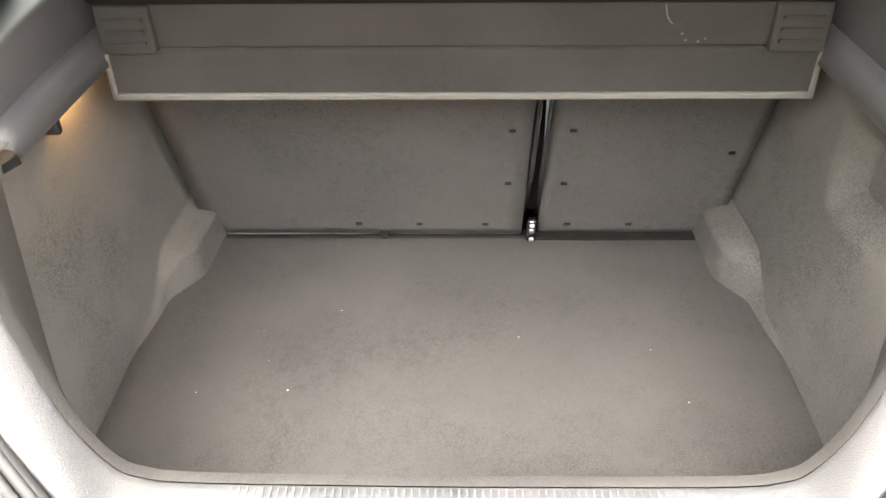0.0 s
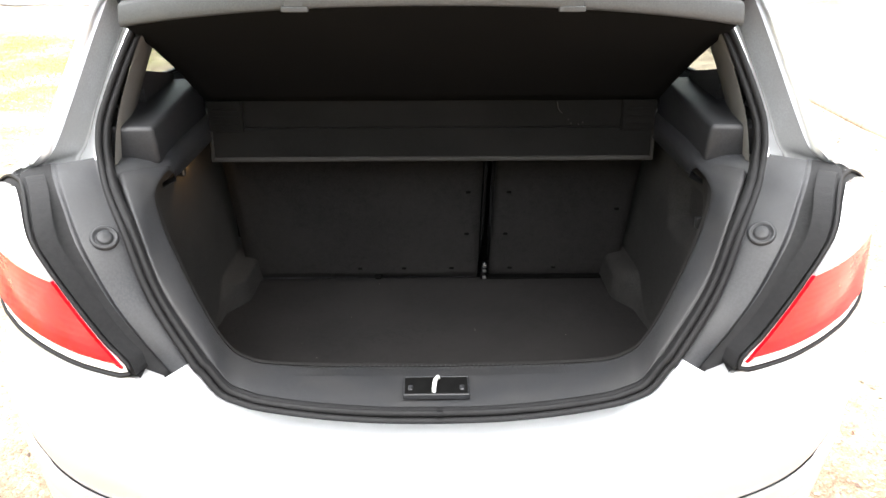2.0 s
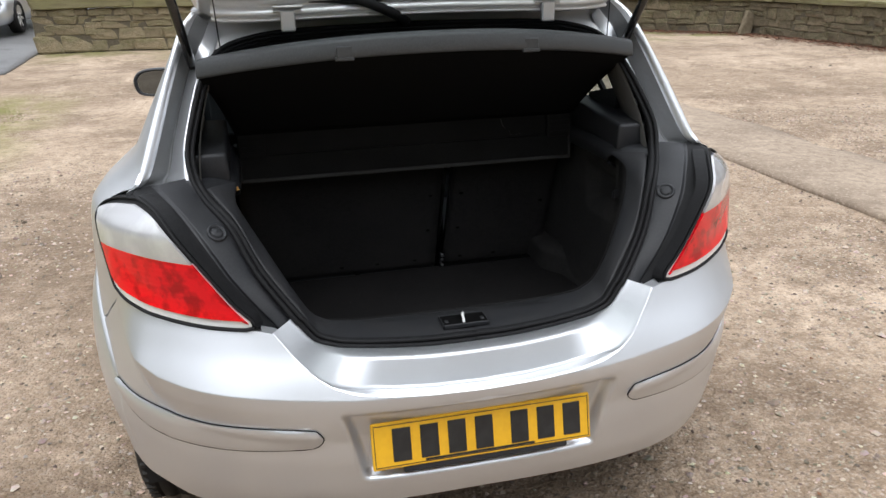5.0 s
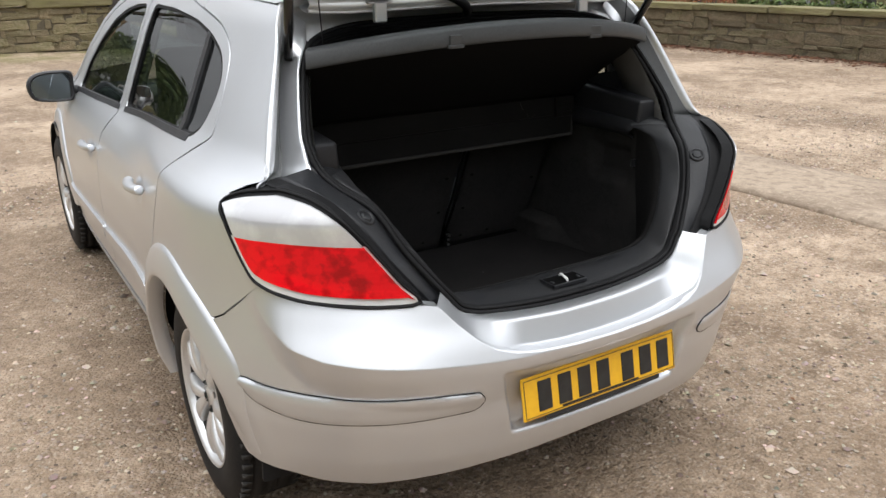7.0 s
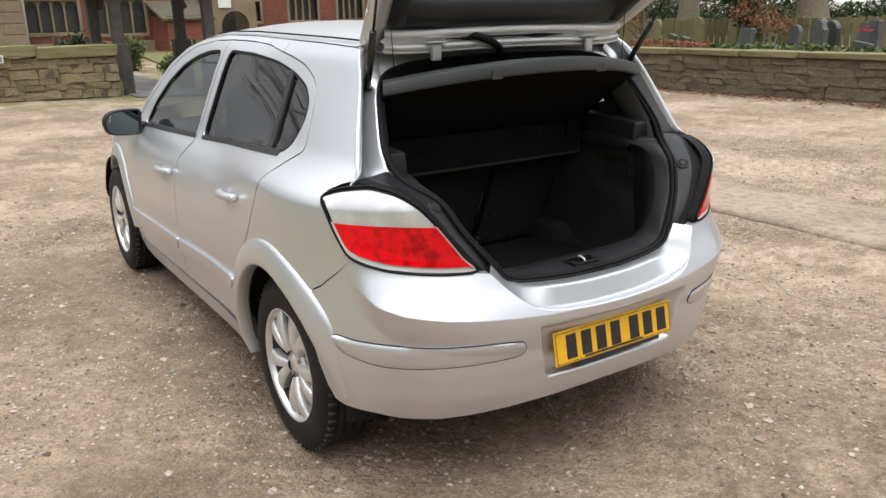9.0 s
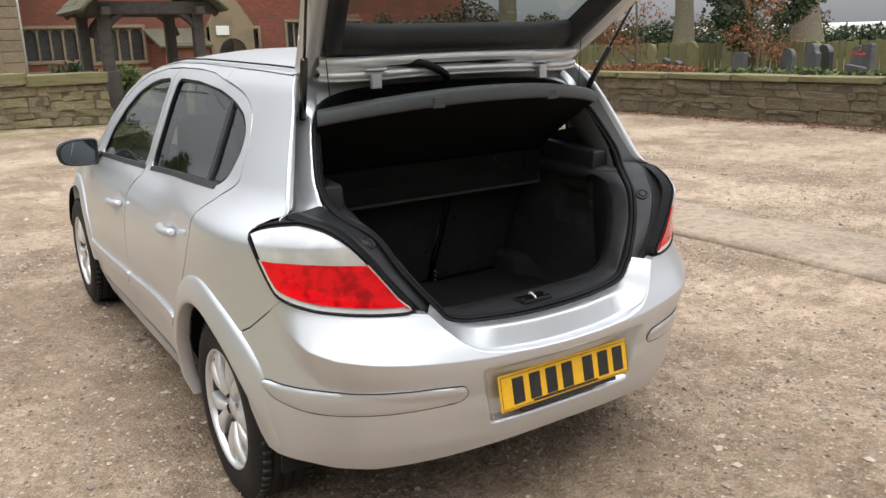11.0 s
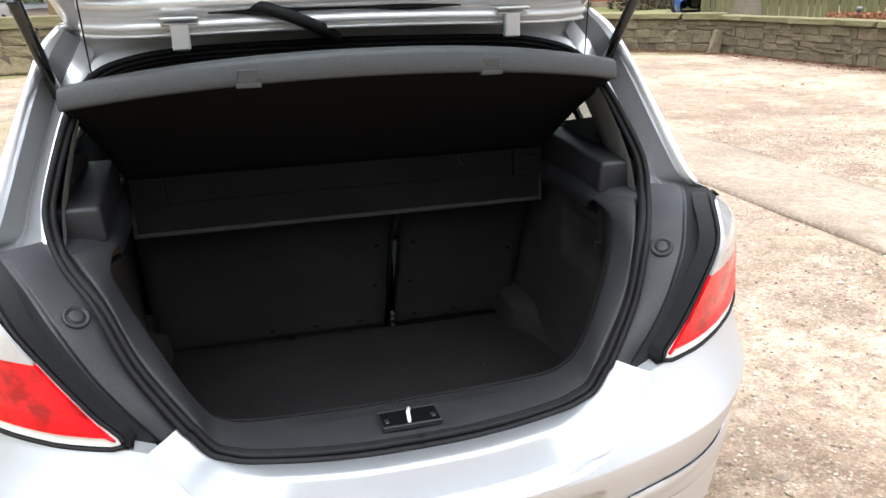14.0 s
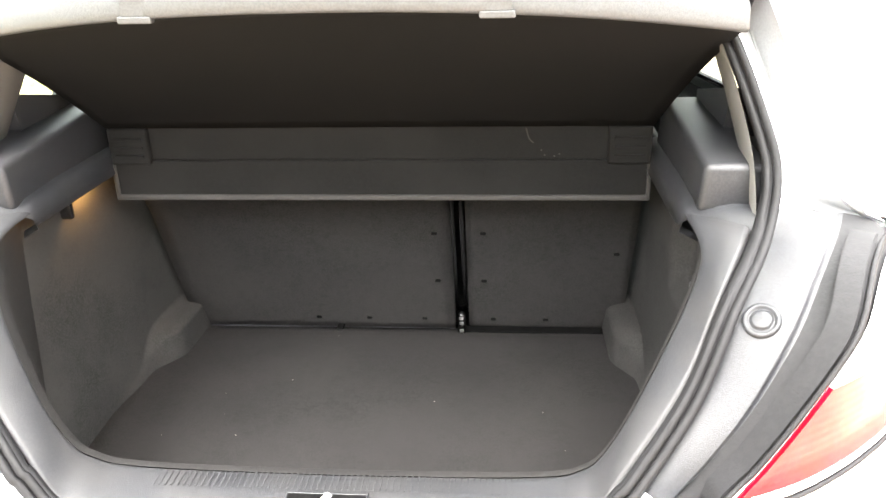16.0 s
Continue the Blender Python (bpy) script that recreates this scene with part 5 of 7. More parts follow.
# header trim: dark padded face between flange and glass
hd = []
for t in np.linspace(0, 1, 8):
    row = []
    for q in np.linspace(-1, 1, 31):
        lo = np.array(on_gate(.102, .070 - .012 * abs(q) ** 4, q * .475))
        hi = np.array(on_gate(.175 + .02 * abs(q) ** 6, .010, q * .49))
        p = lo * (1 - t) + hi * t + np.array([0, -.022 * math.sin(math.pi * t) ** .6, 0])
        row.append(p)
    hd.append(row)
grid_mesh("gate_header_trim", np.array(hd), PLASTIC, gate, "black trim above the rear screen", flip=True)
for s in (-1, 1):
    # side rails of the frame with a deep section
    sec = []
    for a in np.linspace(0.0, .62, 18):
        w = gate_width(a)
        dep = .03 + .03 * math.sin(math.pi * min(a / .62, 1))
        sec.append([on_gate(a, gate_skin(a) + .03 + .002, s * w), on_gate(a, .048, s * (w - .006)), on_gate(a, .05 + dep * .5, s * (w - .03)), on_gate(a, .045 + dep * .4, s * (w - .055)), on_gate(a, .05, s * (w - .075)), on_gate(a, .02, s * (w - .10))])
    grid_mesh("gate_rail", np.array(sec), SILVER_IN, gate, "silver inner tailgate rail", flip=s > 0)
    tr = []
    for a in np.linspace(.11, .62, 14):
        w = gate_width(a)
        tr.append([on_gate(a, .05, s * (w - .072)), on_gate(a, .072, s * (w - .09)), on_gate(a, .066, s * (w - .13)), on_gate(a, .012, s * (w - .155))])
    grid_mesh("gate_side_trim", np.array(tr), PLASTIC, gate, "black trim beside the rear screen", flip=s > 0)
    # hinge
    hx = s * .335
    hinge = part("gate_hinge", rounded_box((hx - .017, .802, 1.342), (hx + .017, .822, 1.392), .003, 1), SILVER, gate, "silver hinge arm")
    part("hinge_plate", rounded_box((hx - .036, .798, 1.398), (hx + .036, .826, 1.4035), .002, 1), SILVER_IN, hinge, "silver hinge plate")
    part("hinge_plate", rounded_box((hx - .034, .806, 1.388), (hx + .034, .830, 1.393), .002, 1), SILVER_IN, hinge, "silver hinge plate")
    # gas strut
    a0, a1 = np.array((s * .573, .850, 1.268)), np.array((s * .600, .745, 1.445))
    a2 = a1 + (a1 - a0) * 1.05
    strut = tube("gas_strut", [a0, a0 + (a1 - a0) * .02, a1 - (a1 - a0) * .02, a1], [.009, .0115, .0115, .007], GLOSSBLACK, gate, "black gas strut", 12)
    tube("strut_rod", [a1, a2], .0045, GLOSSBLACK, strut, "thin black rod", 8)
    part("strut_joint", rounded_box(a0 - .009, a0 + .009, .004, 2), RUBBER, strut)
# lower inner trim
P = np.array([[on_gate(a, gate_skin(a) + .05 + .03 * abs(q) ** 3, q * (gate_width(a) - .06)) for q in np.linspace(-1, 1, 21)] for a in np.linspace(.60, .97, 12)])
grid_mesh("gate_lower_trim", P, PLASTIC, gate, "black lower tailgate trim", flip=True)
# wiring boot between roof and gate, and a black bar for the hollow's shade
tube("wiring_boot", spline([(-.200, .836, 1.418), (-.170, .806, 1.414), (-.12, .800, 1.396), (-.07, .82, 1.374), (-.03, .87, 1.352)], 6), .0125, RUBBER, gate, "black wiring boot", 10)
tube("gate_hollow", [(x, .834, 1.4105 - .03 * x * x) for x in np.linspace(-.28, .23, 12)], [.002, .005, .012, .012, .005, .004, .004, .005, .011, .011, .005, .002], RUBBER, gate, "black bar for the shade in the flange's hollow", 8, squash=.6)


# ======== the yard ========
def ground_z(x, y):
    return .0375 * np.maximum(0, y - 9) * (1 - ease(-4, 5, x))


def node_material(name):
    m = bpy.data.materials.new(name)
    m.use_nodes = True
    return m, m.node_tree, m.node_tree.nodes["Principled BSDF"]


def gravel_material():
    m, nt, b = node_material("worn_gravel")
    tc = nt.nodes.new("ShaderNodeTexCoord")

    def noise_fac(scale, detail, lo, hi, rough=.6):
        t = nt.nodes.new("ShaderNodeTexNoise")
        t.inputs["Scale"].default_value, t.inputs["Detail"].default_value, t.inputs["Roughness"].default_value = scale, detail, rough
        nt.links.new(tc.outputs["Object"], t.inputs["Vector"])
        r = nt.nodes.new("ShaderNodeMapRange")
        r.inputs[1].default_value, r.inputs[2].default_value = lo, hi
        nt.links.new(t.outputs["Fac"], r.inputs[0])
        return r.outputs[0]

    def mix(fac, a, c2, amount=1.0):
        mx = nt.nodes.new("ShaderNodeMix")
        mx.data_type = 'RGBA'
        ml = nt.nodes.new("ShaderNodeMath")
        ml.operation = 'MULTIPLY'
        ml.inputs[1].default_value = amount
        nt.links.new(fac, ml.inputs[0])
        nt.links.new(ml.outputs[0], mx.inputs[0])
        if isinstance(a, tuple):
            mx.inputs[6].default_value = (*a, 1)
        else:
            nt.links.new(a, mx.inputs[6])
        mx.inputs[7].default_value = (*c2, 1)
        return mx.outputs[2]
    c = mix(noise_fac(.45, 5, .43, .57), (.33, .245, .170), (.54, .418, .305), .95)
    c = mix(noise_fac(.8, 8, .46, .59, .75), c, (.165, .112, .072), .82)
    c = mix(noise_fac(2.6, 8, .53, .64, .78), c, (.60, .475, .35), .6)
    c = mix(noise_fac(13, 8, .46, .62, .85), c, (.145, .098, .062), .68)
    c = mix(noise_fac(38, 6, .50, .64, .8), c, (.56, .455, .35), .5)
    # pebbles
    v = nt.nodes.new("ShaderNodeTexVoronoi")
    v.inputs["Scale"].default_value = 95
    nt.links.new(tc.outputs["Object"], v.inputs["Vector"])
    sep = nt.nodes.new("ShaderNodeSeparateColor")
    nt.links.new(v.outputs["Color"], sep.inputs[0])
    hi = nt.nodes.new("ShaderNodeMapRange")
    hi.inputs[1].default_value, hi.inputs[2].default_value = .72, .98
    nt.links.new(sep.outputs[0], hi.inputs[0])
    c = mix(hi.outputs[0], c, (.48, .42, .35), .45)
    lo = nt.nodes.new("ShaderNodeMapRange")
    lo.inputs[1].default_value, lo.inputs[2].default_value = .75, .95
    nt.links.new(sep.outputs[1], lo.inputs[0])
    c = mix(lo.outputs[0], c, (.13, .10, .075), .45)
    c = mix(noise_fac(170, 4, .45, .72, .7), c, (.16, .115, .08), .5)
    sx = nt.nodes.new("ShaderNodeSeparateXYZ")
    nt.links.new(tc.outputs["Object"], sx.inputs[0])

    def between(out, lo, hi):
        r = nt.nodes.new("ShaderNodeMapRange")
        r.inputs[1].default_value, r.inputs[2].default_value = lo, hi
        nt.links.new(out, r.inputs[0])
        return r.outputs[0]

    def times(p, q):
        w = nt.nodes.new("ShaderNodeMath")
        w.operation = 'MULTIPLY'
        nt.links.new(p, w.inputs[0])
        nt.links.new(q, w.inputs[1])
        return w.outputs[0]
    # trodden damp earth on the yard's near side, with the bumper's shade painted in
    damp_and_shade = times(times(between(sx.outputs[0], 1.9, .1), between(sx.outputs[1], 6.5, 2.5)), noise_fac(1.7, 7, .36, .55, .75))
    c = mix(damp_and_shade, c, (.118, .080, .050), .50)
    c = mix(noise_fac(5.5, 8, .52, .62, .8), c, (.13, .087, .053), .40)
    # moss on the verge by the road side
    verge = nt.nodes.new("ShaderNodeMapRange")
    verge.inputs[1].default_value, verge.inputs[2].default_value = -2.3, -3.2
    nt.links.new(sx.outputs[0], verge.inputs[0])
    yband = nt.nodes.new("ShaderNodeMapRange")
    yband.inputs[1].default_value, yband.inputs[2].default_value = 10.3, 9.3
    nt.links.new(sx.outputs[1], yband.inputs[0])
    m1 = nt.nodes.new("ShaderNodeMath")
    m1.operation = 'MULTIPLY'
    nt.links.new(verge.outputs[0], m1.inputs[0])
    nt.links.new(yband.outputs[0], m1.inputs[1])
    m2 = nt.nodes.new("ShaderNodeMath")
    m2.operation = 'MULTIPLY'
    nt.links.new(m1.outputs[0], m2.inputs[0])
    nt.links.new(noise_fac(1.1, 5, .40, .54), m2.inputs[1])
    c = mix(m2.outputs[0], c, (.19, .185, .055), .9)
    foot = nt.nodes.new("ShaderNodeMapRange")
    foot.inputs[1].default_value, foot.inputs[2].default_value = 12.7, 13.8
    nt.links.new(sx.outputs[1], foot.inputs[0])
    m3 = nt.nodes.new("ShaderNodeMath")
    m3.operation = 'MULTIPLY'
    nt.links.new(foot.outputs[0], m3.inputs[0])
    nt.links.new(noise_fac(.8, 5, .42, .58), m3.inputs[1])
    c = mix(m3.outputs[0], c, (.15, .15, .045), .75)
    nt.links.new(c, b.inputs["Base Color"])
    b.inputs["Roughness"].default_value = .9
    b.inputs["Specular IOR Level"].default_value = .25
    n2 = nt.nodes.new("ShaderNodeTexNoise")
    n2.inputs["Scale"].default_value, n2.inputs["Detail"].default_value = 34, 10
    nt.links.new(tc.outputs["Object"], n2.inputs["Vector"])
    add = nt.nodes.new("ShaderNodeMath")
    add.operation = 'MULTIPLY_ADD'
    add.inputs[1].default_value = -.30
    nt.links.new(v.outputs["Distance"], add.inputs[0])
    nt.links.new(n2.outputs["Fac"], add.inputs[2])
    bp = nt.nodes.new("ShaderNodeBump")
    bp.inputs["Distance"].default_value, bp.inputs["Strength"].default_value = .022, 1.0
    nt.links.new(add.outputs[0], bp.inputs["Height"])
    nt.links.new(bp.outputs[0], b.inputs["Normal"])
    return m


GRAVEL = gravel_material()


def island_material(name, c1, c2, rough=.85):
    m, nt, b = node_material(name)
    ge = nt.nodes.new("ShaderNodeNewGeometry")
    mx = nt.nodes.new("ShaderNodeMix")
    mx.data_type = 'RGBA'
    nt.links.new(ge.outputs["Random Per Island"], mx.inputs[0])
    mx.inputs[6].default_value, mx.inputs[7].default_value = (*c1, 1), (*c2, 1)
    tc = nt.nodes.new("ShaderNodeTexCoord")
    nz = nt.nodes.new("ShaderNodeTexNoise")
    nz.inputs["Scale"].default_value = 30
    nt.links.new(tc.outputs["Object"], nz.inputs["Vector"])
    m2 = nt.nodes.new("ShaderNodeMix")
    m2.data_type, m2.blend_type = 'RGBA', 'MULTIPLY'
    m2.inputs[0].default_value = .5
    nt.links.new(mx.outputs[2], m2.inputs[6])
    nt.links.new(nz.outputs["Color"], m2.inputs[7])
    nt.links.new(m2.outputs[2], b.inputs["Base Color"])
    b.inputs["Roughness"].default_value = rough
    return m


PEBBLE = island_material("pale_pebbles", (.66, .54, .43), (.11, .08, .057))
GRASS = island_material("grass_blades", (.17, .19, .05), (.34, .32, .12))
LEAFLITTER = island_material("fallen_leaves", (.22, .09, .04), (.10, .05, .03))
RUSTLEAF = island_material("russet_leaves", (.36, .14, .055), (.20, .075, .04))
YEWLEAF = island_material("dark_evergreen_leaves", (.025, .045, .018), (.06, .085, .03))
HEDGELEAF = island_material("hedge_leaves", (.07, .11, .03), (.14, .17, .05))
BARK = material("grey_brown_bark", (.17, .135, .10), .9, grain=((.09, .07, .05), 30), grain_amount=.7, stain=((.14, .16, .07), 2.5, .5), bump=.02, bump_scale=22)
TWIG = material("dark_twigs", (.085, .065, .05), .9, grain=((.05, .04, .03), 20), grain_amount=.6)
TARMAC = material("wet_grey_tarmac", (.115, .113, .112), .38, colours=[((.20, .198, .196), .45, .8, .45, .58), ((.060, .057, .053), 1.6, .7, .52, .62)], grain=((.10, .10, .10), 150), grain_amount=.5, bump=.004, bump_scale=200)
CONCRETE = material("dusty_concrete", (.27, .208, .15), .9, colours=[((.35, .275, .20), .6, .7, .42, .62), ((.17, .124, .086), 1.1, .8, .48, .62), ((.42, .335, .25), 2.6, .5, .52, .66), ((.15, .11, .075), 13.0, .7, .46, .64), ((.48, .39, .30), 38.0, .45, .52, .66)], grain=((.24, .19, .145), 170), grain_amount=.5, bump=.006, bump_scale=90)
MORTAR = material("dark_mortar", (.11, .092, .062), .95, grain=((.06, .052, .035), 40), grain_amount=.6, bump=.01, bump_scale=60)
STONE = material("mossy_sandstone", (.165, .128, .075), .92, colours=[((.075, .058, .034), 2.2, .85, .42, .58), ((.10, .10, .040), 1.0, .7, .46, .60), ((.27, .215, .14), 5.0, .5, .54, .66)], grain=((.25, .20, .135), 14), grain_amount=.55, bump=.035, bump_scale=11, island=.6)
COPING = material("mossy_coping_stone", (.205, .18, .088), .92, colours=[((.175, .168, .054), 2.2, .8, .40, .58), ((.115, .09, .052), 5, .6, .48, .62)], grain=((.16, .14, .08), 50), grain_amount=.5, bump=.014, bump_scale=30, island=.35)
SLATE = material("grey_headstone", (.075, .077, .078), .8, colours=[((.13, .13, .12), 4, .6, .45, .62)], grain=((.08, .08, .09), 80), grain_amount=.5, bump=.004, bump_scale=60, island=.4)
DARKGRANITE = material("dark_granite", (.035, .035, .04), .35, grain=((.08, .08, .085), 200), grain_amount=.5, island=.3)
OAK = material("weathered_dark_oak", (.038, .032, .030), .85, grain=((.075, .064, .058), 25), grain_amount=.6, stain=((.085, .085, .06), 3, .4), bump=.006, bump_scale=40, distort=1.5)
FENCEWOOD = material("green_weathered_boards", (.165, .148, .066), .9, colours=[((.085, .08, .036), 1.2, .8, .42, .60), ((.175, .175, .048), .6, .6, .46, .6)], grain=((.15, .13, .08), 30), grain_amount=.5, bump=.006, bump_scale=40, island=.45)
SANDSTONE = material("buff_ashlar", (.225, .168, .108), .9, colours=[((.13, .10, .062), .9, .8, .42, .6), ((.13, .122, .06), .5, .4, .5, .65)], grain=((.28, .215, .15), 20), grain_amount=.5, bump=.01, bump_scale=14)
LEADGLASS = material("leaded_glass", (.035, .035, .035), .3, colours=[((.09, .085, .08), 9, .7, .45, .6)], grain=((.02, .02, .02), 30), grain_amount=.5)
ROOFSTONE = material("mossy_roof_slates", (.085, .075, .06), .9, colours=[((.12, .125, .05), 3, .7, .42, .6)], grain=((.09, .08, .06), 30), grain_amount=.5, bump=.01, bump_scale=30)


def brick_material():
    m, nt, b = node_material("red_brickwork")
    tc = nt.nodes.new("ShaderNodeTexCoord")
    sw = nt.nodes.new("ShaderNodeSeparateXYZ")
    cb = nt.nodes.new("ShaderNodeCombineXYZ")
    nt.links.new(tc.outputs["Object"], sw.inputs[0])
    nt.links.new(sw.outputs[0], cb.inputs[0])
    nt.links.new(sw.outputs[2], cb.inputs[1])
    br = nt.nodes.new("ShaderNodeTexBrick")
    br.inputs["Color1"].default_value, br.inputs["Color2"].default_value, br.inputs["Mortar"].default_value = (.235, .060, .035, 1), (.15, .040, .026, 1), (.16, .10, .075, 1)
    br.inputs["Scale"].default_value, br.inputs["Brick Width"].default_value, br.inputs["Row Height"].default_value, br.inputs["Mortar Size"].default_value = 1.0, .225, .075, .006
    nt.links.new(cb.outputs[0], br.inputs["Vector"])
    nz = nt.nodes.new("ShaderNodeTexNoise")
    nz.inputs["Scale"].default_value, nz.inputs["Detail"].default_value = 1.2, 5
    nt.links.new(tc.outputs["Object"], nz.inputs["Vector"])
    rg = nt.nodes.new("ShaderNodeMapRange")
    rg.inputs[1].default_value, rg.inputs[2].default_value, rg.inputs[4].default_value = .42, .62, .85
    nt.links.new(nz.outputs["Fac"], rg.inputs[0])
    mx = nt.nodes.new("ShaderNodeMix")
    mx.data_type = 'RGBA'
    nt.links.new(rg.outputs[0], mx.inputs[0])
    nt.links.new(br.outputs["Color"], mx.inputs[6])
    mx.inputs[7].default_value = (.13, .055, .035, 1)
    nt.links.new(mx.outputs[2], b.inputs["Base Color"])
    b.inputs["Roughness"].default_value = .9
    return m


BRICK = brick_material()

# ---- ground sheet ----
gx = np.unique(np.r_[np.linspace(-400, -20, 16), np.linspace(-20, -6, 22), np.arange(-6, 12.01, .14), np.linspace(12, 30, 22), np.linspace(30, 500, 16)])
gy = np.unique(np.r_[np.linspace(-300, -10, 16), np.linspace(-10, -3.5, 14), np.arange(-3.5, 15.01, .14), np.linspace(15, 40, 30), np.linspace(40, 900, 18)])
P = np.zeros((len(gy), len(gx), 3))
P[..., 0], P[..., 1] = gx[None], gy[:, None]
P[..., 2] = np.where(P[..., 1] < 40, ground_z(P[..., 0], P[..., 1]), ground_z(P[..., 0], np.full_like(P[..., 1], 40.)))
for j in range(len(gy)):
    for i in range(len(gx)):
        x, y = gx[i], gy[j]
        if -7 < x < 13 and -5 < y < 17:
            rut = noise.fractal((x * .9, y * .9, 1.7), 1.0, 2.0, 4) * .016 + noise.noise((x * 3.7, y * 3.7, 5.0)) * .006
            near = min((math.hypot(x - sx * .75, y - ay) for sx in (-1, 1) for ay in (1.04, 3.654)))
            P[j, i, 2] += rut * float(ease(.1, .5, near)) - .015
ground = grid_mesh("ground", P, GRAVEL)
tagged(ground, "worn brown gravel and earth of the yard", "ground", kind="structure")

rng = np.random.default_rng(4)


def surface_z(x, y):
    i, j = np.clip(np.searchsorted(gx, x) - 1, 0, len(gx) - 2), np.clip(np.searchsorted(gy, y) - 1, 0, len(gy) - 2)
    u, v = (x - gx[i]) / (gx[i + 1] - gx[i]), (y - gy[j]) / (gy[j + 1] - gy[j])
    Z = P_GROUND
    return Z[j, i] * (1 - u) * (1 - v) + Z[j, i + 1] * u * (1 - v) + Z[j + 1, i] * (1 - u) * v + Z[j + 1, i + 1] * u * v


P_GROUND = P[..., 2].copy()


def scatter_stones(name, n, area, size, mat, label):
    x0, x1, y0, y1 = area
    pts = []
    while len(pts) < n:
        x, y = rng.uniform(x0, x1), rng.uniform(y0, y1)
        if noise.noise((x * 1.3, y * 1.3, 2)) + noise.noise((x * 4, y * 4, 9)) * .6 > rng.uniform(-.7, .7):
            pts.append((x, y))
    V, F = [], []
    for x, y in pts:
        r = rng.uniform(*size) * (1 + (rng.random() < .06) * .9)
        z = float(surface_z(x, y)) + r * .18
        a = rng.uniform(0, 6.28)
        ca, sa = math.cos(a), math.sin(a)
        base = len(V)
        for k in range(5):
            t = 2 * math.pi * k / 5 + rng.uniform(-.3, .3)
            px, py = math.cos(t) * r * rng.uniform(.8, 1.2), math.sin(t) * r * rng.uniform(.55, .9)
            V.append((x + px * ca - py * sa, y + px * sa + py * ca, z + rng.uniform(-.15, .15) * r))
        V.append((x + rng.uniform(-.3, .3) * r, y + rng.uniform(-.3, .3) * r, z + r * rng.uniform(.35, .65)))
        V.append((x, y, z - r * .5))
        for k in range(5):
            F.append((base + k, base + (k + 1) % 5, base + 5))
            F.append((base + (k + 1) % 5, base + k, base + 6))
    return tagged(mesh(name, V, F, mat, smooth=False), label, "gravel", kind="stuff")


scatter_stones("loose_gravel", 44000, (-4.5, 6.5, -2.6, 6), (.0035, .0115), PEBBLE, "loose pale pebbles scattered over the yard")
scatter_stones("loose_stones", 2600, (-5, 11, -3, 12), (.007, .018), PEBBLE, "larger loose stones on the gravel")


def scatter_cards(name, n, place, size, mat, label, category, up=.2, kind="stuff"):
    """Small leaves or blades; place() gives a point, or None."""
    V, F = [], []
    while len(F) < n:
        p = place()
        if p is None:
            continue
        x, y, z = p
        s = rng.uniform(*size)
        d = rng.normal(size=3)
        d /= np.linalg.norm(d)
        e = np.cross(d, rng.normal(size=3))
        e /= np.linalg.norm(e) + 1e-9
        d[2] *= up
        e[2] *= up
        b = len(V)
        c = np.array((x, y, z))
        V += [c - d * s, c + e * s * .45 + np.array((0, 0, s * .15)), c + d * s, c - e * s * .45]
        F.append((b, b + 1, b + 2, b + 3))
    return tagged(mesh(name, V, F, mat, smooth=False), label, category, kind=kind)


# grass on the verge
def verge_point():
    x, y = rng.uniform(-7.0, -2.4), rng.uniform(4.2, 10.0)
    f = float(ease(-2.4, -3.3, x)) * float(ease(10.2, 9.3, y)) * float(ease(4.2, 5.4, y))
    if noise.noise((x * 1.1, y * 1.1, 4)) * .9 + noise.noise((x * 3.5, y * 3.5, 8)) * .5 + f * 1.3 - .85 < rng.uniform(0, .5):
        return None
    return x, y


V, F = [], []
while len(F) < 30000:
    p = verge_point()
    if p is None:
        continue
    x, y = p
    z = float(surface_z(x, y))
    h, a = rng.uniform(.006, .026), rng.uniform(0, 6.28)
    w = .0035
    lean = rng.uniform(-.03, .03, 2)
    b = len(V)
    V += [(x - w * math.cos(a), y - w * math.sin(a), z - .004), (x + w * math.cos(a), y + w * math.sin(a), z - .004), (x + lean[0], y + lean[1], z + h)]
    F.append((b, b + 1, b + 2))
tagged(mesh("verge_grass", V, F, GRASS, smooth=False), "thin mossy grass on the verge", "grass", kind="stuff")

# concrete strip across the yard, standing just proud
xs, ys = np.linspace(3.16, 4.25, 9), np.linspace(-4, 13.5, 120)
Pc = np.array([[(x + .02 * noise.noise((x, y * 1.4, 7)), y, .010 + .008 * noise.noise((x * 2, y * 2, 1)) - .028 * float(ease(3.9, 4.25, x))) for x in xs] for y in ys])
tagged(grid_mesh("pavement", Pc, CONCRETE, thick=-.05), "dusty concrete strip across the yard", "pavement", kind="structure")

# road and wet apron
xs, ys = np.r_[np.linspace(-26, -8, 14), np.linspace(-7.7, -3.9, 26)], np.linspace(0, 1, 30)
Pr = np.array([[(x, y0, float(ground_z(np.array([x]), np.array([min(y0, 40.)]))[0]) + .012) for x in xs for y0 in [11.9 + .35 * math.sin(x * .8) + .35 * noise.noise((x * 1.7, 2, 0)) + (70 - 12) * t ** 1.6]] for t in ys])
tagged(grid_mesh("road", Pr, TARMAC, thick=-.04), "wet grey tarmac road", "road", kind="structure")
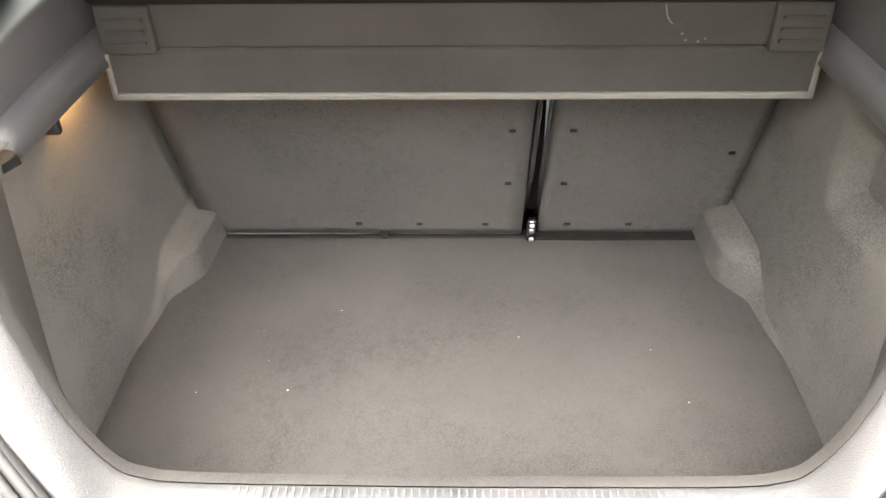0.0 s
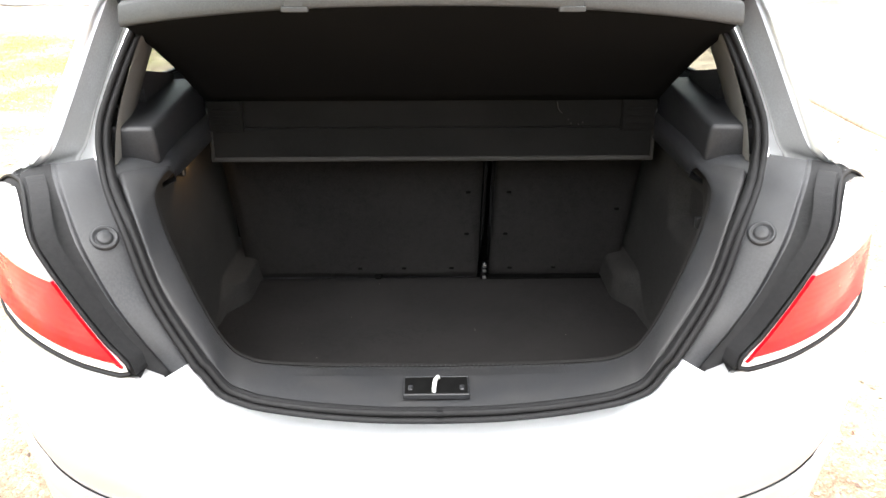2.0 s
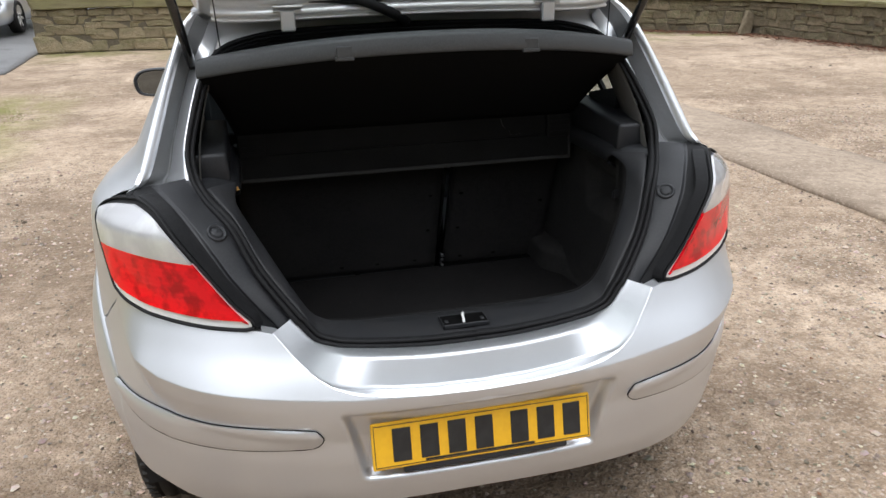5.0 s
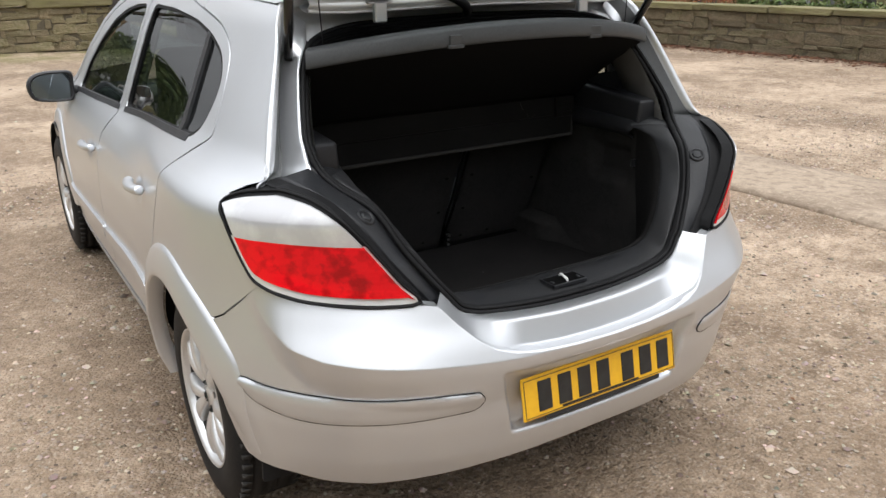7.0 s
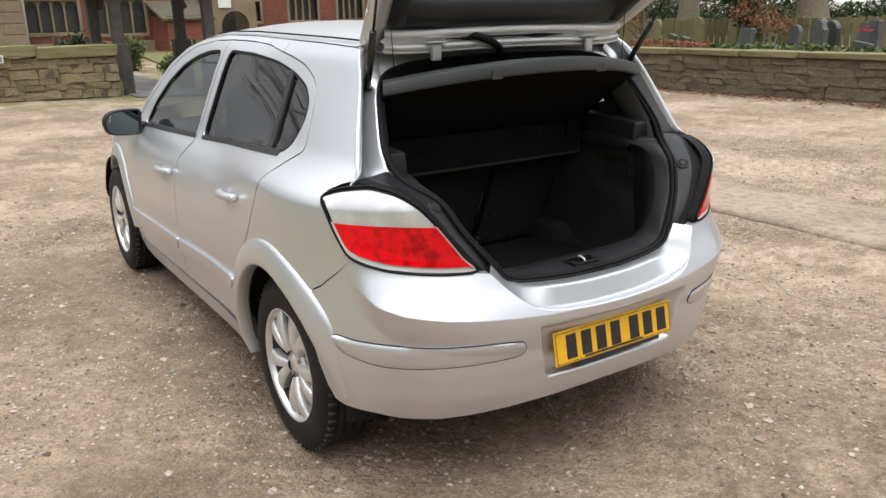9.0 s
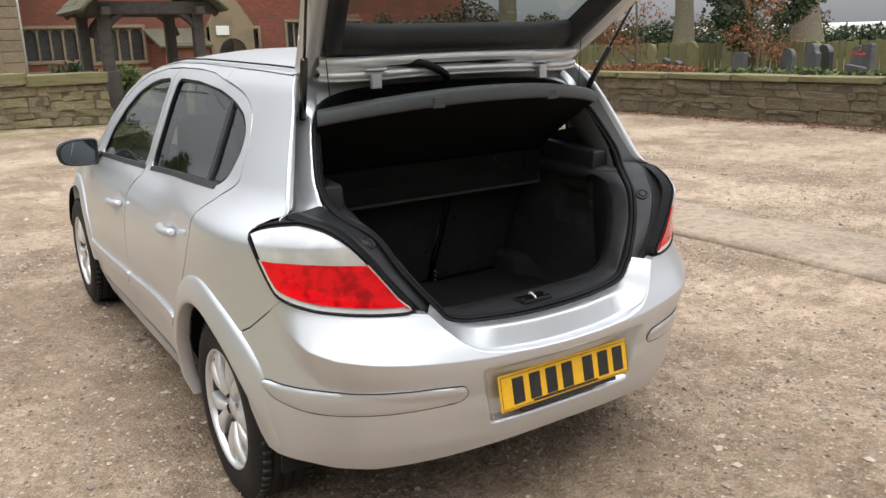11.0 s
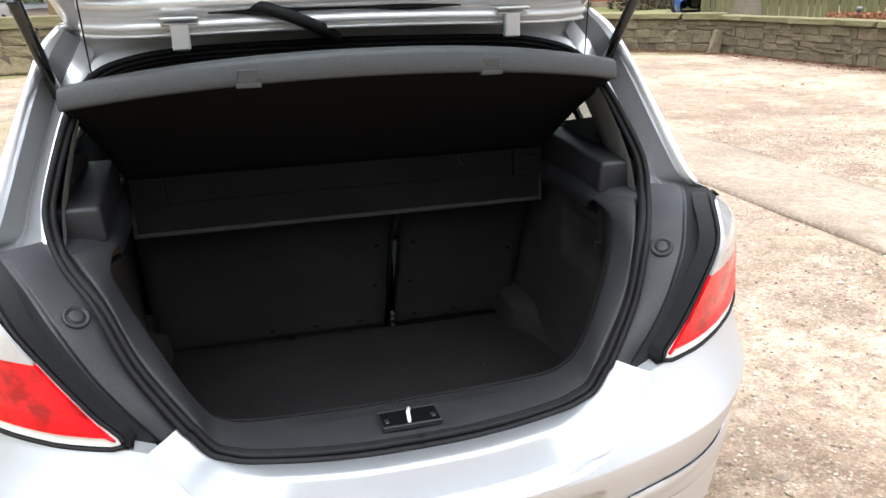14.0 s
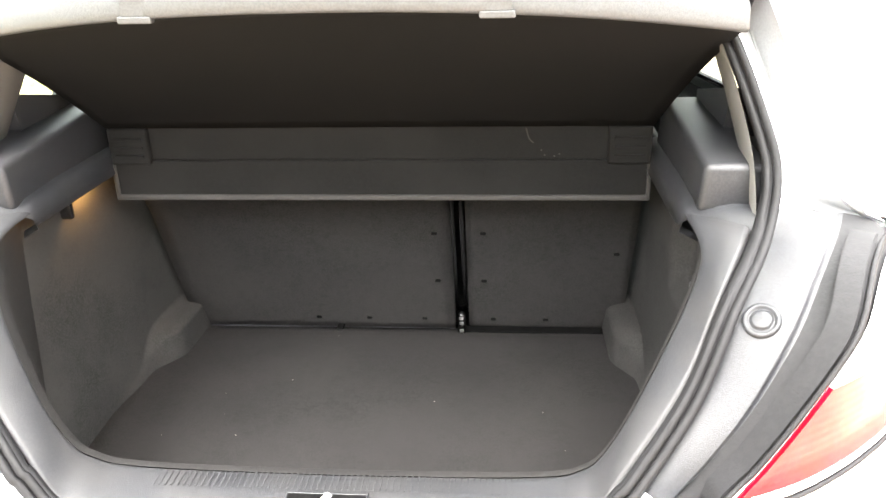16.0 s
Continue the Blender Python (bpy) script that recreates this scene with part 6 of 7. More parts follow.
# sunken joints and broken patches in the tarmac, and the earth verge on its far side
road = bpy.data.objects["road"]
CRACK = material("dark_wet_crack", (.018, .017, .016), .35, grain=((.03, .028, .026), 40), grain_amount=.6)
for line, w in (([(-7.6, 14.6), (-6.75, 15.3), (-6.25, 16.0), (-6.15, 16.9), (-6.3, 18.4), (-6.6, 20.5)], .035), ([(-6.3, 13.1), (-5.6, 13.3), (-4.9, 13.1)], .03), ([(-4.95, 13.0), (-4.6, 13.2), (-4.15, 13.15)], .10), ([(-5.9, 14.2), (-5.4, 14.35), (-4.9, 14.3)], .05)):
    c = spline(np.array([(x, y, 0) for x, y in line]), 8)
    rows = []
    for k in (-1, 0, 1):
        r = c.copy()
        r[:, 1] += k * w * np.array([.6 + .8 * abs(noise.noise((x * 5, y * 5, k))) for x, y, _ in c])
        r[:, 2] = ground_z(r[:, 0], r[:, 1]) + .017 - .004 * (k == 0)
        rows.append(r)
    grid_mesh("road_joint", np.array(rows), CRACK, road, "dark broken joint")
VERGE = material("brown_leafy_verge", (.085, .062, .045), .95, colours=[((.045, .040, .026), 2.5, .7, .46, .58)], grain=((.13, .09, .06), 60), grain_amount=.6, bump=.02, bump_scale=30)
Pv = np.array([[(x, y + .03 * (x + 12), float(ground_z(np.array([x]), np.array([y]))[0]) + .03 + h + .04 * noise.noise((x, y, 4))) for x in np.linspace(-27, -3.2, 60)] for y, h in ((26.2, -.03), (26.4, .06), (27.2, .10), (28.2, .16), (29.6, .2))])
tagged(grid_mesh("verge", Pv, VERGE, thick=-.08), "brown leafy verge beyond the road", "verge", kind="structure")

# ---- stone walls ----
stone_meshes = []
for k in range(7):
    bm = rounded_box((-.5, -.5, -.5), (.5, .5, .5), .10, 2)
    for v in bm.verts:
        v.co += Vector(noise.noise_vector(v.co * 1.7 + Vector((k * 9, 0, 0)))) * .13
    me = bpy.data.meshes.new("stone")
    bm.to_mesh(me)
    bm.free()
    me.materials.append(STONE)
    stone_meshes.append(me)
coping_meshes = []
for k in range(3):
    bm = rounded_box((-.5, -.5, -.5), (.5, .5, .5), .08, 2)
    for v in bm.verts:
        v.co += Vector(noise.noise_vector(v.co * 1.5 + Vector((k * 5, 3, 0)))) * .06
    me = bpy.data.meshes.new("coping_stone")
    bm.to_mesh(me)
    bm.free()
    me.materials.append(COPING)
    coping_meshes.append(me)


PALESTONE = material("buff_mossy_sandstone", (.25, .20, .115), .92, colours=[((.13, .105, .06), 2.2, .75, .44, .60), ((.17, .165, .065), 1.0, .6, .46, .60), ((.34, .275, .18), 5.0, .5, .54, .66)], grain=((.30, .245, .165), 14), grain_amount=.5, bump=.035, bump_scale=11, island=.5)
pale_meshes = [me.copy() for me in stone_meshes]
for me in pale_meshes:
    me.materials[0] = PALESTONE


def stone_wall(name, pts, height, coping_h, coping_len, label, courses, length=(.28, .62), thick=.38, seed=1, stones=stone_meshes):
    """A wall along points (x, y): stones in courses on a mortar core, with coping slabs."""
    r = random.Random(seed)
    wall = tagged(new(name), label, "wall", kind="structure")
    for (ax, ay), (bx, by) in zip(pts, pts[1:]):
        L = math.hypot(bx - ax, by - ay)
        ang = math.degrees(math.atan2(by - ay, bx - ax))
        za, zb = float(ground_z(np.array([ax]), np.array([ay]))[0]), float(ground_z(np.array([bx]), np.array([by]))[0])
        core = part("wall_core", rounded_box((0, -thick / 2 + .014, -.3), (L, thick / 2 - .014, height - coping_h), 0), MORTAR, wall, "dark mortar core")
        core.matrix_local = pose(ax, ay, min(za, zb), 0, 0, ang)
        runs, edge = [], 0
        while edge < L:
            run = r.uniform(.7, 1.7)
            runs.append((edge, min(edge + run, L)))
            edge += run
        for r0, r1 in runs:
          z = 0
          hs = [c * r.uniform(.55, 1.5) for c in r.sample(courses, len(courses) - r.choice((0, 0, 1)))]
          hs = [c * (height - coping_h) / sum(hs) for c in hs]
          for h in hs:
            s = r0 - r.uniform(0, .14)
            stop_at = r1 + r.uniform(-.06, .10)
            while s < stop_at - .05:
                ln = r.uniform(*length) * r.choice((.55, .8, 1, 1.15))
                e = min(s + ln, stop_at, L + .05)
                if e - max(s, 0) > .06:
                    m0 = max(s, 0)
                    f = (m0 + e) / 2 / L
                    ob = new("stone", r.choice(stones))
                    ob.parent = wall
                    x, y = ax + (bx - ax) * f, ay + (by - ay) * f
                    ob.matrix_local = pose(x, y, za + (zb - za) * f + z + h / 2, r.uniform(-2, 2), r.uniform(-1.5, 1.5), ang + r.choice((0, 180)) + r.uniform(-1.5, 1.5)) @ Matrix.Diagonal(((e - m0) * 1.01, thick + r.uniform(-.012, .022), h * r.uniform(.97, 1.06), 1))
                s += ln
            z += h
        s = 0
        while s < L - .05:
            ln = min(coping_len * r.uniform(.75, 1.25), L - s)
            f = (s + ln / 2) / L
            ob = new("coping_stone", r.choice(coping_meshes))
            ob.parent = wall
            ob.matrix_local = pose(ax + (bx - ax) * f, ay + (by - ay) * f, za + (zb - za) * f + height - coping_h / 2 + .005, 0, r.uniform(-.6, .6), ang) @ Matrix.Diagonal((ln * .99, thick + .10, coping_h * r.uniform(.95, 1.1), 1))
            s += ln
    return wall


stone_wall("wall_east", [(10.95, 2.2), (10.75, 5.2), (10.3, 9.0), (9.95, 14.0)], .73, .10, 1.1, "low mossy sandstone churchyard wall with flat coping", (.22, .16, .19, .13, .15), (.22, .62), seed=3)
stone_wall("wall_northeast", [(9.95, 14.0), (7.5, 16.7), (3.5, 15.6)], .76, .12, 1.1, "low mossy sandstone wall with leaf litter at its foot", (.22, .16, .19, .13, .15), (.22, .62), seed=5)
stone_wall("wall_north", [(-3.9, 14.35), (-1.2, 14.5), (1.50, 14.75)], .92, .20, 1.5, "rough sandstone boundary wall with thick mossy coping", (.17, .13, .16, .12, .15), (.2, .6), .42, seed=8, stones=pale_meshes)
lean = part("leaning_slab", rounded_box((-.13, -.05, -.1), (.13, .05, .44), .03, 2), STONE)
tagged(lean, "buff stone slab leaning on the wall", "stone")
lean.matrix_world = pose(9.55, 13.72, .02, -12, 26, 0)


def litter_point():
    t = rng.random()
    x, y = 10.8 - .9 * t ** 1.2, 3.0 + 11 * t
    if rng.random() < .35:
        u = rng.random()
        x, y = 9.95 - 2.4 * u, 14.0 + 2.7 * u
    d = abs(rng.normal()) * .30 + .2
    x, y = x - d, y - d * .25
    return (x, y, float(ground_z(np.array([x]), np.array([y]))[0]) + .012)


scatter_cards("leaf_bits", 2600, lambda: (lambda x, y: (x, y, float(surface_z(x, y)) + .006))(rng.uniform(-6, 11), rng.uniform(-3, 13)), (.006, .017), LEAFLITTER, "small brown leaf scraps trodden into the yard", "leaves")
scatter_cards("leaf_litter", 7000, litter_point, (.02, .05), LEAFLITTER, "brown fallen leaves along the wall", "leaves")


# ---- churchyard behind the wall ----
lawn = []
for t in np.linspace(0, 1, 20):
    row = []
    for s in np.linspace(0, 1, 16):
        ex, ey = np.interp(t, [0, .4, .7, .85, 1], [11.1, 10.55, 10.15, 7.6, 3.6]), np.interp(t, [0, .4, .7, .85, 1], [2.2, 9.0, 14.1, 16.95, 15.9])
        dx, dy = np.interp(t, [0, .6, 1], [60, 40, 6]), np.interp(t, [0, .6, 1], [-2, 35, 40])
        row.append((ex + dx * s ** 1.5, ey + dy * s ** 1.5, .30 + .04 * noise.noise((ex + s * 9, ey, 1)) - .25 * ease(.75, 1, t)))
    lawn.append(row)
LAWN = material("rough_churchyard_turf", (.13, .14, .045), .95, colours=[((.20, .15, .07), 1.5, .7, .45, .6), ((.09, .11, .03), 5, .6, .45, .6)], grain=((.20, .20, .08), 60), grain_amount=.5, bump=.02, bump_scale=40)
tagged(grid_mesh("lawn", np.array(lawn), LAWN), "rough churchyard turf behind the wall", "lawn", kind="structure")


def headstone(x, y, w, h, mat, top, yaw, label):
    r = .03
    n = 10
    if top == "round":
        out = [(-w / 2, 0), (w / 2, 0), (w / 2, h - w * .35)] + [(w / 2 * math.cos(a), h - w * .35 + w * .35 * math.sin(a)) for a in np.linspace(.2, math.pi - .2, n)] + [(-w / 2, h - w * .35)]
    elif top == "shoulder":
        out = [(-w / 2, 0), (w / 2, 0), (w / 2, h * .8), (w * .36, h * .84)] + [(w * .34 * math.cos(a), h * .84 + h * .16 * math.sin(a)) for a in np.linspace(.2, math.pi - .2, n)] + [(-w * .36, h * .84), (-w / 2, h * .8)]
    else:
        out = [(-w / 2, 0), (w / 2, 0), (w / 2, h * .97), (w / 2 - .03, h), (-w / 2 + .03, h), (-w / 2, h * .97)]
    bm = bmesh.new()
    f = bm.faces.new([bm.verts.new((a, -.05, b)) for a, b in out])
    ex = bmesh.ops.extrude_face_region(bm, geom=[f])
    for v in ex["geom"]:
        if isinstance(v, bmesh.types.BMVert):
            v.co.y += .10
    bmesh.ops.recalc_face_normals(bm, faces=bm.faces)
    bmesh.ops.bevel(bm, geom=[e for e in bm.edges if e.calc_face_angle(0) > .9], offset=.008, segments=1, affect='EDGES')
    g = group("headstone", label, "gravestone", grp="headstones in the churchyard")
    s = part("slab", bm, mat, g)
    part("plinth", rounded_box((-w / 2 - .08, -.12, -.1), (w / 2 + .08, .14, .09), .015, 1), SLATE, g)
    g.matrix_world = pose(x, y, .24, rng.uniform(-5, 5), rng.uniform(-4, 4), yaw)
    return g


for x, y, w, h, mt, top, yaw in ((12.9, 9.45, .62, .78, SLATE, "flat", 58), (12.7, 9.05, .42, .42, DARKGRANITE, "flat", 55), (12.9, 8.75, .40, .50, SLATE, "shoulder", 60), (13.2, 8.0, .58, .95, SLATE, "shoulder", 56),
                                 (12.6, 7.42, .66, .42, DARKGRANITE, "flat", 62), (13.6, 7.95, .46, .92, DARKGRANITE, "round", 60), (12.9, 6.95, .60, .55, SLATE, "flat", 58), (13.8, 7.2, .40, .92, SLATE, "flat", 55),
                                 (12.4, 6.4, .5, .45, SLATE, "round", 62), (14.4, 6.6, .55, .85, SLATE, "shoulder", 60), (12.9, 11.4, .52, .64, DARKGRANITE, "flat", 52), (12.7, 12.2, .50, .60, DARKGRANITE, "flat", 50),
                                 (12.6, 10.7, .55, .60, DARKGRANITE, "flat", 52), (12.5, 13.2, .45, .58, DARKGRANITE, "flat", 46), (14.8, 9.6, .55, .8, SLATE, "round", 58), (15.5, 8.4, .5, .85, SLATE, "round", 60), (13.0, 5.3, .55, .6, SLATE, "shoulder", 62)):
    headstone(x, y, w, h, mt, top, yaw, "dark granite headstone on a plinth" if mt is DARKGRANITE else "weathered grey slate headstone in the churchyard")

for x, y, w, h, yaw in ((17.3, 12.1, .62, 1.0, 62), (17.0, 12.9, .66, .95, 60), (16.6, 13.7, .60, .95, 64), (17.9, 11.0, .6, .9, 58), (16.1, 14.8, .62, .9, 60)):
    headstone(x, y, w, h, COPING, "round", yaw, "old mossy arch-topped headstone against the fence")

# board fence beyond the graves
fence = group("board_fence", "green-stained weathered board fence beyond the graves", "fence")
bmf = rounded_box((-.075, -.012, 0), (.075, .012, 1.05), .008, 1)
fm = bpy.data.meshes.new("board")
bmf.to_mesh(fm)
bmf.free()
fm.materials.append(FENCEWOOD)
fx0, fy0, fx1, fy1 = 20.5, 7.0, 14.0, 21.0
for k in range(95):
    f = k / 94
    b = new("board", fm)
    b.parent = fence
    b.matrix_local = pose(fx0 + (fx1 - fx0) * f, fy0 + (fy1 - fy0) * f, .08 + rng.uniform(-.03, .03), 0, rng.uniform(-1, 1), math.degrees(math.atan2(fy1 - fy0, fx1 - fx0)))
for z in (.33, .88):
    rail = part("fence_rail", rounded_box((0, -.03, -.04), (math.hypot(fx1 - fx0, fy1 - fy0), .03, .04), .005, 1), FENCEWOOD, fence)
    rail.matrix_local = pose(fx0 + .05, fy0 + .02, z, 0, 0, math.degrees(math.atan2(fy1 - fy0, fx1 - fx0)))


# ---- trees ----
def tree(name, x, y, z, height, radius, seed, label, levels=4, spread=.55, leaves=None, fork=.35, nleaf=0, leafsize=(.03, .06), lean=(0, 0), twigs=3, bark=BARK):
    r = random.Random(seed)
    V, F, tips = [], [], []

    def limb(p, d, length, rad, level):
        n = 5 if level else 9
        pts, rads = [p.copy()], [rad * (1.5 if level == 0 else 1.0)]
        for i in range(1, n):
            d = (d + Vector((r.uniform(-1, 1), r.uniform(-1, 1), r.uniform(-.3, .6))) * (.10 + .05 * level)).normalized()
            p = p + d * (length / (n - 1))
            pts.append(p.copy())
            rads.append(rad * (1 - .62 * i / (n - 1)) * (1.12 if level == 0 and i == 1 else 1))
        sides = (10, 7, 5, 4, 3, 3)[level]
        a = [2 * math.pi * k / sides for k in range(sides)]
        base = len(V)
        for q, rr, i in zip(pts, rads, range(n)):
            t = (pts[min(i + 1, n - 1)] - pts[max(i - 1, 0)]).normalized()
            s = t.cross(Vector((.3, .9, .2))).normalized()
            u = s.cross(t)
            for k in a:
                V.append(tuple(q + (s * math.cos(k) + u * math.sin(k)) * rr))
        for i in range(n - 1):
            for k in range(sides):
                F.append((base + i * sides + k, base + i * sides + (k + 1) % sides, base + (i + 1) * sides + (k + 1) % sides, base + (i + 1) * sides + k))
        if level >= levels:
            tips.extend(pts[1:])
            return
        kids = (r.randint(5, 7) if level == 0 else r.randint(3, 3 + twigs))
        for k in range(kids):
            f = fork + (1 - fork) * (k + r.random()) / kids if level == 0 else .25 + .75 * (k + r.random()) / kids
            i = min(int(f * (n - 1)), n - 2)
            q = pts[i].lerp(pts[i + 1], f * (n - 1) - i)
            az = r.uniform(0, 6.28)
            side = Vector((math.cos(az), math.sin(az), r.uniform(-.1, .5)))
            nd = (d * (1 - spread) + side * spread).normalized()
            limb(q, nd, length * r.uniform(.42, .68), max(rads[i] * r.uniform(.42, .62), .004), level + 1)

    limb(Vector((x, y, z - .15)), Vector((lean[0], lean[1], 1)).normalized(), height * .62, radius, 0)
    t = group(name, label, "tree")
    mesh("trunk", V, F, bark, t)
    if leaves:
        LV, LF = [], []
        for k in range(nleaf):
            q = Vector(r.choice(tips)) + Vector((r.gauss(0, .10), r.gauss(0, .10), r.gauss(0, .10)))
            s = r.uniform(*leafsize)
            d = Vector((r.gauss(0, 1), r.gauss(0, 1), r.gauss(0, 1))).normalized() * s
            e = d.cross(Vector((r.gauss(0, 1), r.gauss(0, 1), r.gauss(0, 1)))).normalized() * s * .6
            b = len(LV)
            LV += [tuple(q - d), tuple(q + e), tuple(q + d), tuple(q - e)]
            LF.append((b, b + 1, b + 2, b + 3))
        mesh("crown", LV, LF, leaves, t, smooth=False)
    return t


tree("beech_tree", 20.4, 12.75, .3, 12, .44, 2, "bare tree with a thick grey trunk in the churchyard", 3, .5, fork=.42)
tree("lime_tree", 19.6, 16.6, .2, 11, .36, 5, "bare forked tree with a mossy trunk", 3, .45, fork=.30)
tree("sycamore_tree", 11.6, 15.6, .2, 12, .29, 6, "thick fluted old trunk behind the wall's corner", 3, .5, fork=.42)
tree("ash_tree", 26, 22, .0, 12, .3, 7, "bare ash tree far behind the fence", 3, .5, fork=.3)
tree("ash_tree", 30, 12.5, .0, 12, .3, 8, "bare ash tree far behind the fence", 3, .5, fork=.3)
tree("holly_tree", 17.3, 12.5, .35, 3.9, .10, 11, "dark evergreen holly among the graves", 3, .6, YEWLEAF, .12, 7000, (.04, .085))
tree("russet_shrub", 12.6, 12.0, .35, 3.2, .05, 13, "russet-leaved shrub overhanging the wall", 3, .7, RUSTLEAF, .08, 2600, (.018, .04))
tree("russet_shrub", 14.6, 10.2, .35, 2.6, .04, 14, "russet-leaved shrub among the graves", 3, .7, RUSTLEAF, .08, 1500, (.018, .04))
# bare trees on the road side, seen in the side windows
tree("oak_tree", -4.3, 28.5, .6, 16, .17, 21, "bare spreading oak beyond the road", 5, .66, fork=.22, twigs=1, bark=TWIG)
tree("oak_tree", -15.0, 32.0, .8, 16, .17, 22, "bare spreading oak beyond the road", 5, .66, fork=.22, twigs=1, bark=TWIG)
tree("oak_tree", -10.2, 20.0, .4, 13, .13, 27, "bare twiggy oak beyond the road", 5, .72, fork=.30, twigs=2, lean=(.10, .04), bark=TWIG)
tree("oak_tree", -13.0, 25.0, .5, 14, .14, 28, "bare twiggy oak beyond the road", 5, .72, fork=.28, twigs=2, lean=(.12, 0), bark=TWIG)
tree("oak_tree", -12.0, 13.5, .1, 12, .40, 23, "bare spreading oak on the road side", 4, .6, fork=.22, twigs=1)


def hedge(name, x0, y0, x1, y1, h, depth, n, mat, label, size=(.05, .11), z0=0.0):
    def pt():
        t = rng.random()
        x, y = x0 + (x1 - x0) * t, y0 + (y1 - y0) * t
        top = h * (.75 + .35 * noise.noise((x * .5, y * .5, 3)) + .15 * noise.noise((x * 1.7, y * 1.7, 1)))
        a = rng.uniform(0, math.pi)
        rr = rng.uniform(.55, 1.0)
        L = math.hypot(x1 - x0, y1 - y0)
        nx, ny = -(y1 - y0) / L, (x1 - x0) / L
        off = math.cos(a) * depth * rr
        return (x + nx * off, y + ny * off, z0 + float(ground_z(np.array([x]), np.array([min(y, 40.)]))[0]) + math.sin(a) * top * rr + .05)
    return scatter_cards(name, n, pt, size, mat, label, "hedge", up=1.0)


# out of view; its height is raised to block low sky light
hedge("roadside_hedge", -15.5, -16, -17.0, 24, 5.0, 1.2, 14000, HEDGELEAF, "dense roadside hedge, raised out of view to block low sky", (.12, .28))
# added behind the camera, for dark reflections and less low sky light
hedge("garden_hedge", -17, -15, 16, -17, 8.5, 1.6, 16000, HEDGELEAF, "tall unseen hedge on the yard's near side, added to block low sky", (.18, .4))
hedge("road_hedge", -27, 28.2, -3.4, 29.4, 2.5, .8, 22000, HEDGELEAF, "dark winter hedge along the verge", (.05, .12), .72)
hedge("far_hedge", -19, 33, -2, 42, 2.8, 1.6, 22000, HEDGELEAF, "dull green hedge beyond the road", (.07, .16))
hedge("wall_hedge", 4.2, 16.7, 8.6, 17.7, 1.15, .5, 3200, YEWLEAF, "dark evergreen hedge behind the wall", (.04, .09), .1)
hedge("yew_hedge", 24, 26, 34, 6, 1.6, 1.2, 16000, YEWLEAF, "dark evergreen hedge far behind the graves", (.06, .13), .2)
BROWNLEAF = island_material("brown_thicket_leaves", (.13, .095, .05), (.06, .055, .025))
hedge("far_thicket", 16.5, 31.5, 25.0, 29.0, 3.4, 1.8, 16000, BROWNLEAF, "brown winter thicket beyond the churchyard", (.05, .13))
hedge("green_thicket", 22.0, 30.5, 33.0, 20.0, 2.4, 1.6, 14000, BROWNLEAF, "low brown thicket beyond the graves", (.05, .12))
hedge("ivy_bank", 11.35, 4.0, 11.0, 8.8, .34, .26, 2600, HEDGELEAF, "low ivy over the wall's top", (.03, .06), .46)

hedge("russet_groundcover", 11.45, 9.2, 11.1, 12.4, .22, .24, 1500, RUSTLEAF, "low russet leaves spilling over the wall's top", (.02, .045), .62)

REDPETAL = island_material("red_petals", (.55, .03, .03), (.40, .05, .05))
scatter_cards("grave_flowers", 60, lambda: (12.75 + rng.normal() * .10, 6.83 + rng.normal() * .10, .98 + abs(rng.normal()) * .04), (.015, .035), REDPETAL, "red flowers laid on a headstone", "flowers", up=1.0)

# ---- lychgate ----
lych = group("lychgate", "dark oak lychgate with a mossy slate roof", "lychgate")
LX0, LX1, LY = 1.66, 3.40, 14.95
for x, y in ((LX0, LY), (LX1, LY), (LX0 - .12, LY + 1.5), (LX1 - .14, LY + 1.5)):
    part("post", rounded_box((x - .10, y - .10, .9), (x + .10, y + .10, 2.18), .015, 1), OAK, lych)
    part("post_base", rounded_box((x - .17, y - .14, -.1), (x + .17, y + .14, 1.02), .02, 1), OAK, lych, "broad dark post foot")
for y in (LY, LY + 1.5):
    part("tie_beam", rounded_box((LX0 - .30, y - .09, 2.04), (LX1 + .30, y + .09, 2.28), .03, 2), OAK, lych)
    for x, s in ((LX0, 1), (LX1, -1)):
        tube("brace", spline([(x, y, 1.65), (x + s * .10, y, 1.88), (x + s * .34, y, 2.08)], 5), .07, OAK, lych, sides=8)
        tube("rafter", [(x - s * .42, y, 2.04), ((LX0 + LX1) / 2, y, 3.25)], .08, OAK, lych, sides=6)
for x in (LX0, LX1):
    part("wall_plate", rounded_box((x - .09, LY - .35, 2.02), (x + .09, LY + 1.85, 2.18), .02, 1), OAK, lych)
for s in (-1, 1):
    cx = (LX0 + LX1) / 2
    rows = []
    for i in range(12):
        t = i / 11
        rows.append([(cx + s * (1.0 - t) * 1.30, y, 2.07 + t * 1.26 + (.03 if i % 2 else 0)) for y in np.linspace(LY - .55, LY + 2.0, 10)])
    grid_mesh("roof_slope", np.array(rows), ROOFSTONE, lych, "mossy stone slate roof", thick=.06 * s)
    for i in range(9):
        for k in range(9):
            t = (i + .5) / 9
            sl = part("slate", rounded_box((-.16, -.13, -.012), (.16, .13, .012), .006, 1), ROOFSTONE, lych)
            sl.matrix_local = pose(cx + s * ((1 - t) * 1.30 + .02), LY - .42 + k * .29 + (i % 2) * .1, 2.07 + t * 1.26 + .075, rng.uniform(-2, 2), s * 42 + rng.uniform(-2, 2), 90 * 0 + rng.uniform(-2, 2))
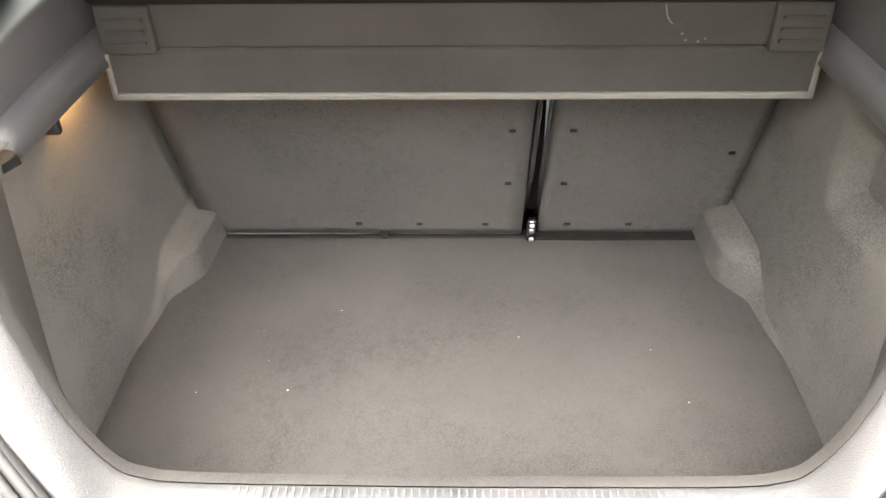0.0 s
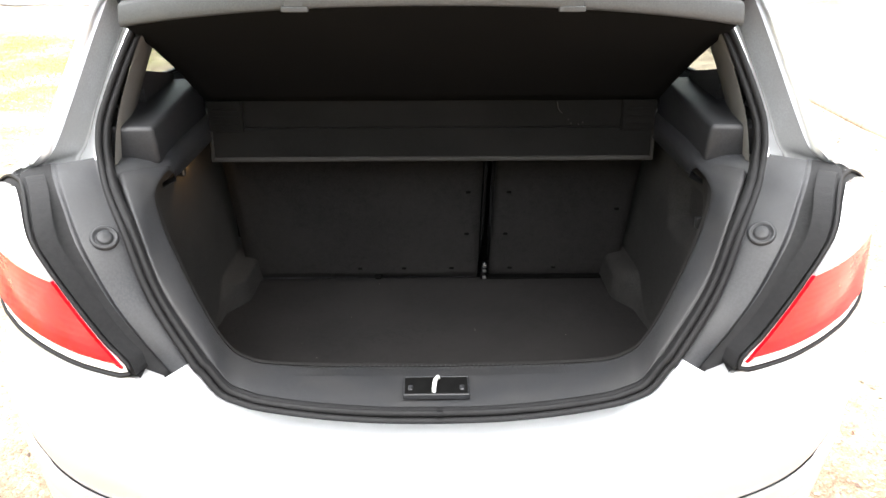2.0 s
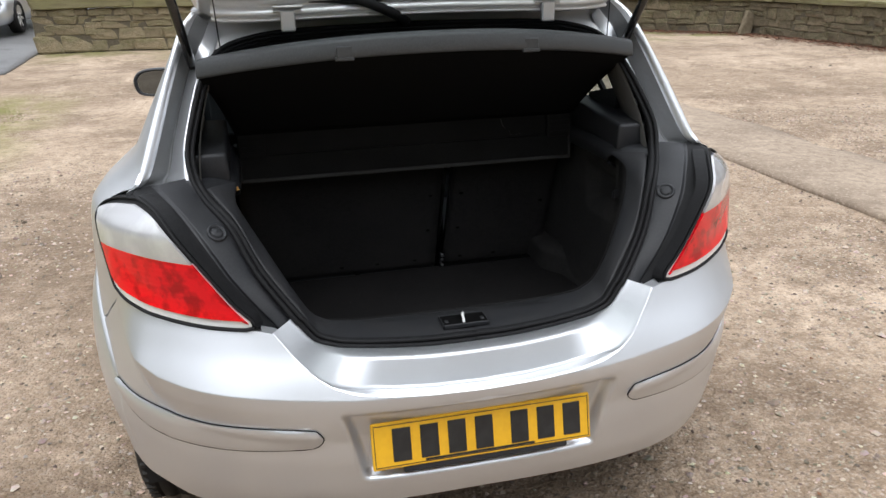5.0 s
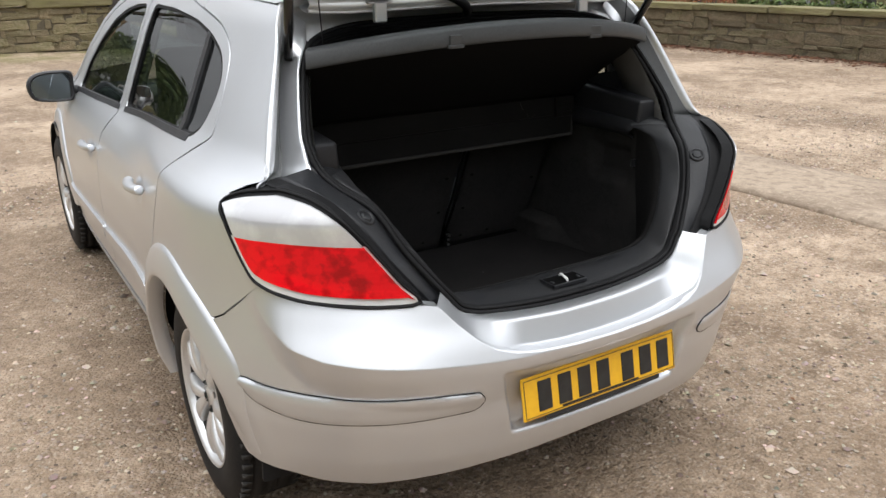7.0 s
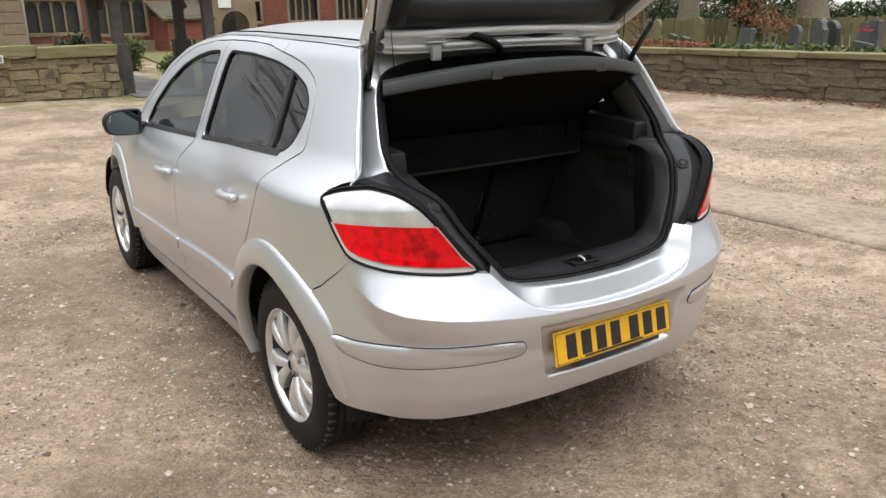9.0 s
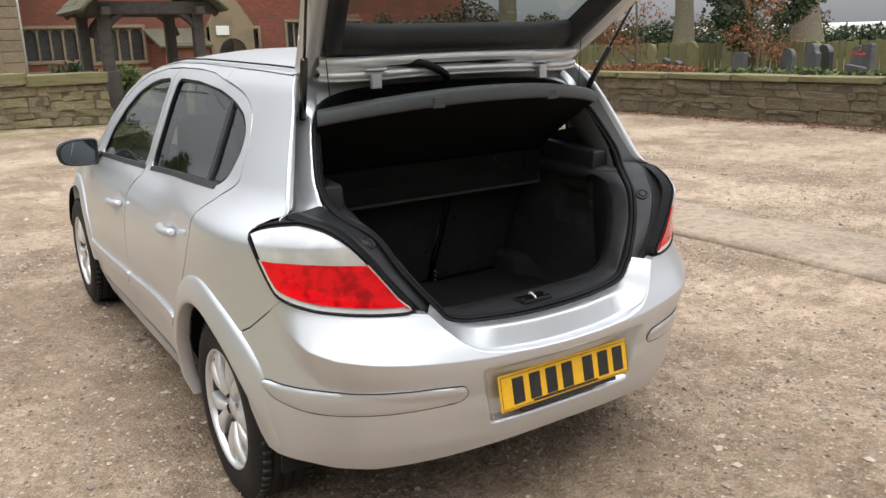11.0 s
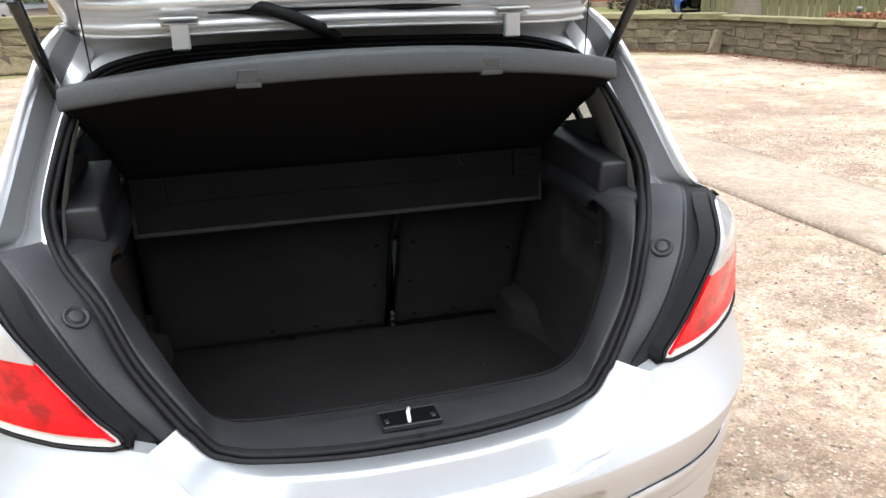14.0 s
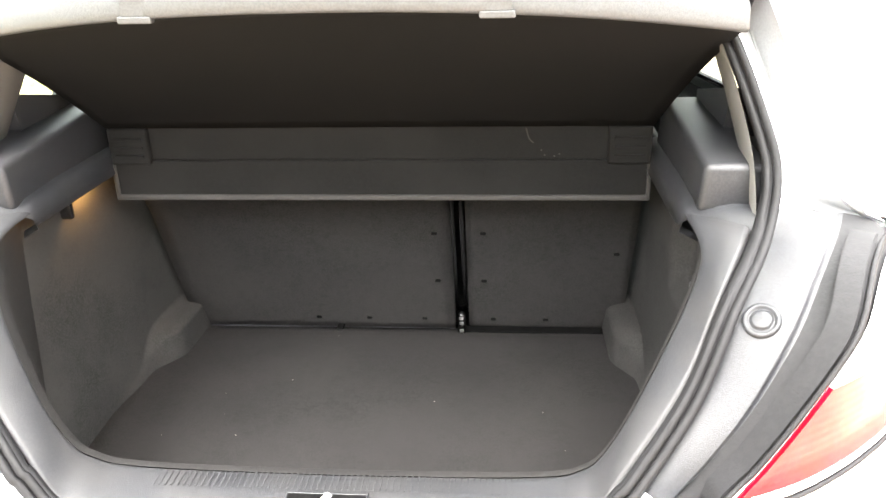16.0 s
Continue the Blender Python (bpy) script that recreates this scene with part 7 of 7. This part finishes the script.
path = np.array([[(x, y, .03 + float(ground_z(np.array([x]), np.array([y]))[0])) for x in np.linspace(1.7, 3.05, 5)] for y in np.linspace(14.2, 34, 14)])
tagged(grid_mesh("church_path", path, TARMAC, thick=-.03), "grey path from the lychgate to the porch", "path", kind="structure")

# bushes by the path
tree("laurel_bush", 4.3, 20.5, .0, 1.15, .03, 31, "bright green laurel bush beside the path", 3, .75, HEDGELEAF, .05, 2600, (.03, .07))
tree("laurel_bush", 3.4, 22.5, .0, 1.2, .03, 32, "yellow-green shrub beside the path", 3, .75, HEDGELEAF, .05, 2600, (.03, .06))
tree("dark_bush", 3.0, 26.5, .0, 1.2, .03, 33, "dark shrub against the church wall", 3, .75, YEWLEAF, .05, 3000, (.04, .09))

# ---- church ----
church = group("church", "red brick church with stone mullioned windows and a porch", "church")
CY = 36.0
church.location = (.45, 0, .28)


def cx_(x):
    return -1.65 + (x + 1.65) * 1.12


def cz_(z):
    return 1.49 + (z - 1.49) * 1.12


WINDOWS = [(1.80, 3.55, .74, 1.86), (4.15, 5.95, .64, 1.86), (9.72, 10.66, .96, 1.74), (12.0, 13.28, .96, 1.98), (14.3, 15.5, .96, 1.98)]
holes = [[(cx_(a), cz_(c)), (cx_(b), cz_(c)), (cx_(b), cz_(d)), (cx_(a), cz_(d))] for a, b, c, d in WINDOWS]
bx0, bx1, bz0, bz1 = 1.55, 24.0, -.6, 6.5


def church_wall_map(u, v, lift=0.0):
    return np.stack([u, np.full_like(u, CY) - lift, v], 1)


panel("brick_wall", [(bx0, bz0), (bx1, bz0), (bx1, bz1), (bx0, bz1)], church_wall_map, BRICK, church, holes=holes, step=.8, skirt=.35, gap=0)
part("brick_plinth", rounded_box((bx0, CY - .12, -.6), (bx1, CY - .005, cz_(.35)), .03, 1), SANDSTONE, church, "buff stone plinth")
for (a, b, c, d) in WINDOWS:
    x0, x1, z0, z1 = cx_(a), cx_(b), cz_(c), cz_(d)
    win = part("window", rounded_box((x0, CY + .22, z0), (x1, CY + .26, z1), 0), LEADGLASS, church, "dark leaded window with stone mullions")
    t = .09
    for p, q in (((x0 - .14, z0 - .16), (x1 + .14, z0)), ((x0 - .14, z1), (x1 + .14, z1 + .14)), ((x0 - .14, z0), (x0, z1)), ((x1, z0), (x1 + .14, z1))):
        part("window_surround", rounded_box((p[0], CY - .05, p[1]), (q[0], CY + .20, q[1]), .02, 1), SANDSTONE, win, "buff stone surround")
    n = 4 if (x1 - x0) > 1.2 else 3
    for k in range(1, n):
        x = x0 + (x1 - x0) * k / n
        part("mullion", rounded_box((x - t / 2, CY + .05, z0), (x + t / 2, CY + .20, z1), .015, 1), SANDSTONE, win, "buff stone mullion")
    for k in range(n):
        xa, xb = x0 + (x1 - x0) * k / n + (t / 2 if k else 0), x0 + (x1 - x0) * (k + 1) / n - (t / 2 if k < n - 1 else 0)
        xm, hw = (xa + xb) / 2, (xb - xa) / 2
        arc = [(xm + hw * math.cos(s), z1 - .02 - hw * 1.05 + hw * 1.05 * math.sin(s)) for s in np.linspace(0, math.pi, 9)]
        bm = bmesh.new()
        f = bm.faces.new([bm.verts.new((u, CY + .08, v)) for u, v in arc + [(xa, z1), (xb, z1)]])
        ex = bmesh.ops.extrude_face_region(bm, geom=[f])
        for v in ex["geom"]:
            if isinstance(v, bmesh.types.BMVert):
                v.co.y += .12
        part("window_head", bm, SANDSTONE, win, "arched stone light")
# tower in ashlar at the end
tower = part("tower", rounded_box((-5.5, CY - 1.6, -.6), (cx_(1.55), CY + 5, 12), .05, 1), SANDSTONE, church, "buff ashlar tower")
for k in range(16):
    part("ashlar_block", rounded_box((cx_(1.55) - .75 - (k % 2) * .25, CY - 1.63, -.2 + k * .42), (cx_(1.55) + .02, CY - 1.58, .19 + k * .42), .015, 1), SANDSTONE, tower)
tube("rain_pipe", [(cx_(1.72), CY - .12, -.3), (cx_(1.72), CY - .12, 6)], .07, WHITEP, church, "pale rain pipe", 8)
# porch with an arched doorway
px0, px1 = cx_(8.0), cx_(9.75)
arch_pts = [(cx_(8.88) + .62 * math.cos(s), .75 + .62 * math.sin(s)) for s in np.linspace(0, math.pi, 12)]
panel("porch_front", [(px0, -.6), (px1, -.6), (px1, cz_(1.9)), ((px0 + px1) / 2, cz_(3.2)), (px0, cz_(1.9))], lambda u, v, lift=0.0: np.stack([u, np.full_like(u, CY - 2.2) - lift, v], 1), SANDSTONE, church,
      holes=[[(arch_pts[0][0], -.55)] + arch_pts + [(arch_pts[-1][0], -.55)]], step=.4, skirt=.4, gap=0, label="buff stone porch front")
part("porch_door", rounded_box((cx_(8.3), CY - .3, -.6), (cx_(9.5), CY - .2, 1.6), .02, 1), OAK, church, "dark door in the porch")
for x in (px0 + .15, px1 - .15):
    part("porch_side", rounded_box((x - .15, CY - 2.15, -.6), (x + .15, CY, cz_(1.85)), .02, 1), SANDSTONE, church)
part("porch_plaque", rounded_box((cx_(8.25), CY - 2.27, cz_(1.5)), (cx_(8.75), CY - 2.2, cz_(1.85)), .01, 1), WHITEP, church, "pale stone plaque")
# brick lean-to beside the porch
part("lean_to", rounded_box((cx_(6.2), CY - 2.4, -.6), (cx_(7.9), CY - .02, cz_(1.25)), .02, 1), BRICK, church, "low red brick lean-to")
lr = part("lean_to_roof", rounded_box((cx_(6.0), -1.35, -.06), (cx_(8.0), 1.35, .06), .02, 1), ROOFSTONE, church, "stone slate lean-to roof")
lr.matrix_local = pose(0, CY - 1.25, cz_(1.45), 16)
grid_mesh("church_roof", np.array([[(x, CY - .4 + t * 5, 6.4 + t * 4) for x in np.linspace(bx0, bx1, 6)] for t in np.linspace(0, 1, 6)]), ROOFSTONE, church, "stone slate roof", thick=.1)
part("church_body", rounded_box((bx0, CY + .5, -.6), (bx1, CY + 8, 6.4), .02, 1), BRICK, church)
# a long white-roofed building far off
far = group("long_building", "long low building with a white roof far away", "building")
part("far_wall", rounded_box((60, 22, -1), (66, 62, .35), .05, 1), SLATE, far)
part("far_roof", rounded_box((59.5, 21, .35), (67, 63, 1.75), .3, 2), WHITEP, far, "white metal roof")

# sign on the boundary wall, its words as bars
sign = group("wall_sign", "small white notice with dark lines on the wall", "sign")
part("sign_board", rounded_box((-.60, 14.21, .79), (-.38, 14.23, .92), .005, 1), WHITEP, sign)
for z in (.89, .86, .825):
    part("sign_bar", rounded_box((-.58, 14.205, z - .009), (-.40, 14.212, z + .009), 0), INK, sign, "dark line of print")


# ---- parked saloon on the road ----
def saloon(m, label, paint):
    sal = group("parked_saloon", label, "car")
    prof_y = np.array([0, .06, .25, .7, 1.15, 1.35, 1.95, 2.5, 3.1, 3.55, 3.95, 4.4, 4.55])
    top = np.array([.60, .71, .775, .82, .855, .88, 1.30, 1.38, 1.36, 1.12, .97, .95, .70])
    belt = np.array([.60, .70, .765, .805, .835, .85, .89, .91, .92, .93, .94, .92, .70])
    wid = np.array([.78, .83, .86, .875, .885, .885, .885, .885, .885, .88, .87, .80, .70])
    ys = np.linspace(0, 4.55, 46)
    low, cab = [], []
    for y in ys:
        w, bz = np.interp(y, prof_y, wid), np.interp(y, prof_y, belt)
        r = []
        for x, z in ((0, bz + .02), (.55, bz + .015), (.86, bz - .03), (.97, bz - .12), (1.0, .55), (.99, .40), (.95, .26), (.85, .2)):
            r.append((w * x, y + .11 * (w * x / .8) ** 2 * max(0, 1 - y / .5), z))
        low.append([(-a, b, c) for a, b, c in r[::-1]] + r[1:])
        tz = np.interp(y, prof_y, top)
        k = max(tz - bz, .001)
        rw = w * (.97 - .28 * min(k / .45, 1))
        q = [(0, y, max(tz, bz)), (rw * .75, y, max(tz - .02 * min(k * 4, 1), bz)), (rw, y, max(tz - .07 * min(k * 4, 1), bz)), (w * .93, y, bz - .01)]
        cab.append([(-a, b, c) for a, b, c in q[::-1]] + q[1:])
    first = np.array(low[0])
    nose = [np.c_[first[:, 0] * sc, np.full(len(first), yy + .11 * (first[:, 0] * sc / .8) ** 2), .42 + (first[:, 2] - .42) * sz] for yy, sc, sz in ((-.075, .02, .02), (-.072, .62, .90), (-.068, .88, .95), (-.045, .965, .985))]
    low = [q.tolist() for q in nose] + low
    grid_mesh("body", np.array(low), paint, sal, "painted lower body", flip=True)
    cabin = grid_mesh("cabin", np.array(cab), paint, sal, "painted roof and pillars", flip=True)
    c = np.array(cab)
    ws = [i for i, y in enumerate(ys) if 1.40 <= y <= 1.92]
    grid_mesh("windscreen", c[ws][:, 1:6] + np.array([0, -.012, .012]), GLASS, cabin, "dark windscreen")
    for s, cols in ((-1, (0, 1)), (1, (5, 6))):
        si = [i for i, y in enumerate(ys) if 1.65 <= y <= 3.4]
        g = c[si][:, list(cols)]
        mid = g.mean(1, keepdims=True)
        grid_mesh("side_glass", mid + (g - mid) * np.array([.8, 1, .7]) + np.array([s * .012, 0, 0]), GLOSSBLACK, cabin, "dark side windows", flip=s < 0)
        # swept-back headlamp: a bowed sheet between bonnet and bumper
        hx = np.linspace(.36, .83, 12)
        rows = [[(s * x, -.085 + .11 * (x / .8) ** 2 + .25 * max(0, x - .62) ** 1.3 + d, (zl + (zh - zl) * t) + .05 * (x - .36)) for x in hx]
                for t, d, zl, zh in ((-.1, .05, .575, .70), (0, -.012, .575, .70), (.35, -.022, .575, .70), (.7, -.010, .575, .70), (1.0, .03, .575, .70))]
        grid_mesh("headlamp", np.array(rows), CLEARLENS, sal, "large clear swept-back headlamp", flip=s > 0)
        part("lower_intake", rounded_box((min(s * .40, s * .72), -.052, .285), (max(s * .40, s * .72), .10, .375), .025, 2), GLOSSBLACK, sal, "black lower intake")
        part("door_mirror", rounded_box((min(s * .86, s * 1.02), 1.55, .88), (max(s * .86, s * 1.02), 1.68, 1.0), .04, 2), paint, sal, "painted door mirror")
        for ay in (.86, 3.5):
            a = np.linspace(0, 2 * np.pi, 32, endpoint=False)
            Pw = np.array([[(s * x, ay + r * math.cos(t), .32 + r * math.sin(t)) for t in a] for r, x in ((.215, .87), (.25, .90), (.31, .89), (.325, .86), (.325, .70), (.2, .68))])
            tw = grid_mesh("tyre", Pw, TYRE, sal, "black tyre", close=True, flip=s > 0)
            for k in range(7):
                sp = part("rim_spoke", rounded_box((s * .86 - .015, -.022, .04), (s * .86 + .015, .022, .22), .006, 1), ALLOY, tw)
                sp.matrix_local = Matrix.Translation((0, ay, .32)) @ pose(0, 0, 0, 360 * k / 7)
            part("arch_liner", rounded_box((min(s * .60, s * .86), ay - .36, .20), (max(s * .60, s * .86), ay + .36, .66), .10, 2), RUBBER, sal, "dark wheel arch")
    gz = np.array([.235, .25, .30, .45, .62, .69, .705])
    gw = np.array([.17, .20, .235, .30, .345, .335, .31])
    P = np.array([[(q * w, -.088 + .05 * abs(q) ** 6, z) for q in np.linspace(-1, 1, 13)] for z, w in zip(gz, gw)])
    grille = grid_mesh("grille", P, GLOSSBLACK, sal, "tall black grille narrowing downwards, with a chrome frame", thick=-.06)
    ring = [(-gw[k], -.045, gz[k]) for k in range(7)] + [(gw[k], -.045, gz[k]) for k in range(6, -1, -1)]
    tube("grille_frame", ring + ring[:2], .011, CHROME, grille, "chrome frame", 6)
    for k in range(7):
        z = .29 + k * .056
        w = float(np.interp(z, gz, gw)) - .02
        part("grille_bar", rounded_box((-w, -.094, z), (w, -.086, z + .009), .002, 1), PLASTIC, grille)
    part("badge", rounded_box((-.13, -.100, .60), (.13, -.090, .655), .02, 2), CHROME, grille, "plain chrome badge")
    part("front_lip", rounded_box((-.70, -.045, .205), (.70, .05, .235), .012, 2), CHROME, sal, "bright lower lip of the bumper")
    part("front_plate", rounded_box((-.26, -.106, .44), (.26, -.092, .55), .004, 1), WHITEP, grille, "white number plate")
    for k in range(7):
        part("plate_bar", rounded_box((-.22 + k * .066, -.110, .46), (-.18 + k * .066, -.103, .53), 0), INK, grille, "black bar")
    sal.matrix_world = m
    return sal


saloon(pose(-5.74, 16.64, .31, 1, -2.5, -3), "silver saloon car parked on the road", SILVER)
BLUEPAINT = material("blue_car_paint", (.02, .075, .30), .35, stain=((.03, .09, .32), 3, .4), coat=.6)
saloon(pose(18.2, 28.0, .1, 0, 0, 150), "blue car parked far behind the churchyard", BLUEPAINT)


# shrubs and a pale post behind the boundary wall
tree("holly_bush", -2.15, 20.0, .4, 3.4, .07, 41, "dark evergreen holly bush behind the boundary wall", 3, .75, YEWLEAF, .05, 4200, (.05, .10))
tree("holly_bush", -1.15, 20.8, .4, 3.0, .07, 42, "dark evergreen holly bush behind the boundary wall", 3, .75, YEWLEAF, .05, 3600, (.05, .10))
PALEPOST = material("pale_weathered_wood", (0.42, 0.40, 0.29), .85, grain=((0.30, 0.28, 0.19), 40), grain_amount=.5, stain=((.33, .33, .18), 3, .5), bump=.004, bump_scale=60)
pale_post = group("garden_post", "pale weathered round post behind the boundary wall", "post")
tube("post_shaft", [(-1.45, 17.0, .1), (-1.45, 17.0, 1.2), (-1.47, 17.02, 2.4)], [.05, .048, .045], PALEPOST, pale_post, sides=10)
part("post_cap", rounded_box((-1.53, 16.96, 2.40), (-1.41, 17.08, 2.44), .015, 2), PALEPOST, pale_post)

# notice board on posts behind the boundary wall, its writing as bars
NOTICEWOOD = material("brown_notice_board_wood", (.20, .125, .065), .8, grain=((.13, .08, .04), 40), grain_amount=.5, stain=((.15, .13, .06), 3, .4), bump=.004, bump_scale=60)
REDPAINT = material("red_notice_panel", (.24, .022, .025), .6, grain=((.16, .015, .018), 60), grain_amount=.4, stain=((.20, .03, .03), 6, .4))
board = group("notice_board", "brown wooden notice board with a white sheet and a red panel", "notice board")
for x in (-2.92, -2.18):
    part("post", rounded_box((x - .045, 15.30, .1), (x + .045, 15.39, 2.5), .008, 1), NOTICEWOOD, board)
part("backing", rounded_box((-2.88, 15.315, 1.36), (-2.22, 15.35, 2.40), .006, 1), NOTICEWOOD, board)
for a, b in (((-2.90, 15.29, 1.33), (-2.20, 15.335, 1.385)), ((-2.90, 15.29, 2.36), (-2.20, 15.335, 2.42))):
    part("frame_rail", rounded_box(a, b, .008, 1), NOTICEWOOD, board)
sheet = part("paper_sheet", rounded_box((-2.83, 15.306, 1.54), (-2.56, 15.314, 2.30), .002, 1), WHITEP, board, "white printed sheet")
for k in range(6):
    part("print_bar", rounded_box((-2.80, 15.302, 1.70 + k * .09), (-2.62 - .02 * (k % 3), 15.3065, 1.725 + k * .09), 0), INK, sheet, "dark line of print")
red = part("red_panel", rounded_box((-2.51, 15.306, 1.41), (-2.25, 15.314, 2.30), .003, 1), REDPAINT, board, "red panel with rows of pale letters")
for k in range(9):
    part("letter_bar", rounded_box((-2.48, 15.302, 1.47 + k * .085), (-2.28 - .015 * (k % 3), 15.3065, 1.485 + k * .085), 0), WHITEP, red, "thin pale line of print")
disc = bmesh.new()
bmesh.ops.create_cone(disc, cap_ends=True, segments=24, radius1=.055, radius2=.055, depth=.006)
warn = part("round_sticker", disc, YELLOW, board, "round yellow sticker with a dark mark")
warn.matrix_local = pose(-2.42, 15.284, 1.27, 90)
part("sticker_mark", rounded_box((-.02, -.03, .002), (.02, .025, .005), .004, 1), INK, warn)
part("low_rail", rounded_box((-2.90, 15.29, 1.21), (-2.20, 15.33, 1.33), .008, 1), NOTICEWOOD, board)
